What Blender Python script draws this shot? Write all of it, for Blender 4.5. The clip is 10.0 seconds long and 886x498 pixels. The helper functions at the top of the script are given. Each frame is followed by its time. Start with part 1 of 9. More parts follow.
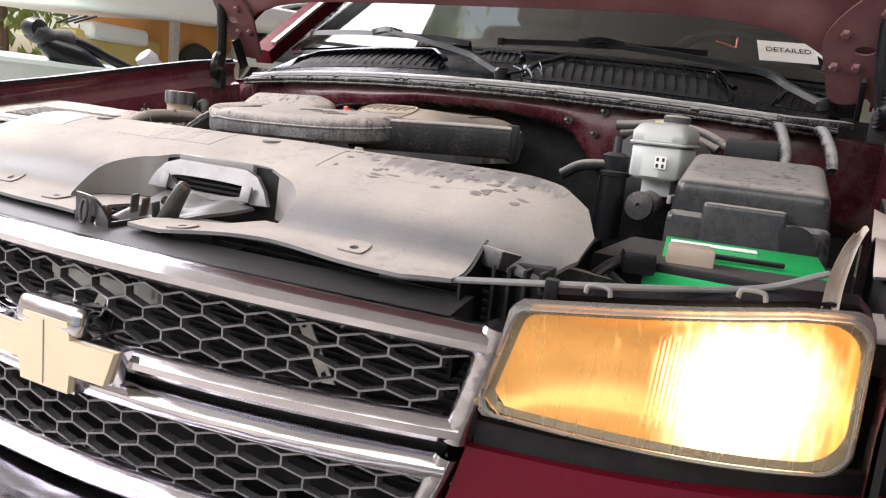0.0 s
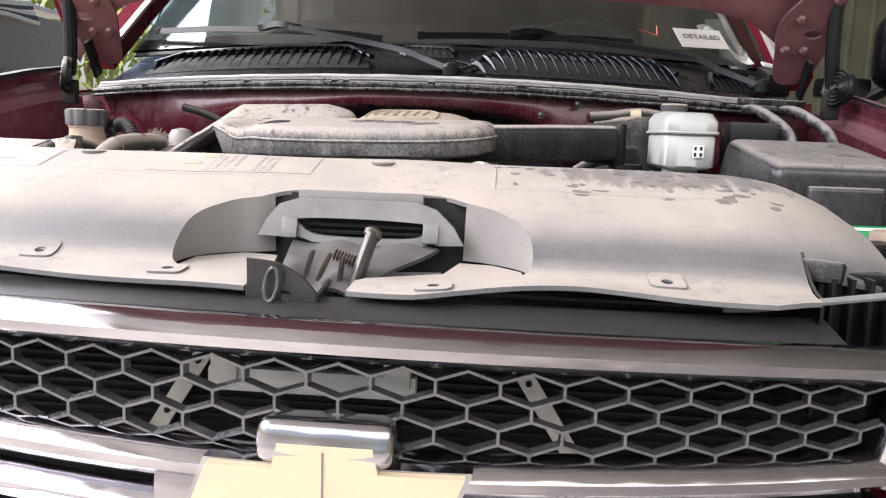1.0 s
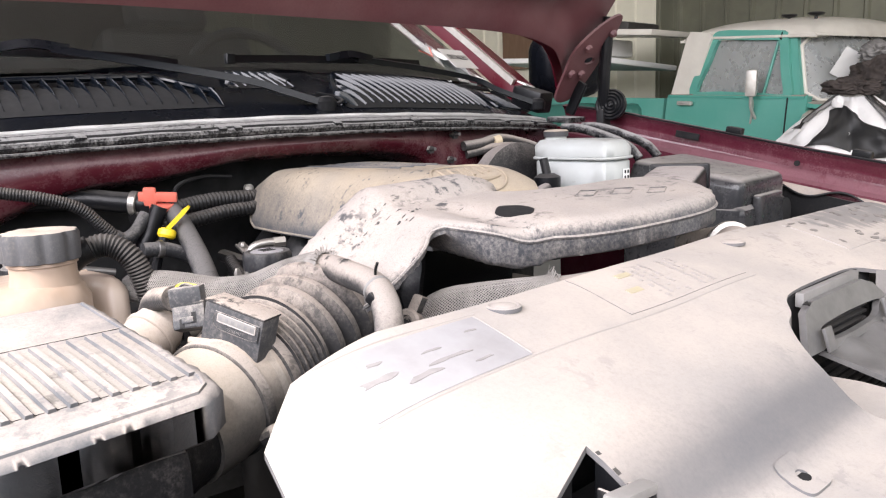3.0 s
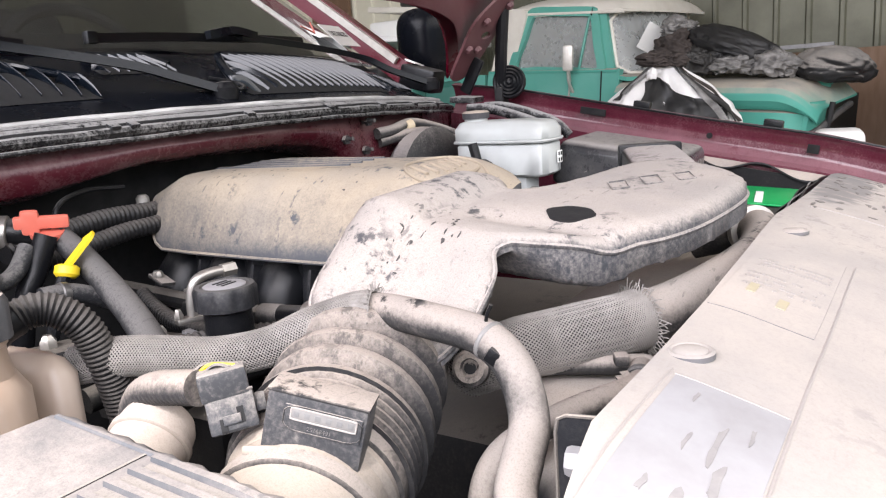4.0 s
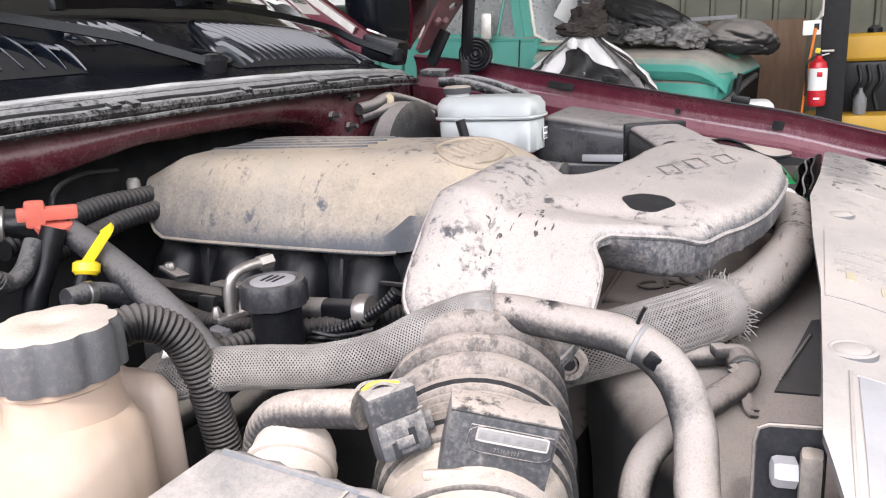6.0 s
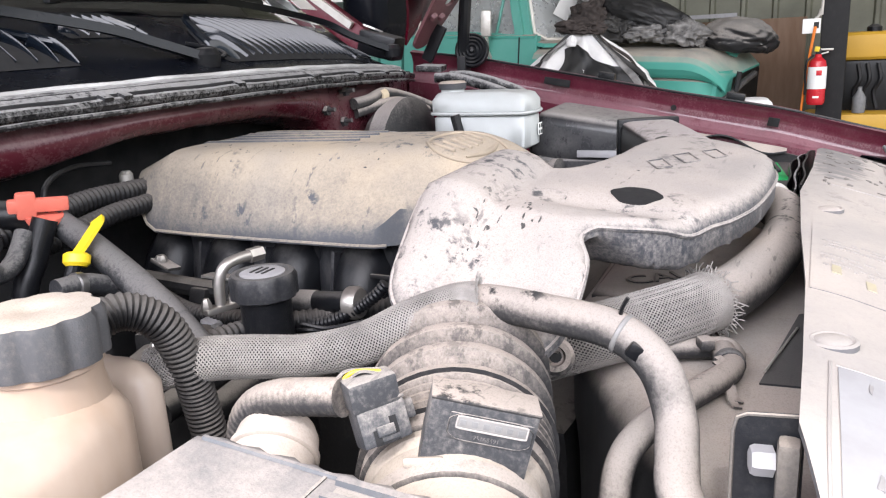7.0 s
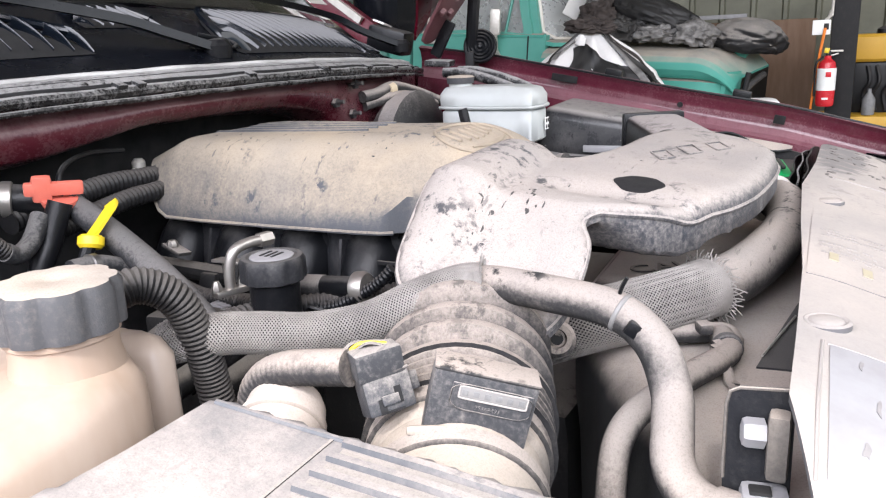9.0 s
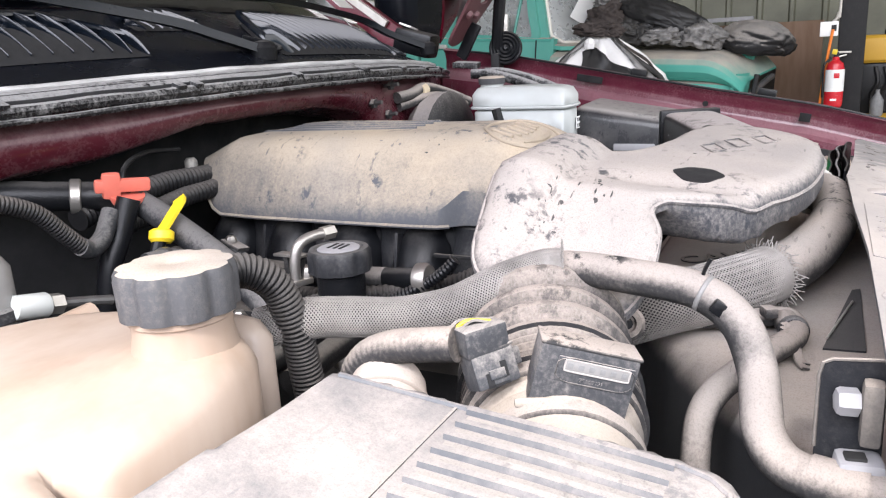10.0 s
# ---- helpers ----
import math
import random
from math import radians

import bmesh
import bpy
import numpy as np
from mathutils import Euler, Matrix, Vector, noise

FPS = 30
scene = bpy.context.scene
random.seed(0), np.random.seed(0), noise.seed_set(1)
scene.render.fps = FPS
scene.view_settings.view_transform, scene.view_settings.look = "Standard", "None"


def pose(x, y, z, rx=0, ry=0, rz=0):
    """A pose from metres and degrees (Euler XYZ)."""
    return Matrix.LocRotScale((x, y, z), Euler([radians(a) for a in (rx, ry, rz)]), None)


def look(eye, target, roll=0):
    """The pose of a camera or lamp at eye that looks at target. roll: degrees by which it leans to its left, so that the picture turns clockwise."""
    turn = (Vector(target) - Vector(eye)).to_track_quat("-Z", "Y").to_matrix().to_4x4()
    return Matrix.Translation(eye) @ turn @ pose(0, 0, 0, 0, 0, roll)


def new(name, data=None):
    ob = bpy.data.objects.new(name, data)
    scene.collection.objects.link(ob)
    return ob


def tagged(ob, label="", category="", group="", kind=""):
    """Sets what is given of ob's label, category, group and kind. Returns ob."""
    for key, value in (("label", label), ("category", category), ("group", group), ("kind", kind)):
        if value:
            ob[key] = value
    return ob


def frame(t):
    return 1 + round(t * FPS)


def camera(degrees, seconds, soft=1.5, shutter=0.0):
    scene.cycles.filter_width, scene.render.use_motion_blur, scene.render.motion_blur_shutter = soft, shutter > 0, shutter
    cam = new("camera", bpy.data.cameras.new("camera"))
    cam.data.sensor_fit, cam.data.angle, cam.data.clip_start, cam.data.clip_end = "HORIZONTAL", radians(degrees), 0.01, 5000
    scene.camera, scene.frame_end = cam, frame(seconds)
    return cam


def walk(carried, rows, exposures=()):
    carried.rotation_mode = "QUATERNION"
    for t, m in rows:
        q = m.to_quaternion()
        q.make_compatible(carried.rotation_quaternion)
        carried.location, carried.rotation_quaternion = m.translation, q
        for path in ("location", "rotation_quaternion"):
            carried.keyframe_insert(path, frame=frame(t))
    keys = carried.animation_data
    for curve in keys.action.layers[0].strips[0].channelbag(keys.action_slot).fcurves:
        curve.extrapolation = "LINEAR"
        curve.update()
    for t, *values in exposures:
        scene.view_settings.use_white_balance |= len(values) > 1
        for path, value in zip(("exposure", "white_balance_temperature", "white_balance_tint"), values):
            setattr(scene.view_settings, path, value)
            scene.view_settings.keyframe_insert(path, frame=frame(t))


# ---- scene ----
from mathutils import geometry

cam = camera(60.7, 10.0, 1.2)
PATH = [
    (0, (0.7201, -0.5289, 1.2455), (0.2853, 0.3551, 1.0735), 6.04),
    (0.5, (0.4555, -0.5769, 1.2282), (0.1817, 0.3722, 1.0723), 4.15),
    (1, (0.1654, -0.5285, 1.2222), (0.0913, 0.4573, 1.0712), 2.12),
    (1.5, (-0.1019, -0.4715, 1.2439), (0.0385, 0.5067, 1.0909), 0.40),
    (2, (-0.3272, -0.3246, 1.2682), (0.0235, 0.5990, 1.1135), -1.12),
    (2.2, (-0.3960, -0.2841, 1.2918), (0.0224, 0.6086, 1.1250), -0.08),
    (3.3, (-0.7119, 0.0308, 1.3321), (0.0079, 0.7019, 1.1546), -3.64),
    (3.5, (-0.7003, 0.0821, 1.3415), (0.0494, 0.7173, 1.1560), -3.91),
    (4, (-0.6837, 0.1955, 1.3352), (0.1290, 0.7390, 1.1253), -4.19),
    (4.5, (-0.7288, 0.2715, 1.3447), (0.1143, 0.7571, 1.1134), -4.11),
    (5, (-0.7442, 0.3221, 1.3522), (0.1133, 0.7729, 1.1042), -3.97),
    (5.5, (-0.7275, 0.3285, 1.3578), (0.1355, 0.7633, 1.1005), -3.70),
    (7, (-0.7231, 0.3176, 1.3529), (0.1402, 0.7484, 1.0901), -3.21),
    (7.5, (-0.7239, 0.3136, 1.3509), (0.1390, 0.7439, 1.0861), -3.11),
    (8, (-0.7238, 0.3096, 1.3489), (0.1381, 0.7413, 1.0831), -3.01),
    (8.5, (-0.7277, 0.3105, 1.3467), (0.1323, 0.7461, 1.0810), -2.80),
    (9, (-0.7367, 0.3103, 1.3454), (0.1225, 0.7490, 1.0820), -2.69),
    (9.5, (-0.7439, 0.3131, 1.3492), (0.1157, 0.7531, 1.0894), -2.89),
    (10, (-0.7794, 0.3473, 1.3410), (0.0797, 0.7904, 1.0847), -3.19),
]
TRUE = 1.15  # metres of the truck for one of the plan
walk(cam, [(t, look(Vector(eye) * TRUE, Vector(target) * TRUE, roll)) for t, eye, target, roll in PATH], [(0, 0.68, 6750, 13), (1.0, 0.86, 6650, 13), (2.0, 0.92, 6650, 13), (3.5, 0.77, 6550, 13), (7.0, 0.79, 6350, 11.5), (10, 0.78, 6300, 11.5)])

SIZE = TRUE

# world: overcast daylight that comes in through the open side of the shed
world = bpy.data.worlds.new("sky")
scene.world = world
world.use_nodes = True
wn = world.node_tree
sky = wn.nodes.new("ShaderNodeTexSky")
sky.sky_type, sky.sun_disc = "NISHITA", False
sky.sun_elevation, sky.sun_rotation = radians(50), radians(255)
sky.air_density, sky.dust_density = 1.0, 3.0
wn.links.new(sky.outputs[0], wn.nodes["Background"].inputs[0])
wn.nodes["Background"].inputs[1].default_value = 0.12
sun_data = bpy.data.lights.new("sun", "SUN")
sun_data.energy, sun_data.angle, sun_data.color = 5.0, radians(4), (1.0, 0.96, 0.9)
sun = new("sun", sun_data)
sun.matrix_world = look((-6, -1.6, 7.5), (0, 0, 0))


def area(name, eye, target, sx, sy, watts, color=(1, 1, 1)):
    d = bpy.data.lights.new(name, "AREA")
    d.shape, d.size, d.size_y, d.energy, d.color = "RECTANGLE", sx, sy, watts, color
    ob = new(name, d)
    ob.matrix_world = look(eye, target)
    return ob


# skylight through the open west bay, and a fill lamp added at the front
area("bay_daylight", (-3.7, 0.4, 3.8), (0, 0.5, 1.25), 9.5, 2.8, 440, (0.945, 0.94, 1.0))
area("front_fill", (1.2, -3.2, 3.9), (0.4, 0.6, 1.2), 8.0, 2.4, 120, (1.0, 0.95, 0.86))


# ---------- materials ----------
def nodes_of(name):
    m = bpy.data.materials.new(name)
    m.use_nodes = True
    return m, m.node_tree.nodes, m.node_tree.links, m.node_tree.nodes["Principled BSDF"]


def noise_tex(n, l, scale, detail=4.0, rough=0.6, stretch=None):
    co = n.new("ShaderNodeTexCoord")
    t = n.new("ShaderNodeTexNoise")
    t.inputs["Scale"].default_value, t.inputs["Detail"].default_value, t.inputs["Roughness"].default_value = scale, detail, rough
    src = co.outputs["Object"]
    if stretch:
        mp = n.new("ShaderNodeMapping")
        mp.inputs["Scale"].default_value = stretch
        l.new(src, mp.inputs[0])
        src = mp.outputs[0]
    l.new(src, t.inputs["Vector"])
    return t.outputs[0]


def ramp(n, l, fac, lo, hi, a=(0, 0, 0, 1), b=(1, 1, 1, 1)):
    r = n.new("ShaderNodeValToRGB")
    r.color_ramp.elements[0].position, r.color_ramp.elements[1].position = lo, hi
    r.color_ramp.elements[0].color, r.color_ramp.elements[1].color = a, b
    l.new(fac, r.inputs[0])
    return r.outputs[0]


def math_node(n, l, op, a, b):
    m = n.new("ShaderNodeMath")
    m.operation, m.use_clamp = op, True
    for i, v in enumerate((a, b)):
        if isinstance(v, (int, float)):
            m.inputs[i].default_value = v
        else:
            l.new(v, m.inputs[i])
    return m.outputs[0]


def mix_col(n, l, fac, a, b):
    m = n.new("ShaderNodeMix")
    m.data_type = "RGBA"
    for sock, v in ((m.inputs[0], fac), (m.inputs[6], a), (m.inputs[7], b)):
        if isinstance(v, tuple):
            sock.default_value = (*v[:3], 1)
        elif isinstance(v, (int, float)):
            sock.default_value = v
        else:
            l.new(v, sock)
    return m.outputs[2]


def bump(n, l, p, height, strength, dist=0.001):
    b = n.new("ShaderNodeBump")
    b.inputs["Strength"].default_value, b.inputs["Distance"].default_value = strength, dist
    l.new(height, b.inputs["Height"])
    l.new(b.outputs[0], p.inputs["Normal"])


def surface(name, col, col2=None, rough=0.5, metal=0.0, scale=30, grain=200, bump_s=0.25, bump_d=0.001, stretch=None, spec=0.5, coat=0.0):
    """A plain surface whose colour and gloss vary at two scales."""
    m, n, l, p = nodes_of(name)
    col2 = col2 or tuple(c * 0.75 for c in col)
    big = noise_tex(n, l, scale, 5, 0.6, stretch)
    fine = noise_tex(n, l, grain, 3, 0.6, stretch)
    f = math_node(n, l, "ADD", math_node(n, l, "MULTIPLY", ramp(n, l, big, 0.35, 0.7), 0.75), math_node(n, l, "MULTIPLY", fine, 0.25))
    l.new(mix_col(n, l, f, col, col2), p.inputs["Base Color"])
    p.inputs["Metallic"].default_value = metal
    p.inputs["Specular IOR Level"].default_value = spec
    p.inputs["Coat Weight"].default_value = coat
    l.new(ramp(n, l, big, 0.25, 0.75, (rough * 0.8,) * 3 + (1,), (min(1, rough * 1.2),) * 3 + (1,)), p.inputs["Roughness"])
    bump(n, l, p, fine, bump_s, bump_d)
    return m


def dusty(name, col, dust=(0.50, 0.44, 0.37), amount=1.0, rough=0.45, lo=0.15, hi=0.8, blotch=9.0, thin=0.25, metal=0.0, bump_s=0.3, patch=0.5, speck=0.5, rubs=0.5, grain=0.3, coat=0.0, wipe=None, full=1.15):
    """Dark plastic, rubber or paint under road dust: thick on upward faces, broken into specks and streaks on steep ones, rubbed thin in places."""
    m, n, l, p = nodes_of(name)
    grey = sum(dust) / 3
    geo = n.new("ShaderNodeNewGeometry")
    sep = n.new("ShaderNodeSeparateXYZ")
    l.new(geo.outputs["Normal"], sep.inputs[0])
    up = n.new("ShaderNodeMapRange")
    up.clamp = False
    up.inputs["From Min"].default_value, up.inputs["From Max"].default_value = lo, hi
    up.inputs["To Min"].default_value, up.inputs["To Max"].default_value = thin, full
    l.new(sep.outputs["Z"], up.inputs["Value"])

    def plain_math(op, x, y):
        q = n.new("ShaderNodeMath")
        q.operation = op
        for i, v in enumerate((x, y)):
            if isinstance(v, (int, float)):
                q.inputs[i].default_value = v
            else:
                l.new(v, q.inputs[i])
        return q.outputs[0]

    mid = noise_tex(n, l, blotch, 5, 0.6)
    fine = noise_tex(n, l, 260, 4, 0.7)
    streak = noise_tex(n, l, 70, 4, 0.65, (1, 1, 0.3))
    level = plain_math("ADD", plain_math("MAXIMUM", up.outputs[0], thin), plain_math("MULTIPLY", plain_math("SUBTRACT", mid, 0.5), patch * 0.9))
    level = plain_math("ADD", level, plain_math("MULTIPLY", plain_math("SUBTRACT", streak, 0.5), speck * 0.6))
    level = plain_math("ADD", level, plain_math("MULTIPLY", plain_math("SUBTRACT", fine, 0.5), speck * 1.3))
    f = n.new("ShaderNodeMapRange")
    f.interpolation_type = "SMOOTHSTEP"
    f.inputs["From Min"].default_value, f.inputs["From Max"].default_value = 0.0, 0.95
    l.new(level, f.inputs["Value"])
    # rubs through the dust come in clusters, tiny knocks all over
    where = ramp(n, l, noise_tex(n, l, 7, 3, 0.55), 0.52, 0.62)
    rub = math_node(n, l, "MULTIPLY", ramp(n, l, noise_tex(n, l, 64, 5, 0.7, (1, 1, 0.6)), 0.53, 0.62), where)
    lines = math_node(n, l, "MULTIPLY", ramp(n, l, noise_tex(n, l, 60, 3, 0.6, (0.35, 2.2, 1)), 0.61, 0.66), ramp(n, l, noise_tex(n, l, 11, 3, 0.55), 0.50, 0.58))
    rub = math_node(n, l, "MULTIPLY", math_node(n, l, "MAXIMUM", rub, math_node(n, l, "MULTIPLY", lines, 0.55)), rubs)
    knock = math_node(n, l, "MULTIPLY", ramp(n, l, noise_tex(n, l, 330, 2, 0.5), 0.68, 0.74), 0.4 * speck)
    bare = math_node(n, l, "MAXIMUM", rub, knock)
    f = math_node(n, l, "MULTIPLY", math_node(n, l, "MULTIPLY", f.outputs[0], math_node(n, l, "SUBTRACT", 1.0, bare)), amount)
    if wipe:
        # a corner where sleeves and tools have wiped the dust off in streaks
        mp = n.new("ShaderNodeMapping")
        mp.vector_type = "TEXTURE"
        mp.inputs["Location"].default_value = tuple(c * SIZE for c in wipe[0])
        mp.inputs["Scale"].default_value = tuple(c * SIZE for c in wipe[1])
        co = n.new("ShaderNodeTexCoord")
        l.new(co.outputs["Object"], mp.inputs[0])
        ball = n.new("ShaderNodeTexGradient")
        ball.gradient_type = "SPHERICAL"
        l.new(mp.outputs[0], ball.inputs[0])
        smear = plain_math("ADD", plain_math("MULTIPLY", noise_tex(n, l, 34, 5, 0.65, (1.9, 0.5, 1)), 1.0), plain_math("MULTIPLY", plain_math("MINIMUM", ball.outputs["Fac"], 0.45), 0.62))
        gone = math_node(n, l, "MULTIPLY", ramp(n, l, smear, 0.60, 0.74), ramp(n, l, ball.outputs["Fac"], 0.02, 0.20))
        f = math_node(n, l, "MULTIPLY", f, math_node(n, l, "SUBTRACT", 1.0, math_node(n, l, "MULTIPLY", gone, 0.6)))
    cool = tuple(0.55 * c + 0.45 * grey for c in dust)
    tone = mix_col(n, l, ramp(n, l, noise_tex(n, l, 6.0, 5, 0.6), 0.32, 0.68), tuple(c * 0.84 for c in cool), tuple(min(1, c * 1.10) for c in dust))
    tone = mix_col(n, l, ramp(n, l, fine, 0.30, 0.52, (0.16,) * 3 + (1,), (0, 0, 0, 1)), tone, tuple(c * 0.60 for c in dust))
    grit = noise_tex(n, l, 800, 2, 0.6)
    tone = mix_col(n, l, ramp(n, l, grit, 0.34, 0.50, (grain,) * 3 + (1,), (0, 0, 0, 1)), tone, tuple(c * 0.45 for c in dust))
    l.new(mix_col(n, l, f, col, tone), p.inputs["Base Color"])
    p.inputs["Metallic"].default_value = metal
    l.new(ramp(n, l, f, 0.0, 0.7, (rough,) * 3 + (1,), (0.95,) * 3 + (1,)), p.inputs["Roughness"])
    p.inputs["Specular IOR Level"].default_value = 0.28
    p.inputs["Coat Weight"].default_value, p.inputs["Coat Roughness"].default_value = coat, 0.12
    bump(n, l, p, math_node(n, l, "ADD", math_node(n, l, "MULTIPLY", fine, 0.6), math_node(n, l, "MULTIPLY", grit, 0.4)), bump_s * 1.5, 0.0012)
    return m


def chromed(name, col, col2):
    """Old plated plastic: slightly wavy, hazed in streaks along its length."""
    m, n, l, p = nodes_of(name)
    haze = noise_tex(n, l, 9, 5, 0.65, (0.5, 1, 3))
    wave = noise_tex(n, l, 5, 3, 0.55, (0.8, 1, 3))
    l.new(mix_col(n, l, ramp(n, l, haze, 0.35, 0.72), col, col2), p.inputs["Base Color"])
    p.inputs["Metallic"].default_value = 1.0
    l.new(ramp(n, l, haze, 0.3, 0.75, (0.06,) * 3 + (1,), (0.30,) * 3 + (1,)), p.inputs["Roughness"])
    bump(n, l, p, wave, 0.5, 0.012)
    return m


def glass(name, col=(1, 1, 1), rough=0.02, ior=1.45, trans=1.0):
    m, n, l, p = nodes_of(name)
    p.inputs["Base Color"].default_value = (*col, 1)
    p.inputs["Transmission Weight"].default_value, p.inputs["IOR"].default_value = trans, ior
    l.new(ramp(n, l, noise_tex(n, l, 12, 4), 0.3, 0.8, (rough,) * 3 + (1,), (rough * 2.5 + 0.02,) * 3 + (1,)), p.inputs["Roughness"])
    return m


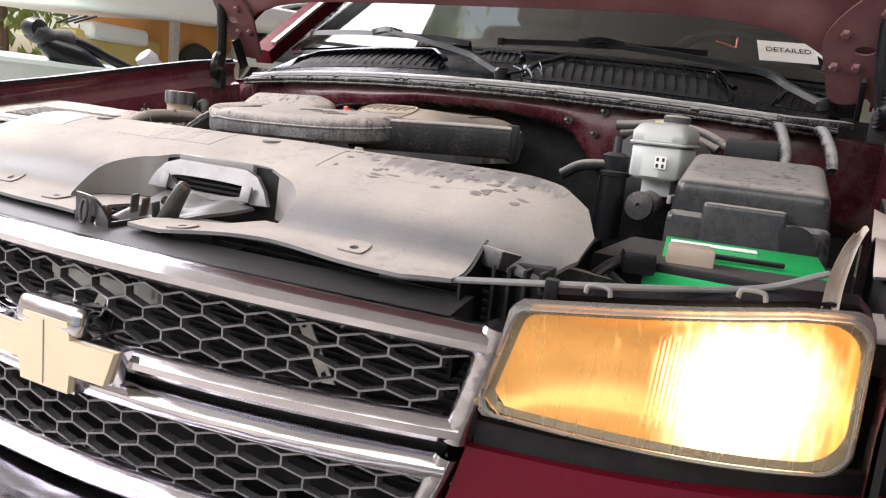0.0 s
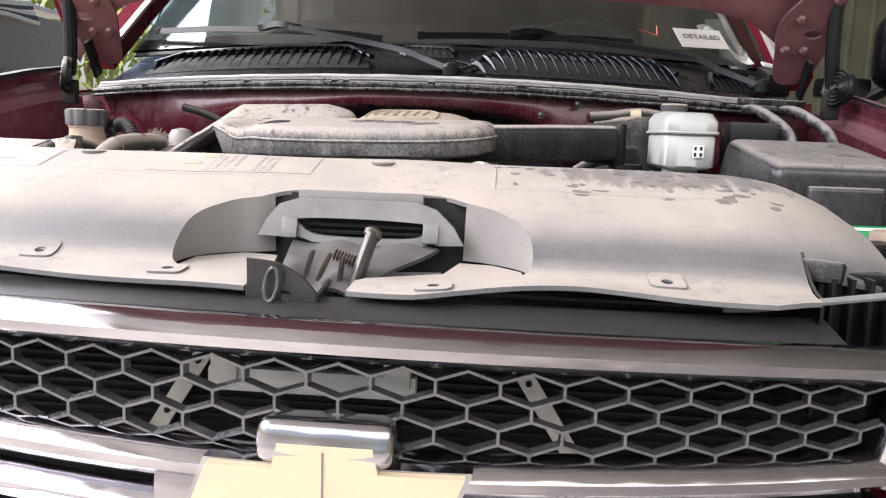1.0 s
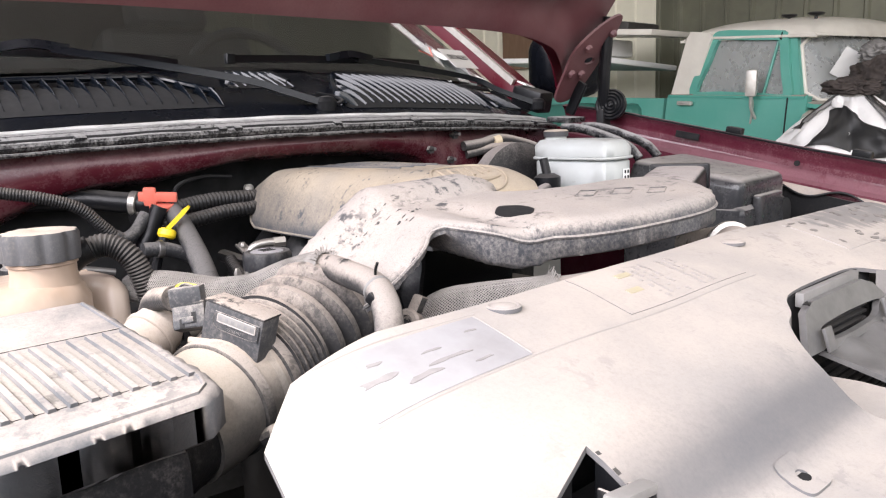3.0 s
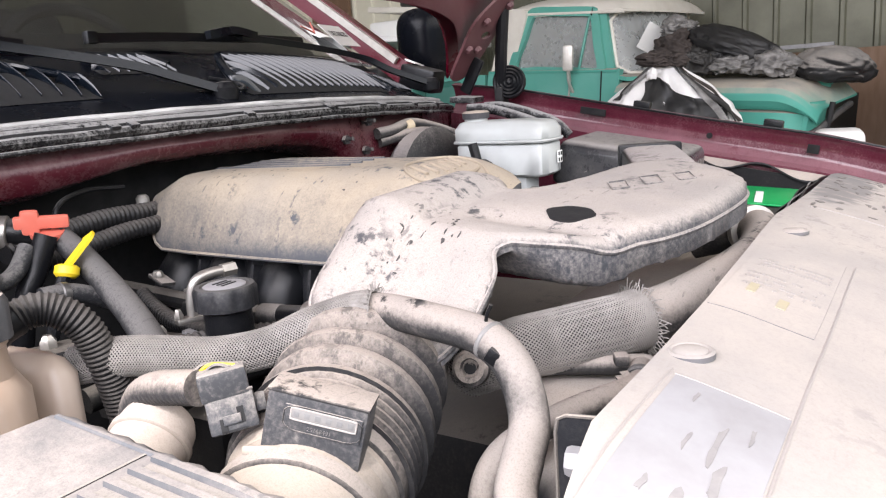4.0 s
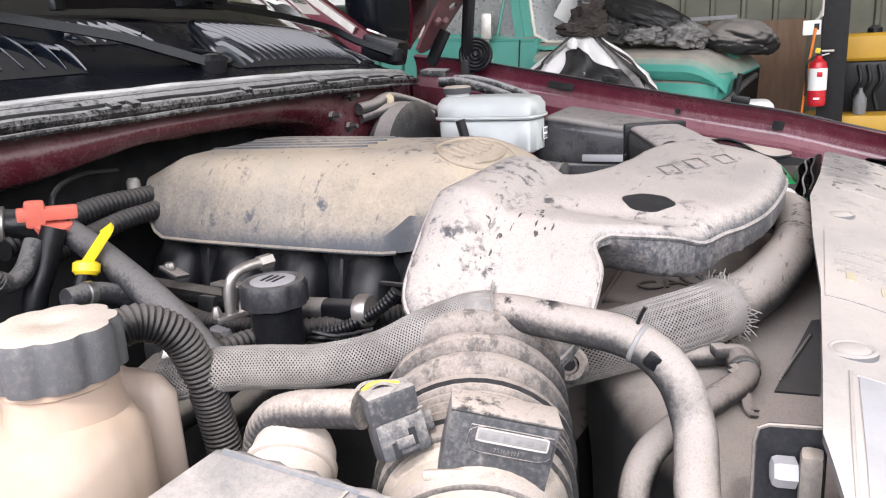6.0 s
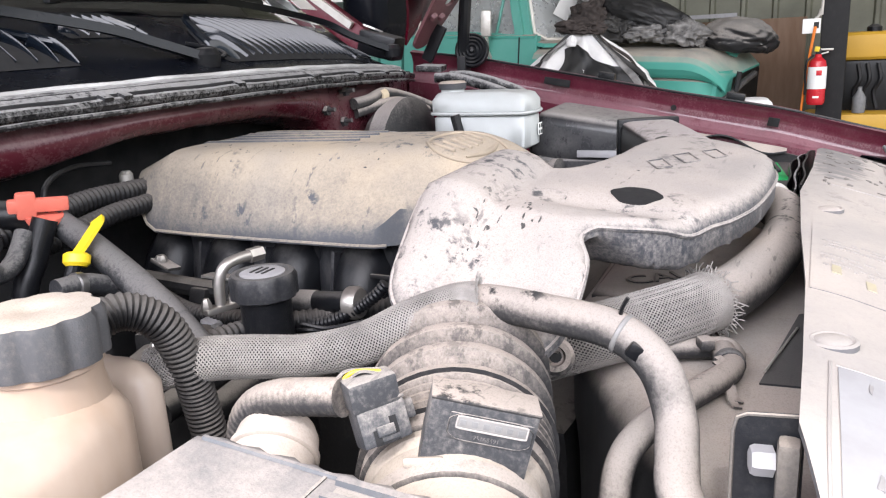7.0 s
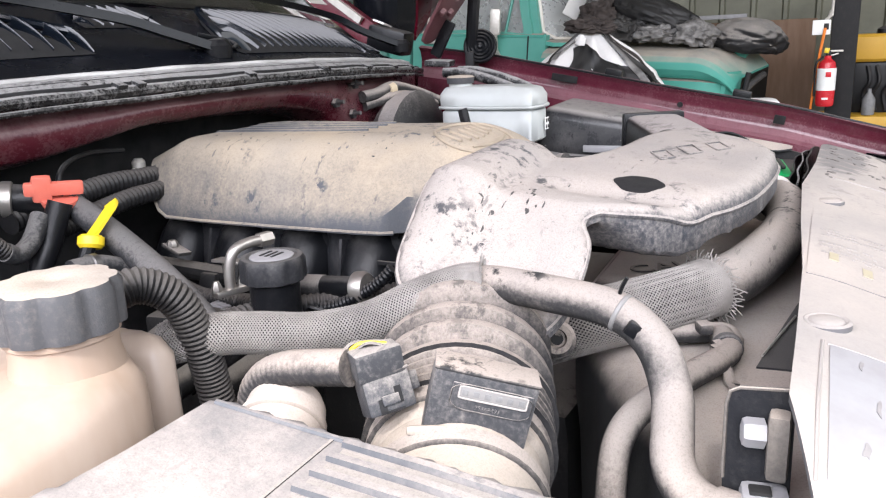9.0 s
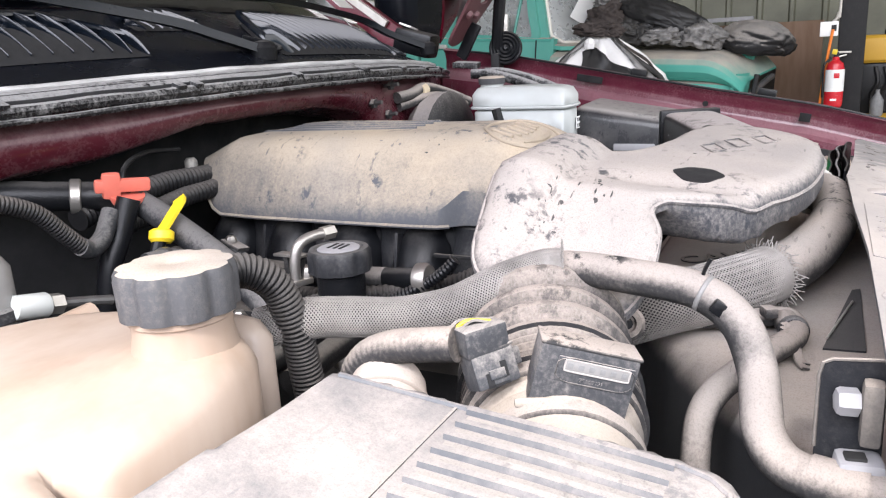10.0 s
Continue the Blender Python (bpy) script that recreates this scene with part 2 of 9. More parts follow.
DUST = (0.43, 0.38, 0.355)
M = dict(
    shroud=dusty("dusty_shroud_plastic", (0.105, 0.108, 0.118), (0.415, 0.372, 0.335), 1.0, 0.36, 0.78, 0.987, 7.0, 0.24, bump_s=0.12, patch=0.42, speck=0.12, rubs=0.25, grain=0.08, wipe=((0.345, 0.292, 1.175), (0.17, 0.045, 0.09)), full=1.0),
    plastic=dusty("dusty_black_plastic", (0.012, 0.012, 0.013), DUST, 0.85, 0.42, 0.30, 0.97, 10, 0.05),
    plastic_clean=dusty("black_plastic", (0.006, 0.0065, 0.008), (0.24, 0.225, 0.21), 0.26, 0.32, 0.55, 1.0, 14, 0.03),
    cowl=surface("cowl_plastic", (0.005, 0.006, 0.009), (0.0035, 0.004, 0.006), 0.26, 0, 12, 180, 0.06, spec=0.12),
    arm=surface("gloss_black_arm", (0.008, 0.010, 0.014), (0.005, 0.007, 0.010), 0.30, 0, 14, 160, 0.05, spec=0.28),
    reson=dusty("resonator_dust", (0.040, 0.044, 0.053), (0.385, 0.345, 0.315), 1.0, 0.5, 0.28, 0.93, 16, 0.30, bump_s=0.6, patch=0.40, speck=0.75, rubs=0.9),
    cover=dusty("cover_dust", (0.088, 0.093, 0.104), (0.43, 0.357, 0.265), 1.0, 0.6, 0.10, 0.85, 5, 0.14, bump_s=0.4, patch=1.45, speck=0.45, rubs=1.2, full=0.95),
    # beige dust on top; the dark steep sides partly paint their shade
    fanbox=dusty("fan_shroud_dust", (0.035, 0.036, 0.038), (0.47, 0.405, 0.35), 1.0, 0.6, 0.25, 0.96, 6, 0.03, bump_s=0.2, patch=0.35, speck=0.12, rubs=0.15),
    rubber=dusty("dusty_rubber_hose", (0.03, 0.03, 0.031), (0.355, 0.305, 0.268), 1.0, 0.7, -0.10, 0.85, 10, 0.10, bump_s=0.3, patch=0.75, speck=0.5, rubs=1.0),
    bellows=dusty("bellows_rubber", (0.028, 0.028, 0.030), (0.31, 0.265, 0.230), 1.0, 0.7, -0.05, 0.92, 8, 0.08, bump_s=0.4, patch=0.50, speck=0.6, rubs=0.6),
    sleeve=surface("woven_sleeve_wire", (0.32, 0.298, 0.278), (0.17, 0.160, 0.150), 0.6, 0, 30, 300, 0.2),
    sensor=dusty("grey_dusty_plastic", (0.018, 0.019, 0.021), (0.34, 0.305, 0.275), 0.85, 0.5, 0.05, 0.97, 24, 0.12, speck=0.4),
    worn=dusty("worn_grey_rubber", (0.022, 0.023, 0.026), (0.25, 0.236, 0.226), 0.52, 0.45, 0.0, 1.0, 30, 0.10, patch=0.9, speck=1.4, rubs=0.9),
    bare=surface("bare_dark_plastic", (0.030, 0.031, 0.034), (0.10, 0.095, 0.09), 0.5, 0, 70, 260, 0.1),
    tarnish=surface("tarnished_steel", (0.125, 0.121, 0.120), (0.055, 0.053, 0.052), 0.36, 0.45, 45, 220, 0.2),
    latch_grey=surface("greasy_latch_plate", (0.190, 0.187, 0.185), (0.120, 0.118, 0.117), 0.34, 0.2, 30, 200, 0.12),
    latch_dark=surface("dark_greasy_steel", (0.050, 0.048, 0.047), (0.022, 0.021, 0.020), 0.32, 0.3, 30, 200, 0.15),
    rust=surface("rusty_steel", (0.115, 0.082, 0.070), (0.080, 0.068, 0.063), 0.45, 0.35, 60, 220, 0.3),
    seal=dusty("black_rubber_seal", (0.010, 0.010, 0.012), (0.30, 0.30, 0.305), 0.10, 0.42, 0.5, 1.0, 30, 0.05, patch=0.5, speck=1.4, rubs=0.3),
    runner=dusty("manifold_plastic", (0.018, 0.019, 0.022), (0.20, 0.188, 0.176), 0.5, 0.34, 0.15, 1.0, 14, 0.14, patch=0.7, speck=0.6),
    beige=dusty("beige_dusted_plastic", (0.05, 0.05, 0.05), (0.38, 0.322, 0.265), 1.0, 0.6, -0.1, 0.95, 7, 0.30, bump_s=0.3, patch=0.5, speck=0.2, rubs=0.25, grain=0.2),
    cream_dust=dusty("dusty_cream_plastic", (0.16, 0.135, 0.11), (0.43, 0.365, 0.315), 1.0, 0.5, -0.4, 0.9, 8, 0.4, patch=0.4, speck=0.1, rubs=0.2, grain=0.15),
    smudge=surface("rubbed_dust", (0.235, 0.215, 0.20), (0.13, 0.12, 0.115), 0.7, 0, 90, 260, 0.1),
    fin=surface("glossy_black_plastic", (0.005, 0.007, 0.011), (0.003, 0.005, 0.008), 0.13, 0, 20, 150, 0.05, spec=0.45),
    # lid's pale top: dust, plus top light and gloss put into its colour
    fuse=dusty("fuse_box_plastic", (0.024, 0.025, 0.028), (0.34, 0.318, 0.298), 0.80, 0.24, 0.50, 1.0, 7, 0.12, bump_s=0.12, patch=1.1, speck=0.15, rubs=0.9, grain=0.12, coat=0.25),
    # near-black for real black parts and for shade painted into gaps and depths
    dark=surface("black_parts_and_shade", (0.008, 0.008, 0.009), rough=0.8),
    dim=dusty("grimy_engine_metal", (0.012, 0.012, 0.013), (0.28, 0.25, 0.215), 0.45, 0.55, 0.35, 1.0, 18, 0.05),
    paint=dusty("maroon_paint", (0.075, 0.012, 0.019), (0.34, 0.235, 0.225), 0.45, 0.26, 0.2, 1.0, 5, 0.40, patch=0.6, speck=0.15, rubs=0.2),
    paint_in=dusty("maroon_paint_dulled", (0.055, 0.007, 0.013), (0.27, 0.160, 0.160), 0.50, 0.22, 0.05, 1.0, 16, 0.18, patch=1.7, speck=0.8, rubs=0.8, coat=0.35),
    # pink in the dust tone paints the rail's glossy highlights
    paint_rail=dusty("maroon_rail_paint", (0.095, 0.012, 0.026), (0.40, 0.205, 0.235), 0.42, 0.15, 0.0, 1.0, 6, 0.22, patch=0.8, speck=0.3, coat=0.7),
    paint_out=surface("maroon_body_paint", (0.10, 0.0025, 0.013), (0.075, 0.0025, 0.010), 0.3, 0.0, 6, 300, 0.05, spec=0.2),
    chrome=chromed("worn_chrome", (0.57, 0.555, 0.585), (0.33, 0.315, 0.33)),
    gold=surface("faded_gold_badge", (0.66, 0.55, 0.38), (0.55, 0.47, 0.34), 0.4, 0.0, 14, 120, 0.1),
    mesh_dark=surface("grille_mesh", (0.22, 0.22, 0.23), (0.12, 0.12, 0.13), 0.26, 0.75, 40, 200, 0.1),
    pale_steel=surface("pale_plated_steel", (0.78, 0.76, 0.71), (0.62, 0.60, 0.55), 0.4, 0.1, 30, 180, 0.15),
    steel=surface("dull_steel", (0.48, 0.46, 0.43), (0.3, 0.28, 0.26), 0.4, 0.8, 30, 180, 0.2),
    zinc=surface("light_metal", (0.6, 0.58, 0.54), (0.45, 0.42, 0.38), 0.45, 0.5, 30, 180, 0.2),
    strip=dusty("weatherstrip_rubber", (0.012, 0.012, 0.013), (0.46, 0.45, 0.44), 0.62, 0.26, 0.25, 1.05, 45, 0.08, bump_s=0.6, patch=1.5, speck=1.4, rubs=1.0),
    strip_edge=surface("scuffed_seal_edge", (0.60, 0.595, 0.59), (0.24, 0.236, 0.23), 0.35, 0.1, 40, 240, 0.3, stretch=(0.3, 1, 1)),
    tank=surface("cream_tank_plastic", (0.42, 0.350, 0.298), (0.29, 0.210, 0.155), 0.4, 0.0, 9, 90, 0.08, stretch=(1, 1, 0.3)),
    tank_blue=surface("pale_reservoir_plastic", (0.50, 0.53, 0.52), (0.42, 0.43, 0.42), 0.4, 0.0, 9, 90, 0.08),
    cap=dusty("grey_cap", (0.062, 0.063, 0.068), (0.405, 0.340, 0.278), 1.0, 0.6, 0.55, 0.92, 8, 0.05, patch=0.5, speck=0.5, rubs=0.4),
    white=surface("white_paper", (0.85, 0.85, 0.83), (0.8, 0.8, 0.78), 0.7, 0, 10, 80, 0.05),
    well=dusty("dusty_recess_plastic", (0.085, 0.086, 0.09), (0.40, 0.372, 0.352), 1.0, 0.4, -0.1, 0.9, 5, 0.34, bump_s=0.1, patch=0.3, speck=0.03, rubs=0.05, grain=0.04),
    duct=dusty("duct_plastic", (0.010, 0.010, 0.011), (0.40, 0.358, 0.340), 1.0, 0.35, 0.55, 0.98, 14, 0.04, patch=0.4, speck=0.5),
    lid=dusty("air_box_dust", (0.085, 0.090, 0.100), (0.34, 0.300, 0.275), 1.0, 0.5, 0.3, 1.10, 9, 0.2, bump_s=0.3, patch=1.9, speck=0.25, rubs=0.6, grain=0.25, full=0.72),
    loom=dusty("loom_plastic", (0.011, 0.011, 0.012), (0.20, 0.178, 0.160), 0.42, 0.42, 0.1, 1.0, 20, 0.06, patch=0.5),
    plug=dusty("plug_plastic", (0.046, 0.048, 0.053), (0.33, 0.300, 0.275), 0.88, 0.42, 0.20, 1.0, 16, 0.15, bump_s=0.2, patch=0.6, speck=0.9, rubs=0.6),
    seal_grey=surface("pale_grey_plastic", (0.25, 0.245, 0.24), (0.17, 0.165, 0.16), 0.45, 0, 18, 160, 0.1),
    rag=surface("brown_rag", (0.060, 0.046, 0.040), (0.022, 0.018, 0.017), 0.8, 0, 14, 100, 0.4, 0.004),
    pale_rag=surface("grey_crumpled_plastic", (0.27, 0.26, 0.25), (0.05, 0.048, 0.046), 0.5, 0, 16, 100, 0.4, 0.004),
    ink=surface("black_ink", (0.02, 0.02, 0.02), rough=0.7),
    label=surface("faded_label", (0.340, 0.338, 0.352), (0.265, 0.258, 0.262), 0.6, 0, 22, 150, 0.05),
    label_ink=surface("faded_print", (0.325, 0.300, 0.283), (0.365, 0.338, 0.318), 0.6),
    faded_yellow=surface("faded_yellow_ink", (0.42, 0.375, 0.25), (0.40, 0.36, 0.28), 0.6),
    red=surface("red_plastic", (0.70, 0.18, 0.13), (0.6, 0.14, 0.10), 0.4),
    yellow=surface("yellow_plastic", (0.8, 0.6, 0.02), (0.7, 0.5, 0.02), 0.4),
    green=surface("green_battery_label", (0.0, 0.42, 0.11), (0.0, 0.36, 0.10), 0.35, 0, 8, 100, 0.03),
    cable=surface("grey_cable", (0.22, 0.22, 0.22), (0.14, 0.14, 0.14), 0.6),
    emblem=surface("tan_dusted_emblem", (0.40, 0.335, 0.255), (0.30, 0.255, 0.20), 0.8, 0, 30, 260, 0.2),
    scuff=surface("worn_label_scuff", (0.285, 0.272, 0.268), (0.215, 0.205, 0.205), 0.7, 0, 90, 260, 0.1),
    lamp_haze_ring=surface("dull_lamp_haze_ring", (0.19, 0.165, 0.12), (0.13, 0.115, 0.09), 0.35, 0, 14, 120, 0.05),
    lens_dull=glass("hazed_lamp_edge", (0.62, 0.60, 0.57), 0.16, 1.3, 0.8),
    teal=surface("old_teal_paint", (0.085, 0.33, 0.265), (0.13, 0.37, 0.31), 0.4, 0, 3, 60, 0.1),
    teal_dust=dusty("teal_paint_dust", (0.075, 0.33, 0.265), (0.43, 0.37, 0.31), 0.95, 0.45, 0.25, 0.95, 3.5, 0.08, patch=0.5, speck=0.12, rubs=0.15, grain=0.1),
    far_green=surface("dull_green_paint", (0.030, 0.135, 0.105), (0.05, 0.17, 0.14), 0.4, 0, 3, 60, 0.1),
    ivory=surface("ivory_roof_paint", (0.72, 0.69, 0.62), (0.6, 0.56, 0.5), 0.45, 0, 4, 60, 0.1),
    corr=surface("olive_corrugated_steel", (0.155, 0.155, 0.108), (0.09, 0.09, 0.066), 0.5, 0.1, 2, 50, 0.1),
    corr_pale=surface("cream_ribbed_steel", (0.78, 0.75, 0.62), (0.66, 0.63, 0.52), 0.5, 0.0, 2, 50, 0.1),
    wood=surface("brown_plywood", (0.20, 0.12, 0.075), (0.15, 0.09, 0.055), 0.7, 0, 3, 60, 0.2, stretch=(1, 6, 1)),
    concrete=surface("workshop_concrete", (0.30, 0.28, 0.26), (0.22, 0.21, 0.2), 0.8, 0, 1.5, 60, 0.3, 0.003),
    roof=surface("shed_roof_sheet", (0.40, 0.39, 0.36), (0.3, 0.29, 0.27), 0.6, 0.1, 2, 40, 0.1),
    cover_grey=dusty("dusty_black_cover", (0.015, 0.015, 0.016), (0.34, 0.31, 0.28), 0.8, 0.5, 0.0, 1.0, 3, 0.05, patch=0.5, speck=0.1),
    cloth=surface("black_bag", (0.012, 0.012, 0.013), (0.028, 0.027, 0.026), 0.55, 0, 8, 120, 0.3, 0.004),
    cloth_grey=surface("dark_grey_cloth", (0.040, 0.037, 0.034), (0.013, 0.013, 0.013), 0.6, 0, 10, 100, 0.3, 0.004),
    white_cloth=surface("white_sheet", (0.8, 0.79, 0.78), (0.68, 0.66, 0.64), 0.7, 0, 6, 80, 0.2, 0.003),
    tyre=surface("tyre_rubber", (0.02, 0.02, 0.02), (0.035, 0.033, 0.03), 0.8, 0, 10, 100, 0.3),
    orange=surface("orange_cord", (0.8, 0.22, 0.02), (0.7, 0.18, 0.02), 0.5),
    machine=surface("yellow_machine_paint", (0.62, 0.36, 0.03), (0.5, 0.28, 0.03), 0.5, 0, 2, 40, 0.1),
    ext_red=surface("extinguisher_red", (0.6, 0.02, 0.03), (0.5, 0.02, 0.03), 0.25),
    window_dim=glass("old_window_glass", (0.75, 0.8, 0.78), 0.03),
    # grey mixed into the glass paints the outdoor reflection
    reflect_grey_glass=glass("old_glass_grey_reflection", (0.62, 0.64, 0.63), 0.18, 1.45, 0.6),
    wind=glass("windscreen_glass", (0.34, 0.36, 0.35), 0.012),
    interior=surface("grey_interior", (0.03, 0.03, 0.031), (0.02, 0.02, 0.021), 0.7),
    car_yellow=surface("faded_yellow_cloth", (0.72, 0.55, 0.20), (0.60, 0.45, 0.16), 0.7, 0, 3, 40, 0.2),
    car_tan=surface("orange_tan_trim", (0.62, 0.30, 0.08), (0.50, 0.24, 0.07), 0.6, 0, 3, 40, 0.2),
    leaf=surface("yellow_green_leaves", (0.30, 0.34, 0.07), (0.17, 0.22, 0.05), 0.6),
    pale=surface("pale_truck_paint", (0.62, 0.72, 0.70), (0.55, 0.65, 0.62), 0.3, 0, 3, 60, 0.1),
)


# ---------- mesh helpers ----------
def part(name, bm, material, parent=None, label="", smooth=True, angle=35):
    """Links a bmesh as one mesh object, under its thing."""
    bmesh.ops.recalc_face_normals(bm, faces=bm.faces)
    me = bpy.data.meshes.new(name)
    bm.transform(Matrix.Scale(SIZE, 4))
    bm.to_mesh(me)
    bm.free()
    if smooth:
        me.polygons.foreach_set("use_smooth", [True] * len(me.polygons))
        me.set_sharp_from_angle(angle=radians(angle))
    me.materials.append(M[material] if isinstance(material, str) else material)
    ob = new(name, me)
    if parent:
        ob.parent = parent
    if label:
        ob["label"] = label
    return ob


def thing(name, label, category, at=(0, 0, 0), group="", kind=""):
    e = new(name)
    e.empty_display_size = 0.02
    return tagged(e, label, category, group, kind)


def add(bm, other):
    """Adds the mesh of another bmesh to bm."""
    me = bpy.data.meshes.new("tmp")
    other.to_mesh(me)
    other.free()
    bm.from_mesh(me)
    bpy.data.meshes.remove(me)
    return bm


def box(sx, sy, sz, m=None, bevel=0.0, seg=2, bm=None, taper=1.0):
    b = bmesh.new()
    bmesh.ops.create_cube(b, size=1.0)
    for v in b.verts:
        k = taper if v.co.z > 0 else 1.0
        v.co = Vector((v.co.x * sx * k, v.co.y * sy * k, v.co.z * sz))
    if bevel:
        bmesh.ops.bevel(b, geom=list(b.edges), offset=bevel, segments=seg, profile=0.6, affect="EDGES")
    if m is not None:
        b.transform(m)
    return add(bm, b) if bm is not None else b


def spline(pts, per=10):
    """A smooth line through points of any dimension."""
    p = [np.array(q, float) for q in pts]
    p = [2 * p[0] - p[1]] + p + [2 * p[-1] - p[-2]]
    out = []
    for i in range(1, len(p) - 2):
        for k in range(per):
            t = k / per
            a, b, c, d = p[i - 1], p[i], p[i + 1], p[i + 2]
            out.append(0.5 * (2 * b + (c - a) * t + (2 * a - 5 * b + 4 * c - d) * t * t + (3 * b - a - 3 * c + d) * t ** 3))
    out.append(p[-2])
    return out


def rings(path, section, caps=True, bm=None, up=(0, 0, 1)):
    """Sweeps a section along a path: section(i, s) gives the ring's 2D points at sample i, s from 0 to 1."""
    bm = bm if bm is not None else bmesh.new()
    path = [Vector(p[:3]) for p in path]
    n = len(path)
    tang = [(path[min(i + 1, n - 1)] - path[max(i - 1, 0)]).normalized() for i in range(n)]
    ref = Vector(up)
    if abs(tang[0].dot(ref)) > 0.95:
        ref = Vector((1, 0, 0))
    u = (ref - tang[0] * ref.dot(tang[0])).normalized()
    last = None
    first = None
    for i in range(n):
        u = (u - tang[i] * u.dot(tang[i])).normalized()
        r = tang[i].cross(u)
        ring = [bm.verts.new(path[i] + r * a + u * b) for a, b in section(i, i / (n - 1))]
        if last:
            k = len(ring)
            for j in range(k):
                bm.faces.new((last[j], last[(j + 1) % k], ring[(j + 1) % k], ring[j]))
        else:
            first = ring
        last = ring
    if caps:
        bm.faces.new(first)
        bm.faces.new(last[::-1])
    return bm


def circle(r, n=16):
    return [(r * math.cos(2 * math.pi * j / n), r * math.sin(2 * math.pi * j / n)) for j in range(n)]


def tube(pts, r, n=14, per=10, bm=None, caps=True):
    """A hose: pts through which it goes, r its radius, or a function of s."""
    f = r if callable(r) else (lambda s: r)
    return rings(spline(pts, per), lambda i, s: circle(f(s), n), caps, bm)


def ribbed(pts, r, pitch, depth, n=18, bm=None, sharp=1.0):
    """A corrugated tube."""
    fine = spline(pts, 24)
    lens = [0.0]
    for a, b in zip(fine, fine[1:]):
        lens.append(lens[-1] + float(np.linalg.norm(b - a)))
    total = lens[-1]
    count = max(8, int(total / pitch * 6))
    path, phase = [], []
    j = 0
    for k in range(count + 1):
        d = total * k / count
        while j < len(lens) - 2 and lens[j + 1] < d:
            j += 1
        w = (d - lens[j]) / max(1e-9, lens[j + 1] - lens[j])
        path.append(fine[j] * (1 - w) + fine[j + 1] * w)
        phase.append(d / pitch)
    f = r if callable(r) else (lambda s: r)
    return rings(path, lambda i, s: circle(f(s) - depth * (0.5 - 0.5 * math.cos(2 * math.pi * phase[i])) ** sharp, n), True, bm)


def lathe(profile, m=None, n=32, bm=None, wave=None):
    """Turns a profile of (radius, height); wave(angle, radius) changes the radius."""
    b = bmesh.new()
    last = None
    for r, z in profile:
        ring = []
        for j in range(n):
            a = 2 * math.pi * j / n
            q = wave(a, r) if wave else r
            ring.append(b.verts.new((q * math.cos(a), q * math.sin(a), z)))
        if last:
            for j in range(n):
                b.faces.new((last[j], last[(j + 1) % n], ring[(j + 1) % n], ring[j]))
        else:
            b.faces.new(ring)
        last = ring
    b.faces.new(last[::-1])
    if m is not None:
        b.transform(m)
    return add(bm, b) if bm is not None else b


def inside(p, poly):
    c, n = False, len(poly)
    for i in range(n):
        (x0, y0), (x1, y1) = poly[i], poly[i - 1]
        if (y0 > p[1]) != (y1 > p[1]) and p[0] < (x1 - x0) * (p[1] - y0) / (y1 - y0 + 1e-12) + x0:
            c = not c
    return c


def closed_spline(pts, per=6):
    p = list(pts)
    n = len(p)
    out = []
    for i in range(n):
        a, b, c, d = (np.array(p[(i + k - 1) % n], float) for k in range(4))
        for k in range(per):
            t = k / per
            q = 0.5 * (2 * b + (c - a) * t + (2 * a - 5 * b + 4 * c - d) * t * t + (3 * b - a - 3 * c + d) * t ** 3)
            out.append((float(q[0]), float(q[1])))
    return out


def dense(poly, step):
    out = []
    for i, p in enumerate(poly):
        q = poly[(i + 1) % len(poly)]
        k = max(1, int(math.dist(p, q) / step))
        out += [(p[0] + (q[0] - p[0]) * j / k, p[1] + (q[1] - p[1]) * j / k) for j in range(k)]
    return out


def sheet(outline, height, thick, holes=(), step=0.012, depth=None, bm=None):
    """A moulded sheet over a 2D outline with holes: height(x, y) is its upper face; it is thick, or goes down to depth(x, y)."""
    loops = [dense(outline, step)] + [dense(h, step * 0.6) for h in holes]
    co, edges = [], []
    for lp in loops:
        k = len(co)
        co += [Vector(p) for p in lp]
        edges += [(k + i, k + (i + 1) % len(lp)) for i in range(len(lp))]
    xs, ys = [p[0] for p in loops[0]], [p[1] for p in loops[0]]
    bound = np.array([p for lp in loops for p in lp])
    nx, ny = int((max(xs) - min(xs)) / step), int((max(ys) - min(ys)) / step)
    for i in range(1, nx):
        for j in range(1, ny):
            p = (min(xs) + (i + 0.5 * (j % 2)) * step, min(ys) + j * step)
            if inside(p, loops[0]) and not any(inside(p, h) for h in loops[1:]) and np.min(np.hypot(bound[:, 0] - p[0], bound[:, 1] - p[1])) > step * 0.45:
                co.append(Vector(p))
    vs, _, fs, *_ = geometry.delaunay_2d_cdt(co, edges, [], 0, 1e-6)
    b = bm if bm is not None else bmesh.new()
    low = depth or (lambda x, y: height(x, y) - thick)
    top = [b.verts.new((v.x, v.y, height(v.x, v.y))) for v in vs]
    bot = [b.verts.new((v.x, v.y, low(v.x, v.y))) for v in vs]
    count = {}
    for f in fs:
        c = sum((vs[i] for i in f), Vector((0, 0))) / len(f)
        if inside(c, loops[0]) and not any(inside(c, h) for h in loops[1:]):
            b.faces.new([top[i] for i in f])
            b.faces.new([bot[i] for i in reversed(f)])
            for i in range(len(f)):
                e = (f[i], f[(i + 1) % len(f)])
                count[e] = count.get(e, 0) + 1
    for (i, j) in count:
        if (j, i) not in count:
            b.faces.new((top[j], top[i], bot[i], bot[j]))
    for v in [v for v in b.verts if not v.link_faces]:
        b.verts.remove(v)
    return b


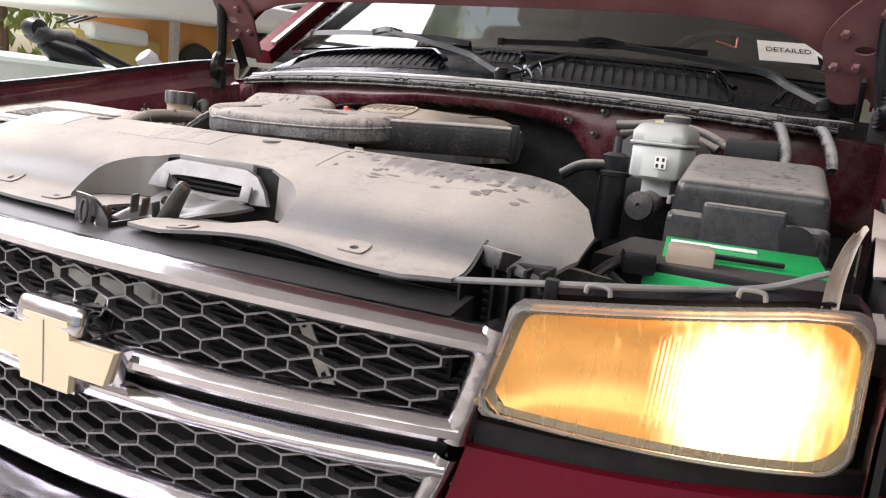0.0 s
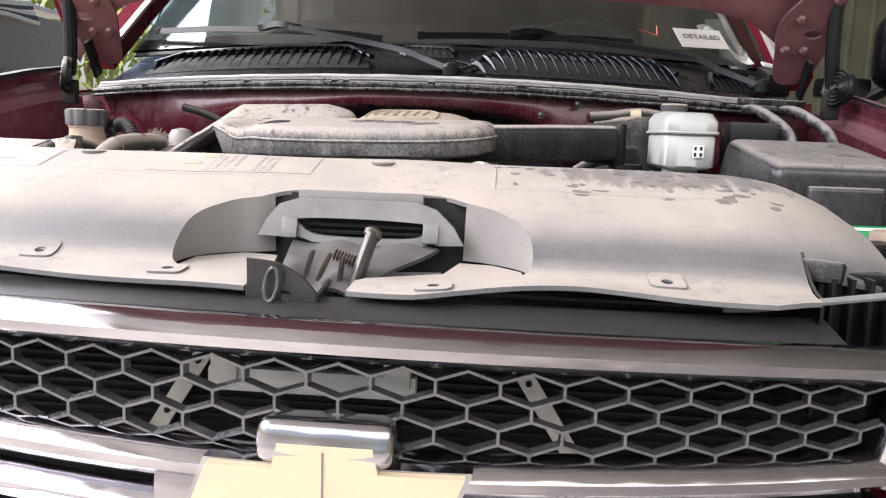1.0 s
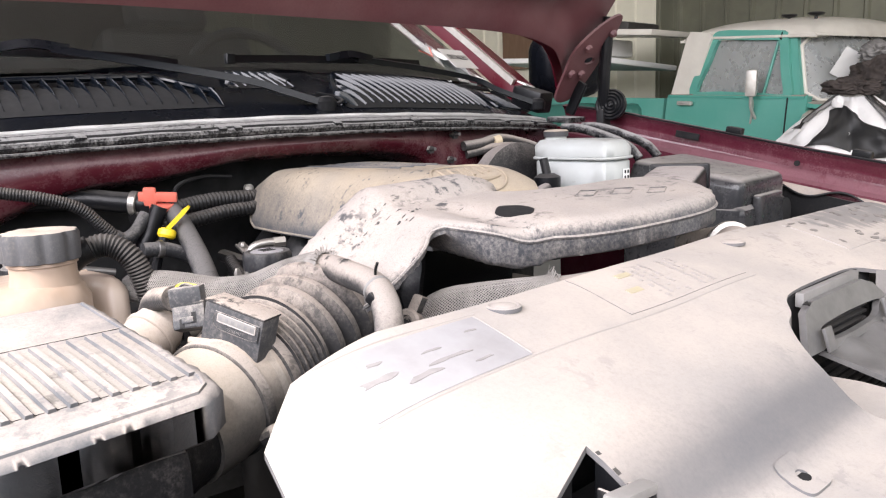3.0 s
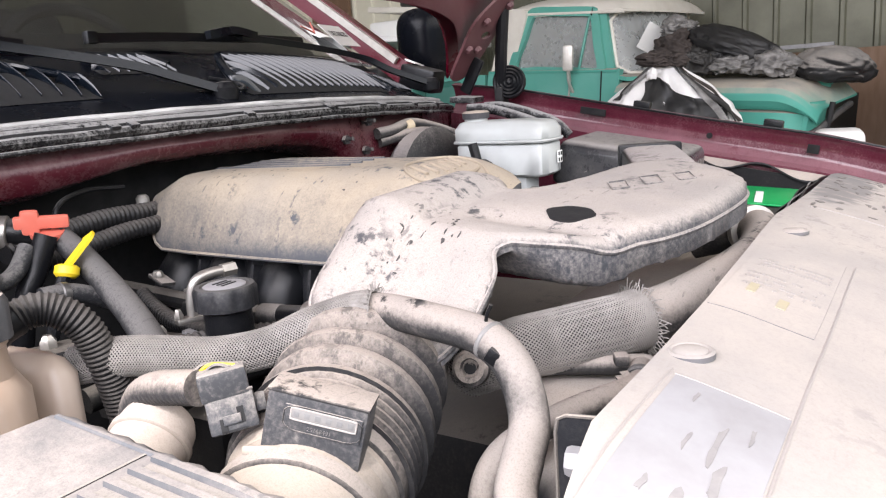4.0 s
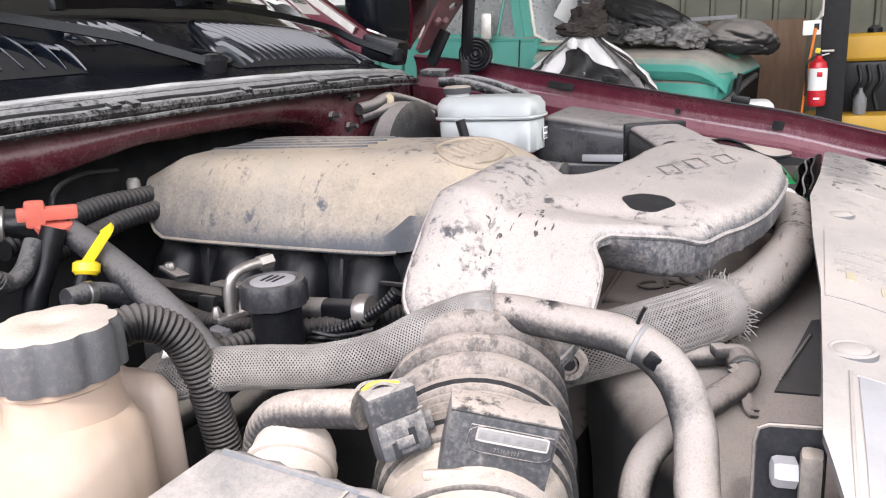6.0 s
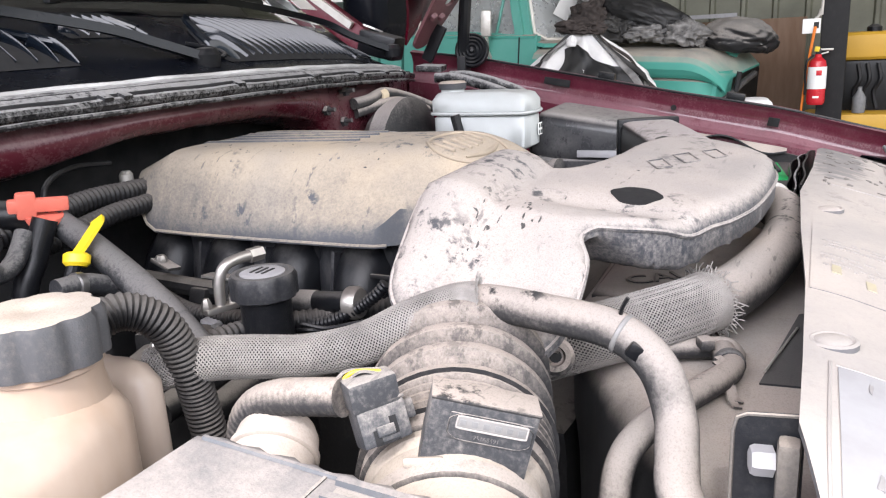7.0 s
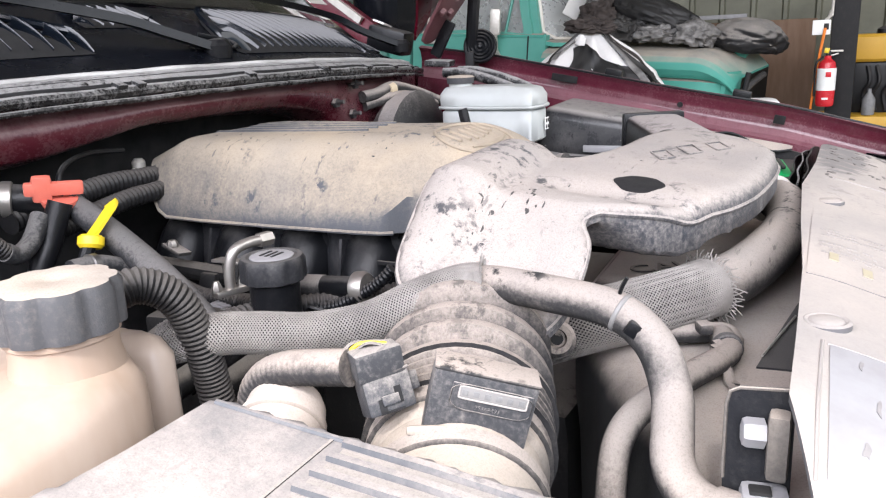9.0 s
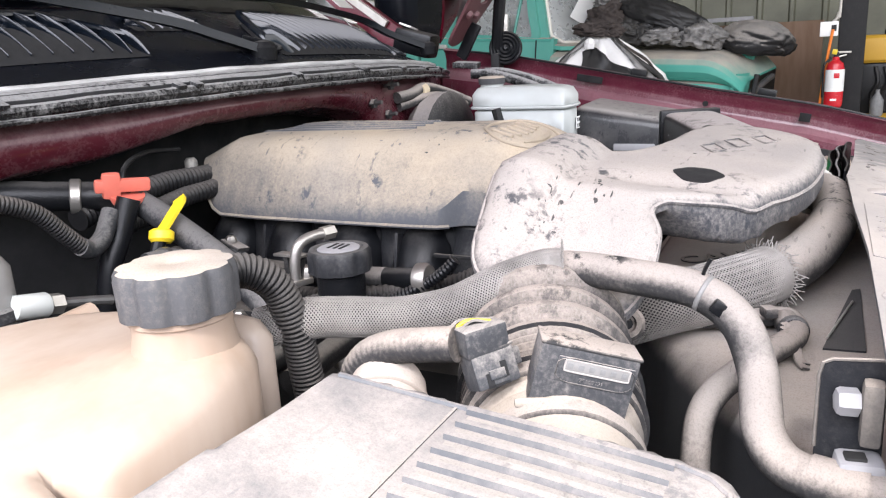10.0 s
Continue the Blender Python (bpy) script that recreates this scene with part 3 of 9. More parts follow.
def grid(fn, nu, nv, bm=None):
    """A sheet from a function of u and v, each from 0 to 1."""
    b = bm if bm is not None else bmesh.new()
    vs = [[b.verts.new(fn(i / nu, j / nv)) for j in range(nv + 1)] for i in range(nu + 1)]
    for i in range(nu):
        for j in range(nv):
            b.faces.new((vs[i][j], vs[i + 1][j], vs[i + 1][j + 1], vs[i][j + 1]))
    return b


def slab(fn, off, nu, nv, bm=None):
    """As grid, but with a back face: fn moved by off(u, v), a vector."""
    b = bm if bm is not None else bmesh.new()
    a = [[b.verts.new(fn(i / nu, j / nv)) for j in range(nv + 1)] for i in range(nu + 1)]
    c = [[b.verts.new(Vector(fn(i / nu, j / nv)) + Vector(off)) for j in range(nv + 1)] for i in range(nu + 1)]
    for i in range(nu):
        for j in range(nv):
            b.faces.new((a[i][j], a[i + 1][j], a[i + 1][j + 1], a[i][j + 1]))
            b.faces.new((c[i][j], c[i][j + 1], c[i + 1][j + 1], c[i + 1][j]))
    for i in range(nu):
        b.faces.new((a[i][0], c[i][0], c[i + 1][0], a[i + 1][0]))
        b.faces.new((a[i][nv], a[i + 1][nv], c[i + 1][nv], c[i][nv]))
    for j in range(nv):
        b.faces.new((a[0][j], a[0][j + 1], c[0][j + 1], c[0][j]))
        b.faces.new((a[nu][j], c[nu][j], c[nu][j + 1], a[nu][j + 1]))
    return b


def lerp(x, pts):
    return float(np.interp(x, [p[0] for p in pts], [p[1] for p in pts]))


def smooth_lerp(x, pts):
    """A soft line through a table of (x, value)."""
    return float(np.mean([lerp(x + d, pts) for d in (-0.012, -0.006, 0, 0.006, 0.012)]))


def text_mesh(s, size, m, depth=0.0006, material="ink", parent=None, name="lettering"):
    c = bpy.data.curves.new(name, "FONT")
    c.body, c.size, c.extrude, c.align_x, c.align_y = s, size, depth, "CENTER", "CENTER"
    tmp = new("tmp_text", c)
    me = bpy.data.meshes.new_from_object(tmp)
    bpy.data.objects.remove(tmp)
    me.transform(Matrix.Scale(SIZE, 4) @ m)
    me.materials.clear()
    me.materials.append(M[material])
    ob = new(name, me)
    ob.parent = parent
    return ob


def axis_matrix(origin, z, x=(1, 0, 0)):
    """A pose at origin whose z axis points along z and whose x axis lies near x."""
    z = Vector(z).normalized()
    x = Vector(x)
    x = (x - z * x.dot(z)).normalized()
    y = z.cross(x)
    m = Matrix((x, y, z)).transposed().to_4x4()
    m.translation = origin
    return m


# ---------- the setting: a shed with one open side ----------
def plain(name, sx, sy, sz, at, material, label, cat):
    return tagged(part(name, box(sx, sy, sz, pose(*at)), material, smooth=False), label, cat, kind="structure")


plain("ground", 60, 60, 0.2, (0, 0, -0.1), "concrete", "dusty grey workshop concrete floor and yard", "floor")


def corrugated(name, length, height, m, label, material="corr"):
    """Ribbed steel cladding: broad pans with narrow raised ribs."""
    b = bmesh.new()
    prof = []
    x = -length / 2
    while x < length / 2:
        prof += [(x, 0), (x + 0.20, 0), (x + 0.215, 0.022), (x + 0.245, 0.022)]
        x += 0.26
    prev = None
    for px, py in prof:
        cur = (b.verts.new((px, py, 0)), b.verts.new((px, py, height)), b.verts.new((px, -0.05, 0)), b.verts.new((px, -0.05, height)))
        if prev:
            b.faces.new((prev[0], cur[0], cur[1], prev[1]))
            b.faces.new((prev[2], prev[3], cur[3], cur[2]))
        prev = cur
    b.transform(m)
    return tagged(part(name, b, material, smooth=False), label, "wall", kind="structure")


corrugated("wall_east", 12, 4.6, pose(6.75, -1.6, 0, 0, 0, 90), "olive ribbed steel shed wall behind the parked trucks")
corrugated("wall_east_far", 4.8, 4.6, pose(6.75, 6.8, 0, 0, 0, 90), "pale cream ribbed steel wall in the shed's far bay", "corr_pale")
corrugated("wall_north", 12, 4.6, pose(3.4, 9.2, 0, 0, 0, 180), "olive ribbed steel shed wall at the far end")
# roof is out of view; reaches west so its shade covers the truck
roof = tagged(part("ceiling", box(11.4, 12.5, 0.08, pose(2.5, 3.6, 4.6)), "roof", smooth=False), "unseen grey sheet roof, reaching west to shade the truck", "ceiling", kind="structure")

# ---------- the maroon truck's body ----------
truck = thing("pickup_truck", "maroon pickup truck with its bonnet propped open", "truck")


def cowl_y(x):
    return 0.962 + 0.27 * (x - 0.02) ** 2


def cowl_z(x):
    return 1.318 - 0.045 * x * x


# firewall: a rolled maroon panel under the weatherstrip, with a near-black sheet painting shade in the recess below it
WALL_FOOT = [(-0.85, 0.95), (-0.60, 1.05), (-0.50, 1.165), (-0.456, 1.193), (-0.40, 1.222), (-0.343, 1.238), (-0.25, 1.243), (-0.17, 1.258), (-0.13, 1.266), (0.0, 1.266), (0.10, 1.262), (0.18, 1.25), (0.235, 1.235), (0.262, 1.19), (0.29, 1.15), (0.6, 1.13), (0.9, 1.05)]


def firewall(u, v):
    x = -0.82 + 1.66 * u
    top, foot = cowl_z(x) - 0.012, smooth_lerp(x, WALL_FOOT)
    roll = -0.014 * math.sin(math.pi * min(1, v * 1.15)) + 0.045 * max(0, (v - 0.80) / 0.20) ** 1.6
    return (x, cowl_y(x) + 0.018 + roll + 0.006 * math.sin(x * 9) * v + 0.05 * max(0, x - 0.24) * v, top + (foot - top) * v)


part("firewall", slab(firewall, (0, 0.02, 0), 90, 26), "paint_in", truck, "maroon firewall with worn dusty paint")
part("recess_shade", slab(lambda u, v: (-0.80 + 1.60 * u, cowl_y(-0.80 + 1.60 * u) + 0.10 + 0.012 * math.sin(9 * u) * math.sin(7 * v), 0.72 + 0.60 * v), (0, 0.02, 0), 30, 16), "dark", truck, "near-black sheet painting the recess's shade")


# inner fender aprons with their bolted rails
def apron(side):
    s = 1 if side > 0 else -1
    x_rail = 0.815 if s > 0 else -0.80
    b = bmesh.new()
    prof = [(-0.015, -0.55), (-0.015, -0.10), (-0.012, -0.062), (0.002, -0.056), (0.010, -0.043), (0.012, -0.024), (0.007, -0.008), (-0.001, 0.0), (0.014, 0.004), (0.018, -0.004), (0.030, -0.03), (0.06, -0.034)]

    def fn(u, v):
        y = 0.12 + 1.02 * u
        z = lerp(y, [(0.1, 1.135), (0.23, 1.165), (0.37, 1.20), (0.57, 1.235), (0.8, 1.28), (0.98, 1.315), (1.2, 1.345)])
        i = v * (len(prof) - 1)
        k = min(int(i), len(prof) - 2)
        w = i - k
        dx, dz = (prof[k][0] * (1 - w) + prof[k + 1][0] * w, prof[k][1] * (1 - w) + prof[k + 1][1] * w)
        bow = -0.03 * max(0.0, (0.35 - y)) * 2
        return (x_rail + s * (dx + bow), y, z + dz)

    grid(fn, 36, 44, b)
    return part("fender_apron", b, "paint_rail", truck, "maroon inner fender rail with punched holes")


apron(1)
apron(-1)


def rail_top(y):
    return lerp(y, [(0.1, 1.135), (0.23, 1.165), (0.37, 1.20), (0.57, 1.235), (0.8, 1.28)])


part("rail_lip", rings([(0.8165, y, lerp(y, [(0.1, 1.135), (0.23, 1.165), (0.37, 1.20), (0.57, 1.235), (0.8, 1.28), (0.98, 1.315), (1.2, 1.345)]) + 0.002) for y in np.linspace(0.14, 1.10, 24)], lambda i, s: circle(0.0028, 8), True), "plastic_clean", truck, "dark seam along the rail's top edge")
# black strip added to cover sun glare on the left rail's top flange
part("rail_lip", rings([(-0.8085, y, lerp(y, [(0.1, 1.135), (0.23, 1.165), (0.37, 1.20), (0.57, 1.235), (0.8, 1.28), (0.98, 1.315), (1.2, 1.345)]) + 0.004) for y in np.linspace(0.14, 1.12, 24)], lambda i, s: [(-0.013, -0.006), (0.013, -0.006), (0.010, 0.002), (-0.010, 0.002)], True), "seal", truck, "black strip added over the rail's sunlit top edge")
for y in (0.455, 0.70):
    part("foam_block", box(0.016, 0.034, 0.018, pose(0.824, y, rail_top(y) + 0.008, 10), 0.003), "plastic_clean", truck, "black foam block on the rail")
part("rail_ledge", slab(lambda u, v: (0.780 + 0.021 * v, 0.36 + 0.25 * u, rail_top(0.36 + 0.25 * u) - 0.068 + 0.002 * v - 0.010 * (1 - v) * math.sin(11 * u)), (0, 0, -0.003), 24, 3), "fanbox", truck, "pale dusty ledge under the rail")
part("wheel_liner", slab(lambda u, v: (0.792 + 0.004 * math.sin(9 * u), 0.14 + 0.60 * u, rail_top(0.14 + 0.60 * u) - 0.074 - 0.30 * v), (0.006, 0, 0), 24, 6), "dim", truck, "black wheel liner under the rail")


# outer fenders
def fender(s):
    def fn(u, v):
        y = 0.15 + 1.35 * u
        z = lerp(y, [(0.1, 1.118), (0.37, 1.18), (0.57, 1.215), (0.8, 1.255), (0.98, 1.285), (1.5, 1.34)])
        a = v * math.pi / 2
        return (s * (0.85 + 0.13 * math.sin(a)), y, z - 0.02 - 0.10 * (1 - math.cos(a)) - 0.32 * max(0, v - 0.5) ** 1.2)

    return part("fender", slab(fn, (0, 0, -0.006), 24, 14), "paint_out", truck, "maroon front fender")


fender(1)
fender(-1)
# punched slots and bolts on the near rail
for y, z, sy, sz in ((0.386, 1.178, 0.020, 0.016), (0.80, 1.262, 0.055, 0.014)):
    part("rail_slot", box(0.004, sy, sz, pose(0.812, y, z, 10), 0.001), "dark", truck, "dark punched slot")
part("rail_slot", lathe([(0.0055, 0), (0.0055, 0.003)], pose(0.811, 0.566, 1.207, 0, -90, 0), 16), "dark", truck, "round punched hole")
for y in (0.30, 0.47, 0.69, 0.90):
    z = lerp(y, [(0.23, 1.165), (0.37, 1.20), (0.57, 1.235), (0.8, 1.28), (0.98, 1.315)])
    part("bolt", lathe([(0.007, 0), (0.007, 0.004), (0.005, 0.007)], pose(0.842, y, z - 0.020), 8), "dim", truck)


# bonnet: its underside, rear edge and corners
HOOD_TILT = radians(52)


def hood_at(x, s, lift=0.0):
    """A point of the bonnet, s metres up from the hinge line, lift metres to its outer side."""
    c, n = math.cos(HOOD_TILT), math.sin(HOOD_TILT)
    return (x, 1.055 - s * c + lift * n, 1.395 + s * n + lift * c)


def hood_edge(x):
    return 0.118 * (1 - abs(x / 0.74) ** 6) - 0.035 * max(0, (abs(x) - 0.62) / 0.14)


hood = thing("bonnet", "maroon bonnet standing open on its hinges", "bonnet")


def hood_under(u, v):
    x = -0.77 + 1.54 * u
    e = hood_edge(x)
    s = e + v * (1.15 - e)
    rib = 0.0
    near = max(0, min(1, (s - e - 0.02) / 0.05))
    roll = -0.012 * (1 - near)
    rib -= 0.03 * math.exp(-((s - 0.24) / 0.05) ** 2) * max(0, 1 - (abs(x) / 0.68) ** 6)
    rib += 0.02 * math.exp(-((abs(x) - 0.60) / 0.06) ** 2) * near
    return hood_at(x, s, roll + rib + 0.02 * (abs(x) / 0.77) ** 6)


nn = Vector((0, math.sin(HOOD_TILT), math.cos(HOOD_TILT)))
part("inner_panel", grid(hood_under, 70, 60), "paint", hood, "maroon underside with pressed ribs")
part("outer_skin", slab(lambda u, v: Vector(hood_under(u, v)) * 0 + Vector(hood_at(-0.79 + 1.58 * u, hood_edge(0.97 * (-0.79 + 1.58 * u)) - 0.02 + v * 1.2, 0.035)), nn * 0.006, 40, 20), "paint_out", hood)
for s in (1, -1):
    x0 = 0.715 * s + 0.02
    plate = closed_spline([(-0.055, 0.02), (-0.062, 0.09), (-0.01, 0.16), (0.035, 0.17), (0.042, 0.06), (0.02, -0.035), (-0.035, -0.045)], 5)
    pm = Matrix(((s, 0, 0, x0), (0, -math.cos(HOOD_TILT), math.sin(HOOD_TILT), 1.055), (0, math.sin(HOOD_TILT), math.cos(HOOD_TILT), 1.395), (0, 0, 0, 1)))
    oval = [(0.004 + 0.017 * math.cos(a), 0.062 + 0.009 * math.sin(a)) for a in np.linspace(0, 2 * math.pi, 16, endpoint=False)]
    bm = sheet(plate, lambda x, y: -0.014, 0.006, [oval], 0.02)
    bm.transform(pm)
    part("corner_plate", bm, "paint", hood, "maroon bonnet corner with bolts and an oval hole", angle=50)
    for px, py in ((-0.03, 0.095), (-0.005, 0.03), (0.025, 0.135), (-0.04, 0.03)):
        part("bolt", lathe([(0.009, 0), (0.009, 0.005), (0.006, 0.009), (0.002, 0.009)], pm @ pose(px, py, -0.022, 180), 6), "paint", hood)
    # hinge arm down to the cowl side
    part("hinge", box(0.010, 0.080, 0.026, pose(x0 + 0.012 * s, 1.045, 1.352, -60), 0.004), "plastic_clean", hood)

# rubber bump stop and its stalk beside each bonnet hinge
for s, p in ((1, (0.782, 0.975, 1.334)), (-1, (-0.74, 0.99, 1.315))):
    stop = thing("bump_stop", "round black rubber bonnet stop with ringed face", "bump stop", group="bonnet stops")
    m = axis_matrix(p, (-0.93, -0.33 if s > 0 else -0.6, 0.12))
    part("rubber_disc", lathe([(0.034, -0.012), (0.036, -0.002), (0.033, 0.004), (0.029, 0.002), (0.026, 0.006), (0.022, 0.003), (0.019, 0.006), (0.015, 0.003), (0.011, 0.006), (0.007, 0.003), (0.003, 0.007)], m, 32), "plastic_clean", stop)
    part("stalk", tube([(p[0], p[1] + 0.02, p[2]), (p[0] - 0.012 * s, p[1] + 0.008, p[2] + 0.07), (p[0] - 0.02 * s, p[1] - 0.01, p[2] + 0.19)], 0.013, 10), "plastic_clean", stop)
    part("bracket", box(0.03, 0.02, 0.05, pose(p[0], p[1] + 0.02, p[2] - 0.035), 0.004), "dim", stop)

# weatherstrip on the cowl lip
strip = thing("weatherstrip", "dusty grey rubber bonnet seal along the cowl", "weatherstrip")
xs = np.linspace(-0.745, 0.72, 60)
for dy, dz, r, mat_name, tag in ((0.022, 0.012, 0.0034, "strip_edge", "pale scuffed upper edge"), (0.0, 0.0005, 0.0030, "dark", "dark groove of the seal"), (-0.008, -0.006, 0.0062, "strip", "scuffed rubber bead"), (-0.011, -0.015, 0.0030, "strip", "scuffed lower lip")):
    b = bmesh.new()
    rings([(x, cowl_y(x) + dy + 0.0004 * math.sin(70 * x), cowl_z(x) + dz + 0.0004 * math.sin(45 * x + dz * 900)) for x in xs], lambda i, s: circle(r * (1 + 0.06 * math.sin(i * 1.7)), 8), True, b)
    part("seal_bead", b, mat_name, strip, tag)
part("flange", slab(lambda u, v: (-0.745 + 1.465 * u, cowl_y(-0.745 + 1.465 * u) - 0.004 + 0.026 * v, cowl_z(-0.745 + 1.465 * u) - 0.002 + 0.014 * v), (0, 0, -0.004), 50, 3), "strip", strip, "scuffed grey flat of the seal")
rng = random.Random(4)
for x in (-0.60, -0.45, -0.355, -0.171, -0.148, 0.02, 0.191, 0.34, 0.47, 0.6):
    part("clip", box(0.012 + 0.008 * rng.random(), 0.013, 0.016, pose(x, cowl_y(x) - 0.006, cowl_z(x) - 0.004, 20, 0, 0), 0.003), "strip", strip)

# cowl vent panel: black plastic, with two raised louvre fields
cowl = thing("cowl_panel", "black plastic cowl panel with louvred vents", "cowl panel")


def cowl_top(x, v):
    y = cowl_y(x) + 0.014 + v * 0.235
    z = cowl_z(x) + 0.008 + 0.095 * v ** 1.15 - 0.02 * max(0, abs(x) - 0.45) * v
    return Vector((x, y, z))


part("panel", slab(lambda u, v: cowl_top(-0.74 + 1.46 * u, v), (0, 0, -0.02), 60, 14), "cowl", cowl)


def louvres(x0, x1, v0, v1, lean, count, rise):
    """A raised field with slanting fins over a dark slot."""
    def field(u, v):
        x = x0 + (x1 - x0) * u
        edge = min(1, u * 8, (1 - u) * 8)
        w = v0 + (v1 - v0) * v * (0.35 + 0.65 * edge)
        p = cowl_top(x, w)
        p.z += rise * math.sin(math.pi * min(1, v * 1.15)) ** 0.5 * edge if v < 0.87 else 0
        return p
    rim = bmesh.new()
    turn = [field(0.0, 0.35), field(0.004, 0.75) + Vector((0, 0, rise * 0.7))] if x0 > 0 else []
    pts = turn + [field(u, 1.0) + Vector((0, 0, rise)) for u in np.linspace(0.02, 1, 26)]
    rings(spline(pts, 3), lambda i, s: [(0.007 * math.cos(q), 0.0055 * math.sin(q)) for q in np.linspace(0, 2 * math.pi, 10, endpoint=False)], True, rim)
    vent = part("vent_rim", rim, "fin", cowl)
    part("vent_floor", grid(lambda u, v: field(u, v) + Vector((0, 0, 0.001)), 30, 6), "dark", vent)
    blade = [(-0.0010, -0.011), (0.0008, -0.011), (0.0014, -0.002), (0.0016, 0.0042), (0.0006, 0.0052), (-0.0002, 0.0040)]
    for k in range(count):
        u = (k + 0.5) / count
        p, q = field(max(0.02, u), 0.06), field(min(0.985, u + lean), 0.96)
        sweep = Vector(((x1 - x0) / count * 0.45, 0, 0))
        line = [p + Vector((0, 0, 0.001)) + sweep, p.lerp(q, 0.35) + Vector((0, 0, rise * 0.75)) + sweep * 0.75, p.lerp(q, 0.7) + Vector((0, 0, rise * 1.15)) + sweep * 0.3, q + Vector((0, 0, rise))]
        part("louvre", rings(spline(line, 3), lambda i, s: [(a * (1.0 - 0.55 * (1 - s)), c * (0.45 + 0.55 * s)) for a, c in blade], True), "fin", vent)


louvres(-0.66, -0.12, 0.30, 0.72, 0.02, 24, 0.013)
louvres(0.10, 0.52, 0.22, 0.74, -0.05, 20, 0.016)
louvres(-0.07, 0.05, 0.62, 0.86, -0.06, 8, 0.004)
louvres(0.60, 0.70, 0.30, 0.70, 0.02, 7, 0.004)
part("end_cap", box(0.05, 0.09, 0.05, pose(0.725, 1.16, 1.355, 15), 0.008), "plastic_clean", cowl, "black end cap with a bright scuffed corner")
part("scuff_patch", box(0.035, 0.03, 0.004, pose(0.722, 1.175, 1.39, 20, 12), 0.001), "white", cowl)


# windscreen, pillars and the dark cabin
def screen(u, v):
    x = -0.76 + 1.52 * u
    return (x, 1.195 + 0.22 * x * x + 0.78 * v, 1.415 - 0.035 * x * x + 0.52 * v)


wind = part("windscreen", slab(screen, (0, 0.004, -0.005), 24, 16), "wind", truck, "tinted windscreen, dusty")
wind.visible_shadow = False
part("screen_frit", slab(lambda u, v: Vector(screen(u, 0.08 * v)) + Vector((0, 0.008, -0.012)), (0, 0.002, -0.003), 24, 2), "dark", truck, "black band along the glass foot")
for s in (1, -1):
    part("pillar", rings(spline([(0.80 * s, 1.24, 1.36), (0.79 * s, 1.55, 1.58), (0.74 * s, 2.05, 1.93)], 8), lambda i, q: [(-0.03, -0.02), (0.03, -0.02), (0.035, 0.02), (-0.02, 0.03)], True), "paint_out", truck)
    part("pillar_trim", rings(spline([(0.775 * s, 1.26, 1.40), (0.765 * s, 1.56, 1.61), (0.71 * s, 2.05, 1.945)], 8), lambda i, q: [(-0.008, -0.008), (0.008, -0.008), (0.008, 0.008), (-0.008, 0.008)], True), "zinc", truck)
    part("door", slab(lambda u, v: (s * (0.97 - 0.03 * v * v), 1.5 + 1.1 * u, 0.5 + 0.83 * v), (-0.05 * s, 0, 0), 8, 10), "paint_out", truck, "maroon front door")
    part("side_glass", slab(lambda u, v: (s * (0.92 - 0.14 * v), 1.62 + 0.25 * v + (0.95 - 0.3 * v) * u, 1.34 + 0.55 * v), (-0.005 * s, 0, 0), 4, 4), "window_dim", truck)
part("roof_panel", slab(lambda u, v: (-0.76 + 1.52 * u, 1.97 + 0.22 * (-0.76 + 1.52 * u) ** 2 + 1.2 * v, 1.95 - 0.05 * (2 * u - 1) ** 2 + 0.02 * v), (0, 0, -0.04), 12, 8), "paint_out", truck)
part("dashboard", slab(lambda u, v: (-0.70 + 1.40 * u, 1.32 + 0.42 * v + 0.2 * (2 * u - 1) ** 2 * 0.5, 1.405 + 0.055 * math.sin(math.pi * v) - 0.02 * (2 * u - 1) ** 2), (0, 0, -0.25), 20, 10), "interior", truck, "dark grey dashboard behind the glass")
part("cabin_back", box(1.55, 0.06, 1.2, pose(0, 3.15, 1.35), 0.01), "interior", truck)
part("cabin_floor", box(1.6, 2.0, 0.06, pose(0, 2.2, 0.85), 0.01), "interior", truck)
for x in (-0.38, 0.40):
    seat = thing("cab_seat", "dark cloth truck seat behind the glass", "seat", group="cab seats")
    part("backrest", box(0.5, 0.16, 0.65, pose(x, 2.35, 1.30, -12), 0.06, 3), "interior", seat)
    part("cushion", box(0.5, 0.5, 0.16, pose(x, 2.1, 0.96), 0.05, 3), "interior", seat)
    part("headrest", box(0.26, 0.10, 0.18, pose(x, 2.46, 1.72, -10), 0.04, 3), "interior", seat)
wheel = thing("steering_wheel", "dark steering wheel behind the windscreen", "steering wheel")
ring_pts = [Vector((0.38 + 0.19 * math.cos(a), 1.86 + 0.06 * math.sin(a), 1.40 + 0.17 * math.sin(a))) for a in np.linspace(0, 2 * math.pi, 33)]
part("rim", rings(ring_pts, lambda i, s: circle(0.015, 8), False), "interior", wheel)
part("hub", box(0.14, 0.06, 0.09, pose(0.38, 1.85, 1.39, -20), 0.02), "interior", wheel)

# paper sign behind the windscreen
paper = thing("paper_sign", "white paper sign with the word DETAILED behind the glass", "sign")
sm = axis_matrix((0.597, 1.275, 1.455), (0.22, -0.66, 0.72), (0.96, 0.24, 0.10))
part("sheet", box(0.120, 0.066, 0.0008, sm, 0), "white", paper, smooth=False)
text_mesh("DETAILED", 0.021, sm @ pose(0.002, 0.004, 0.0012), 0.0002, "ink", paper)
sheet2 = thing("loose_papers", "creased white papers lying inside the windscreen corner", "papers")
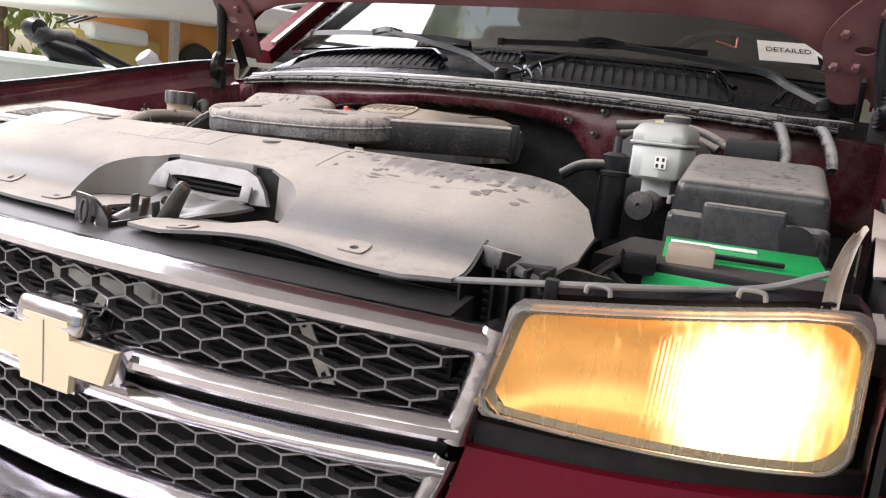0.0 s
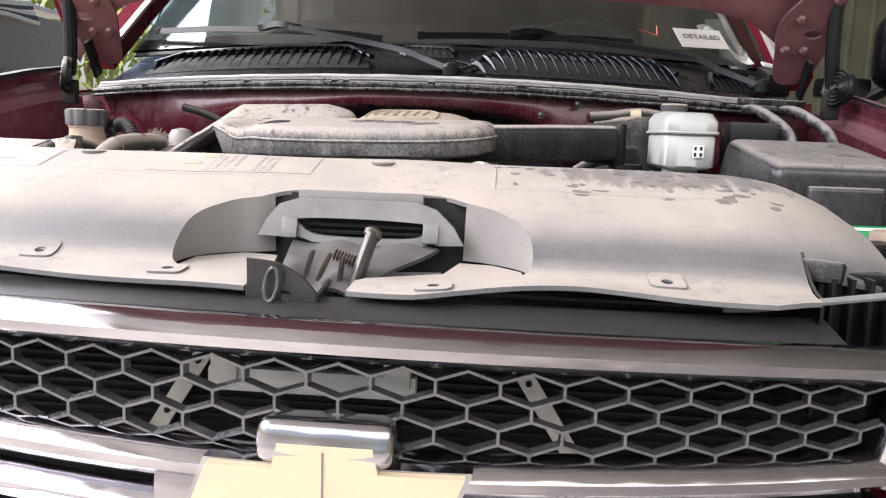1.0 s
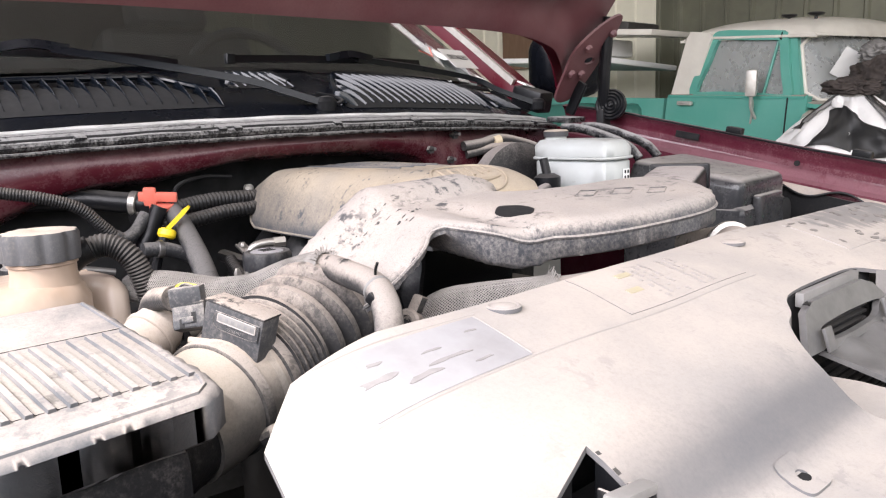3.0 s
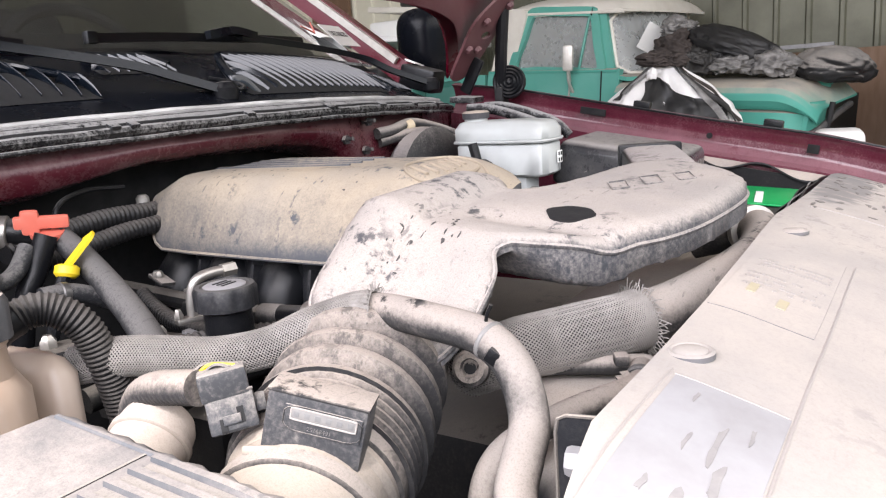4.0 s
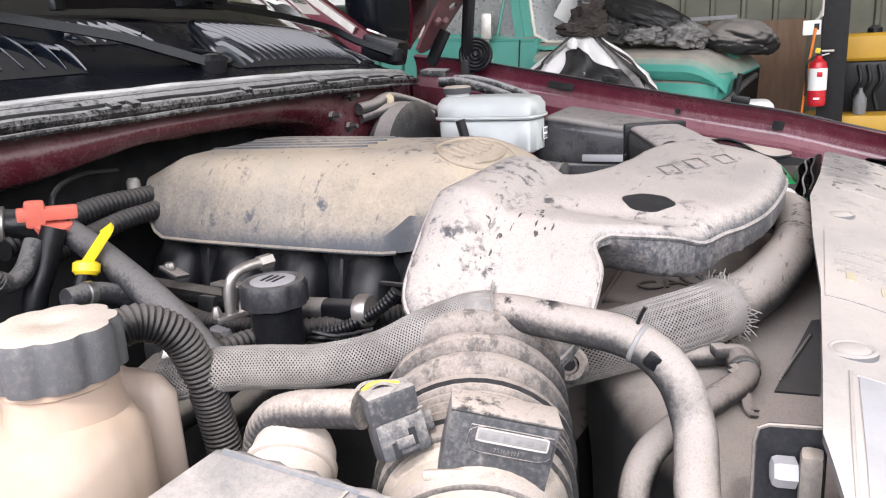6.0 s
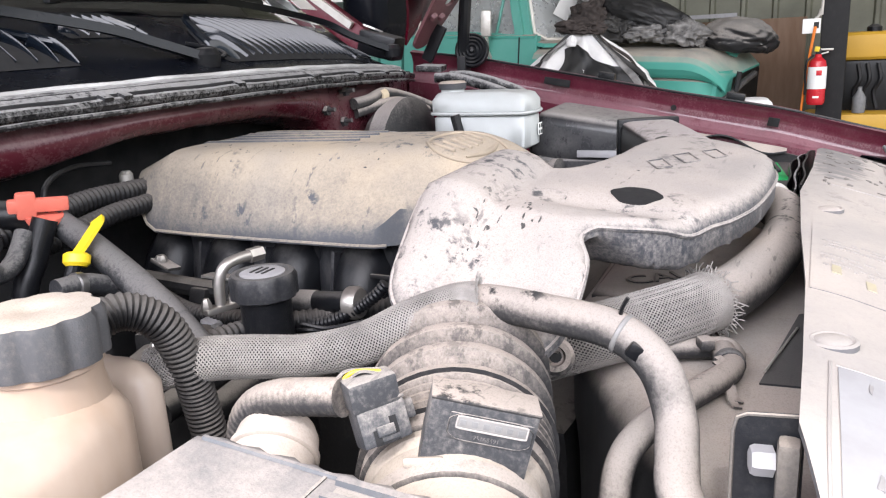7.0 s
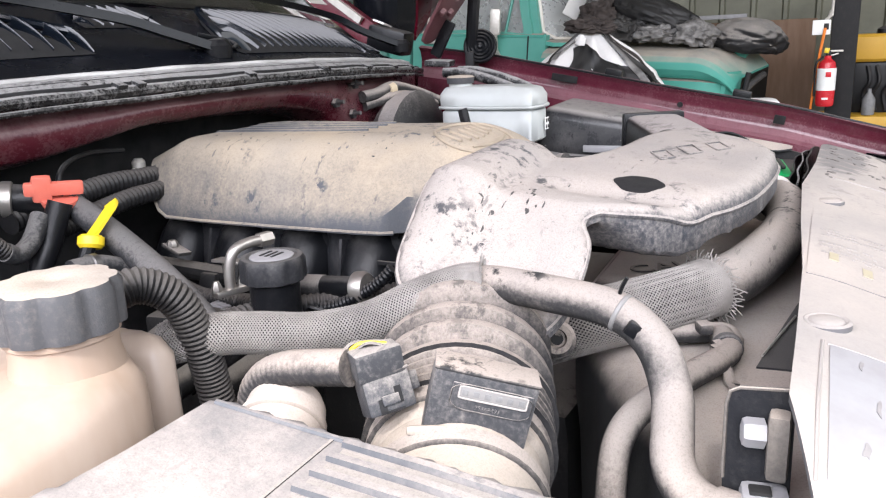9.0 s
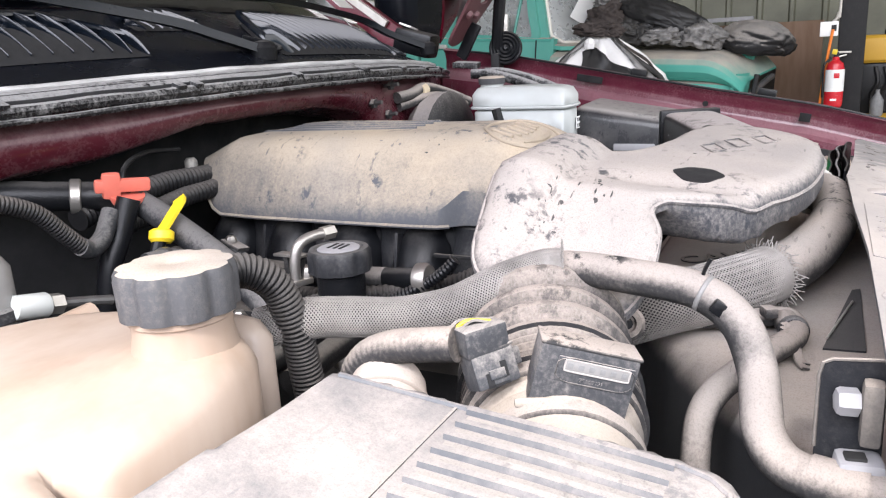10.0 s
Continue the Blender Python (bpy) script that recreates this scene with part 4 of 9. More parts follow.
part("paper", slab(lambda u, v: (0.63 + 0.10 * u, 1.36 + 0.12 * v - 0.05 * u, 1.46 + 0.05 * v + 0.012 * math.sin(6 * u) - 0.05 * u), (0, 0, -0.001), 8, 6), "white", sheet2)
part("paper", slab(lambda u, v: (0.665 + 0.05 * u, 1.33 + 0.22 * v, 1.40 + 0.13 * v + 0.01 * math.sin(7 * v)), (0, 0, -0.001), 6, 8), "label", sheet2)
mark = thing("chalk_mark", "red crayon mark drawn on the windscreen", "mark")
part("stroke", tube([(0.452, 1.248, 1.468), (0.475, 1.25, 1.462), (0.495, 1.252, 1.456)], 0.0016, 6, 4), "red", mark)
part("stroke", tube([(0.495, 1.252, 1.456), (0.494, 1.262, 1.478)], 0.0016, 6, 4), "red", mark)


# wipers
def wiper(name, arm, head, blade):
    w = thing("wiper", "black windscreen wiper arm with its blade", "wiper", group="wipers")
    pts = spline(arm, 8)
    n = len(pts)
    part("arm", rings(pts, lambda i, s: [(-0.013 + 0.006 * s, -0.005), (0.013 - 0.006 * s, -0.005), (0.010 - 0.005 * s, 0.006), (-0.010 + 0.005 * s, 0.006)], True), "arm", w)
    part("pivot", lathe([(0.017, -0.012), (0.019, 0.004), (0.013, 0.012), (0.004, 0.014)], pose(*arm[0]), 20), "plastic_clean", w)
    hx = Vector(head[1]) - Vector(head[0])
    part("arm_cover", rings(spline([head[0], (Vector(head[0]) + Vector(head[1])) / 2 + Vector((0, 0, 0.008)), head[1]], 5), lambda i, s: [(-0.011 * math.sin(0.4 + 2.2 * s), -0.008), (0.011 * math.sin(0.4 + 2.2 * s), -0.008), (0.007, 0.005), (-0.007, 0.005)], True), "arm", w)
    part("blade", rings(spline(blade, 10), lambda i, s: [(-0.006, -0.007), (0.006, -0.007), (0.003, 0.006), (-0.003, 0.006)], True), "plastic_clean", w)
    part("blade_end", box(0.016, 0.014, 0.018, pose(*blade[0]), 0.003), "plastic_clean", w)
    return w


wiper("wiper", [(0.052, 1.030, 1.350), (-0.005, 1.058, 1.372), (-0.061, 1.086, 1.392), (-0.20, 1.135, 1.420), (-0.325, 1.178, 1.443)], ((-0.30, 1.172, 1.444), (-0.40, 1.205, 1.444)),
      [(-0.70, 1.345, 1.448), (-0.52, 1.275, 1.448), (-0.36, 1.225, 1.442), (-0.20, 1.215, 1.437), (-0.12, 1.21, 1.428)])
wiper("wiper", [(0.692, 1.115, 1.342), (0.62, 1.165, 1.375), (0.56, 1.190, 1.403), (0.40, 1.190, 1.425), (0.235, 1.185, 1.440)], ((0.27, 1.186, 1.442), (0.165, 1.182, 1.443)),
      [(-0.031, 1.195, 1.436), (0.10, 1.205, 1.440), (0.22, 1.205, 1.440), (0.33, 1.215, 1.440), (0.44, 1.24, 1.44)])
part("washer_hose", tube([(0.05, 1.035, 1.352), (0.075, 1.02, 1.352), (0.09, 1.045, 1.36), (0.06, 1.07, 1.37)], 0.003, 8), "plastic_clean", cowl)

for s in (1, -1):
    for y in (0.62, 4.0):
        part("tyre", lathe([(0.18, -0.11), (0.30, -0.12), (0.33, -0.08), (0.33, 0.08), (0.30, 0.12), (0.18, 0.11)], pose(0.82 * s, y, 0.33, 0, 90, 0), 32), "tyre", truck, "black road tyre")
part("chassis", box(0.9, 3.6, 0.14, pose(0, 2.2, 0.48), 0.02), "dim", truck)
# door mirror
for s in (1,):
    mirror = thing("door_mirror", "black plastic door mirror with a glossy shell", "mirror")
    part("shell", box(0.23, 0.13, 0.185, pose(1.155 * s, 1.40, 1.455, 0, 0, -8 * s), 0.064, 6), "cowl", mirror)
    part("mount", box(0.12, 0.07, 0.05, pose(1.0 * s, 1.48, 1.37), 0.015), "plastic_clean", mirror)
    part("stay", tube([(1.10 * s, 1.42, 1.38), (1.0 * s, 1.5, 1.30)], 0.015, 8), "plastic_clean", mirror)


# ---------- the grille ----------
def face_y(x):
    return -0.030 + 0.36 * (x - 0.02) ** 2


grille = thing("grille", "chrome truck grille with dark honeycomb mesh", "grille")


def bar(path_pts, section, name, material, label="", parent=None):
    return part(name, rings(path_pts, lambda i, s: section, True), material, parent or grille, label)


def rim_z(x):
    return 1.077 - 0.056 * (x + 0.08) ** 2


def bar_z(x):
    return 0.980 - (0.03 if x < 0 else 0.006) * x


RAIL = [(-0.034, -0.013), (-0.012, -0.017), (0.003, -0.014), (0.010, -0.006), (0.011, 0.003), (0.005, 0.011), (-0.006, 0.015), (-0.020, 0.015), (-0.034, 0.010)]
POST = [(-0.034, -0.011), (-0.008, -0.0125), (0.001, -0.0105), (0.006, -0.006), (0.008, 0.0), (0.006, 0.006), (0.001, 0.0105), (-0.008, 0.0125), (-0.034, 0.011)]


def across(x0, x1):
    return np.linspace(x0, x1, 40)


bar([(x, face_y(x), rim_z(x)) for x in across(-0.448, 0.488)], [(q, c * 0.84) for q, c in RAIL], "top_rail", "chrome", "chrome upper rail reflecting maroon")
bar([(x, face_y(x) + 0.002, bar_z(x)) for x in across(-0.430, 0.472)], [(q * 0.9, c * 0.86) for q, c in RAIL], "centre_bar_upper", "chrome", "chrome centre bar")
bar([(x, face_y(x) + 0.002, bar_z(x) - 0.0365) for x in across(-0.422, 0.464)], [(q * 0.88, c * 0.92) for q, c in RAIL], "centre_bar_lower", "chrome", "chrome centre bar")
bar([(x, face_y(x) + 0.004, 0.846) for x in across(-0.40, 0.44)], RAIL, "bottom_rail", "chrome", "chrome lower rail")
for flip in (False, True):
    for pts in (((0.4915, 1.074), (0.488, 1.058), (0.478, 1.016), (0.4695, 0.982), (0.4665, 0.967)), ((0.462, 0.953), (0.452, 0.92), (0.432, 0.86), (0.430, 0.835))):
        line = [((0.04 - x if flip else x), face_y(x) + 0.001, z) for x, z in pts]
        part("end_post", rings(line, lambda i, s: POST, True, up=(1, 0, 0)), "chrome", grille, "chrome upright closing the frame")
for x0, x1 in ((0.140, 0.458), (-0.410, -0.074)):
    part("bar_slot", slab(lambda u, v: (x0 + (x1 - x0) * u, face_y(x0 + (x1 - x0) * u) + 0.016, 0.950 + 0.020 * v), (0, 0.002, 0), 20, 2), "dark", grille, "dark slot in the centre bar")
part("bar_body", slab(lambda u, v: (-0.075 + 0.213 * u, face_y(-0.075 + 0.213 * u) - 0.001 - 0.004 * math.sin(math.pi * v), 0.932 + 0.052 * v), (0, 0.02, 0), 20, 8), "chrome", grille, "chrome web round the badge")


def honeycomb(z0, z1, rows, pitch, rise, strut, top=None):
    """Flat hexagon mesh between two rails: upright struts joined by zigzag bars."""
    b = bmesh.new()
    step = (z1 - z0) / rows

    def put(xa, za, xb, zb, w):
        ya, yb = face_y(xa) + 0.010, face_y(xb) + 0.010
        if top:
            za, zb = (z0 + (z - z0) * (top(x) - z0) / (z1 - z0) for x, z in ((xa, za), (xb, zb)))
        d = Vector((xb - xa, 0, zb - za))
        n = Vector((-d.z, 0, d.x)).normalized() * w
        o = [Vector((xa, ya, za)), Vector((xb, yb, zb))]
        q = []
        for p in o:
            for sg, dy, k in ((1, 0, 0.6), (-1, 0, 0.6), (-1, 0.009, 1), (1, 0.009, 1)):
                q.append(b.verts.new(p + n * sg * k + Vector((0, dy, 0))))
        for i in range(4):
            b.faces.new((q[i], q[(i + 1) % 4], q[4 + (i + 1) % 4], q[4 + i]))
        b.faces.new(q[0:4])
        b.faces.new(q[7:3:-1])

    for r in range(rows + 1):
        zc = z0 + r * step
        odd = (r % 2) * 0.5
        k = int(0.95 / pitch) + 1
        for i in range(-1, k + 1):
            xc = -0.45 + (i + odd) * pitch
            if not -0.43 < xc < 0.468:
                continue
            za, zb = zc - strut / 2, zc + strut / 2
            put(xc, max(z0 - 0.01, za), xc, min(z1 + 0.012, zb), 0.0018)
            if r < rows:
                for sg in (-1, 1):
                    xn = xc + sg * pitch / 2
                    if -0.435 < xn < 0.475:
                        put(xc, zb, xn, zc + step - strut / 2, 0.0018)
    return b


part("upper_mesh", honeycomb(0.990, 1.070, 4, 0.046, 0.008, 0.0115, lambda x: rim_z(x) - 0.012), "mesh_dark", grille, "dark grey honeycomb mesh", smooth=False)
part("lower_mesh", honeycomb(0.858, 0.930, 4, 0.046, 0.008, 0.0115), "mesh_dark", grille, "dark grey honeycomb mesh", smooth=False)

# badge on its chrome housing
cx = 0.053
part("badge_housing", box(0.098, 0.050, 0.032, pose(cx, face_y(cx) + 0.004, 1.006, -12), 0.012, 4), "chrome", grille, "smoked chrome badge housing")
bow = [(-0.096, -0.015), (-0.083, 0.019), (-0.036, 0.019), (-0.032, 0.037), (0.034, 0.037), (0.038, 0.019), (0.097, 0.019), (0.084, -0.016), (0.038, -0.016), (0.036, -0.036), (-0.036, -0.036), (-0.040, -0.015)]
bm = sheet(bow, lambda x, y: 0.010 - 0.35 * x * x, 0.010, (), 0.006)
bm.transform(Matrix(((1, 0, 0, cx), (0, 0, -1, face_y(cx) - 0.012), (0, 1, 0, 0.973), (0, 0, 0, 1))))
badge = part("badge", bm, "gold", grille, "faded gold cross-shaped badge", angle=50)
bm = sheet([(x * 1.05, y * 1.07) for x, y in bow], lambda x, y: 0.004 - 0.35 * x * x, 0.012, (), 0.010)
bm.transform(Matrix(((1, 0, 0, cx), (0, 0, -1, face_y(cx) - 0.011), (0, 1, 0, 0.973), (0, 0, 0, 1))))
part("badge_rim", bm, "chrome", badge, angle=50)
part("badge_seam", box(0.0012, 0.003, 0.066, pose(cx, face_y(cx) - 0.0212, 0.973)), "smudge", badge, "dark upright seam in the badge")

# radiator, its support and what shows through the mesh
rad = thing("radiator", "dark finned condenser and radiator behind the grille", "radiator")
part("core", box(0.90, 0.03, 0.31, pose(0.02, 0.225, 0.915), 0.003), "dark", rad)
for k in range(30):
    part("fin", box(0.86, 0.004, 0.003, pose(0.02, 0.207, 0.80 + k * 0.0095)), "plastic_clean", rad, smooth=False)
support = thing("radiator_support", "black radiator support panel with steel braces", "panel")
part("top_panel", slab(lambda u, v: (-0.43 + 0.87 * u, face_y(-0.43 + 0.87 * u) + 0.022 + (0.075 - 0.2 * (face_y(-0.43 + 0.87 * u) + 0.03)) * v, rim_z(-0.43 + 0.87 * u) + 0.006 + (1.098 - 1.092) * v - 0.5 * (rim_z(-0.43 + 0.87 * u) - 1.074) * v), (0, 0.0, -0.02), 40, 4), "seal", support, "black seal strip behind the chrome rail")
for top, foot in (((-0.100, 0.188, 1.038), (-0.205, 0.190, 0.868)), ((0.168, 0.182, 1.036), (0.275, 0.178, 0.870))):
    brace = part("brace", rings([Vector(top).lerp(Vector(foot), q) for q in (0, 0.35, 0.7, 1)], lambda i, s: [(-0.0085, -0.001), (0.0085, -0.001), (0.0085, 0.001), (-0.0085, 0.001)], True, up=(0, -1, 0)), "pale_steel", support, "pale flat steel brace", smooth=False)
    for q in (0.30, 0.62):
        c = Vector(top).lerp(Vector(foot), q)
        part("brace_hole", lathe([(0.0032, 0), (0.0032, 0.002)], axis_matrix(c + Vector((0, -0.003, 0)), (0, 1, 0)), 12), "dark", brace, "round punched hole")
for x in (-0.05, 0.09):
    part("bracket", box(0.022, 0.012, 0.05, pose(x, 0.045, 1.045), 0.003), "pale_steel", support)
part("crossbar", box(0.17, 0.012, 0.02, pose(0.02, 0.05, 1.02), 0.003), "pale_steel", support)
for s, xa in ((1, 0.47), (-1, -0.44)):
    part("end_plate", slab(lambda u, v: (xa + s * 0.36 * u, 0.16 + 0.09 * v + 0.10 * u, 1.075 + 0.012 * v + 0.01 * u), (0, 0, -0.03), 8, 4), "plastic", support)
    # near-black box paints the shade behind the lamp
    part("side_shade", box(0.30, 0.02, 0.30, pose(xa + s * 0.14, 0.31, 0.93), 0.004), "dark", support)

# ---------- radiator sight shield ----------
shield = thing("radiator_cover", "dusty moulded black plastic radiator cover", "engine panel")
PROF = [(0.03, 1.094), (0.11, 1.102), (0.122, 1.108), (0.136, 1.122), (0.155, 1.137), (0.18, 1.149), (0.21, 1.160), (0.25, 1.173), (0.30, 1.188), (0.325, 1.191), (0.36, 1.190)]


def shield_z(x, y):
    z = smooth_lerp(y - 0.10 * max(0, abs(x) - 0.38), PROF)
    z += 0.010 * math.exp(-((x - 0.23) / 0.10) ** 2) * max(0, 1 - (y - 0.05) / 0.07) if y < 0.12 else 0
    wing = max(0.0, abs(x) - 0.40)
    return z - 1.6 * wing ** 2 - 0.0012 * math.sin(26 * x) * math.sin(31 * y)


OUT = [(-0.366, 0.085), (-0.30, 0.076), (-0.23, 0.067), (-0.12, 0.055), (-0.036, 0.048), (-0.028, 0.074), (0.045, 0.053), (0.10, 0.046), (0.17, 0.060), (0.23, 0.072), (0.31, 0.068), (0.385, 0.068), (0.427, 0.090), (0.430, 0.152),
       (0.462, 0.138), (0.497, 0.142), (0.518, 0.18), (0.518, 0.23), (0.495, 0.275), (0.455, 0.302), (0.40, 0.312), (0.25, 0.316), (0.10, 0.326), (-0.05, 0.322), (-0.20, 0.316), (-0.33, 0.315), (-0.40, 0.315), (-0.47, 0.302), (-0.505, 0.272), (-0.518, 0.21),
       (-0.50, 0.168), (-0.455, 0.150), (-0.413, 0.160), (-0.388, 0.168), (-0.369, 0.175)]
WELL = closed_spline([(-0.126, 0.120), (-0.122, 0.158), (-0.095, 0.186), (-0.070, 0.196), (-0.040, 0.212), (0.030, 0.216), (0.10, 0.214), (0.132, 0.200), (0.165, 0.184), (0.190, 0.158), (0.194, 0.124), (0.172, 0.100), (0.135, 0.088), (0.06, 0.084), (0.0, 0.084), (-0.06, 0.084), (-0.105, 0.096)], 4)
# the recess opens through the front edge, so its loop is part of the outline
start = next(i for i, (x, y) in enumerate(WELL) if y < 0.095 and x < -0.030)
turned = WELL[start:] + WELL[:start]
stop = next(i for i, (x, y) in enumerate(turned) if i > 8 and y < 0.095 and x < 0.050)
cut = OUT.index((-0.036, 0.048))
OUTLINE = OUT[:cut + 1] + [(-0.030, 0.0835)] + turned[:stop] + [(0.047, 0.0835)] + OUT[cut + 2:]
part("panel", sheet(OUTLINE, shield_z, 0.004, (), 0.011), "shroud", shield, angle=40)


def well_floor(x, y):
    return 1.098 + 0.02 * (y - 0.08)


loop = dense(WELL, 0.008)
b = bmesh.new()
ta = [b.verts.new((x, y, shield_z(x, y) - 0.0005)) for x, y in loop]
tb = [b.verts.new((x * 0.985 + 0.0005, y * 0.97 + 0.004, well_floor(x, y))) for x, y in loop]
for i in range(len(loop)):
    x, y = loop[i]
    if -0.062 < x < 0.125 and y > 0.19 or -0.03 < x < 0.046 and y < 0.1:
        continue
    j = (i + 1) % len(loop)
    b.faces.new((ta[i], ta[j], tb[j], tb[i]))
part("well_wall", b, "well", shield, "smooth wall of the latch recess")
part("well_floor", sheet([(-0.120, 0.098), (-0.118, 0.155), (-0.085, 0.184), (-0.075, 0.186), (-0.048, 0.180), (-0.042, 0.150), (-0.046, 0.105), (-0.044, 0.086), (-0.06, 0.084)], well_floor, 0.004, (), 0.012), "shroud", shield, angle=40)
part("well_floor", sheet([(0.047, 0.086), (0.054, 0.097), (0.117, 0.130), (0.128, 0.184), (0.16, 0.180), (0.186, 0.155), (0.190, 0.125), (0.170, 0.102), (0.135, 0.090)], well_floor, 0.004, (), 0.012), "shroud", shield, angle=40)
# vertical end flanges beside the headlamps
for x, y0, far in ((0.430, 0.10, 0.055), (-0.368, 0.09, 0.080)):
    part("end_flange", slab(lambda u, v: (x, y0 + far * u, shield_z(x, y0 + far * u) - 0.10 * v), (0.003, 0, 0), 6, 4), "plastic_clean", shield)



def pad(x, y, w, d, turn=0):
    """A raised pad with a screw hole in the cover's front flange."""
    z = shield_z(x, y)
    rim = [(x + w * math.copysign(abs(math.cos(a)) ** 0.4, math.cos(a)), y + d * math.copysign(abs(math.sin(a)) ** 0.4, math.sin(a))) for a in np.linspace(0, 2 * math.pi, 28, endpoint=False)]
    hole = [(x + 0.0052 * math.cos(a), y + 0.0042 * math.sin(a)) for a in np.linspace(0, 2 * math.pi, 12, endpoint=False)]
    part("screw_pad", sheet(rim, lambda p, q: shield_z(p, q) + 0.0020, 0.003, [hole], 0.006), "shroud", shield)
    part("screw_hole", lathe([(0.0048, 0), (0.0048, 0.001)], pose(x, y, z + 0.0004), 12), "dark", shield)


for p in ((-0.245, 0.112), (-0.114, 0.083), (0.114, 0.066), (0.307, 0.108)):
    pad(*p, 0.015, 0.0125)
# embossed frames, push pins and labels on the upper face
for x, y in ((0.034, 0.301), (-0.297, 0.301)):
    z = shield_z(x, y)
    part("push_pin", lathe([(0.013, -0.002), (0.013, 0.0010), (0.011, 0.0018), (0.0095, 0.0012), (0.008, 0.0020), (0.002, 0.0022)], pose(x, y, z), 24), "shroud", shield)


def decal(x0, x1, y0, y1, name, material, label="", up=0.0006, parent=None):
    return part(name, slab(lambda u, v: (x0 + (x1 - x0) * u, y0 + (y1 - y0) * v, shield_z(x0 + (x1 - x0) * u, y0 + (y1 - y0) * v) + up), (0, 0, -0.0006), 12, 6), material, parent or shield, label)


decal(-0.452, -0.330, 0.246, 0.299, "label", "label", "faded rubbed paper label")
decal(-0.212, -0.035, 0.252, 0.3135, "label", "shroud", "dust-covered label with faded print", 0.0005)
rng = random.Random(11)
# rows of faded print across the dusty label, too worn to read
for x in (-0.082, -0.090, -0.098, -0.122, -0.132, -0.142, -0.150):
    y = 0.256
    while y < 0.306:
        w = 0.0012 + 0.004 * rng.random()
        if rng.random() < 0.8:
            decal(x - 0.0022, x + 0.0018, y, min(0.309, y + w), "printed_mark", "label_ink", up=0.0009)
        y += w + 0.0009
for x, y in ((-0.158, 0.297), (-0.172, 0.276)):
    decal(x - 0.009, x + 0.009, y - 0.003, y + 0.003, "yellow_mark", "faded_yellow", "faded yellow mark", 0.0010)
# grey scuffs on the pale label
for x, y, w, d in ((-0.378, 0.268, 0.016, 0.0022), (-0.385, 0.279, 0.007, 0.0012), (-0.405, 0.262, 0.012, 0.0030), (-0.432, 0.272, 0.012, 0.0036), (-0.425, 0.285, 0.005, 0.0016), (-0.360, 0.257, 0.007, 0.0012), (-0.345, 0.285, 0.005, 0.0010)):
    rim = [(x + w * math.cos(a) * (1 + 0.3 * math.sin(3 * a + 40 * x)), y + d * math.sin(a) * (1 + 0.5 * math.cos(2 * a + 70 * y))) for a in np.linspace(0, 2 * math.pi, 18, endpoint=False)]
    part("scuff", sheet(rim, lambda p, q: shield_z(p, q) + 0.0010, 0.0004, (), 0.006), "scuff", shield, "grey scuff on the label")
for line in ([(-0.455, 0.2435), (-0.34, 0.2445), (-0.20, 0.2455), (-0.03, 0.2460)], [(-0.455, 0.303), (-0.40, 0.3035), (-0.325, 0.3025)], [(-0.3285, 0.300), (-0.3285, 0.247)], [(0.158, 0.305), (0.158, 0.236)], [(0.158, 0.2345), (0.43, 0.2345)]):
    part("moulded_line", rings([(p[0], p[1], shield_z(p[0], p[1]) - 0.0002) for p in spline(line, 5)], lambda i, s: circle(0.0010, 6), True), "label_ink", shield, "fine moulded groove")
# fingermarks rubbed through the dust
for k in range(44):
    x, y = 0.155 + 0.28 * rng.random(), 0.304 - 0.085 * rng.random() ** 1.5
    w, d = 0.0025 + 0.0065 * rng.random() ** 1.5, 0.0015 + 0.0032 * rng.random()
    rim = [(x + w * math.cos(a) * (1 + 0.25 * math.sin(3 * a + k)), y + d * math.sin(a) * (1 + 0.3 * math.cos(2 * a + k))) for a in np.linspace(0, 2 * math.pi, 12, endpoint=False)]
    part("finger_mark", sheet(rim, lambda p, q: shield_z(p, q) + 0.0006, 0.0004, (), 0.01), "smudge", shield)

# folded rubber seal behind the cover's rear edge, on the battery side
for k in range(3):
    part("seal_flap", slab(lambda u, v: (0.16 + 0.30 * u, 0.324 + 0.008 * k - 0.045 * max(0, u - 0.75) + 0.0016 * math.sin(13 * u + 2 * k + 2 * v), shield_z(0.16 + 0.30 * u, 0.30) - 0.056 + (0.054 - 0.005 * k) * v), (0, 0.002, 0), 40, 6), "strip" if k == 1 else "plastic_clean", shield, "folded rubber seal strip")

# latch in the recess
latch = thing("bonnet_latch", "grimy steel bonnet latch in its recess", "latch")
surround = [(-0.068, 1.119), (-0.061, 1.135), (-0.050, 1.149), (-0.030, 1.1555), (0.0826, 1.1555), (0.104, 1.149), (0.121, 1.134), (0.1315, 1.117), (0.106, 1.116), (0.100, 1.118), (0.090, 1.114), (0.030, 1.113), (-0.014, 1.1145), (-0.030, 1.1195), (-0.038, 1.118)]
opening = closed_spline([(-0.0287, 1.1360), (0.035, 1.1375), (0.0985, 1.1350), (0.096, 1.129), (0.082, 1.1215), (0.035, 1.1200), (-0.010, 1.1215), (-0.026, 1.129)], 4)
bm = sheet(surround, lambda x, z: 0.0015 * math.cos((z - 1.13) * 90), 0.006, [opening], 0.006)
bm.transform(Matrix(((1, 0, 0, 0), (0, 0.35, -1, 0.186 - 0.35 * 1.13), (0, 1, 0, 0), (0, 0, 0, 1))))
part("arch", bm, "latch_grey", latch, "dull grey surround of the opening", angle=40)
for x in (-0.036, 0.100):
    part("tab", box(0.015, 0.003, 0.020, pose(x, 0.1780, 1.128, -18), 0.001), "latch_grey", latch)
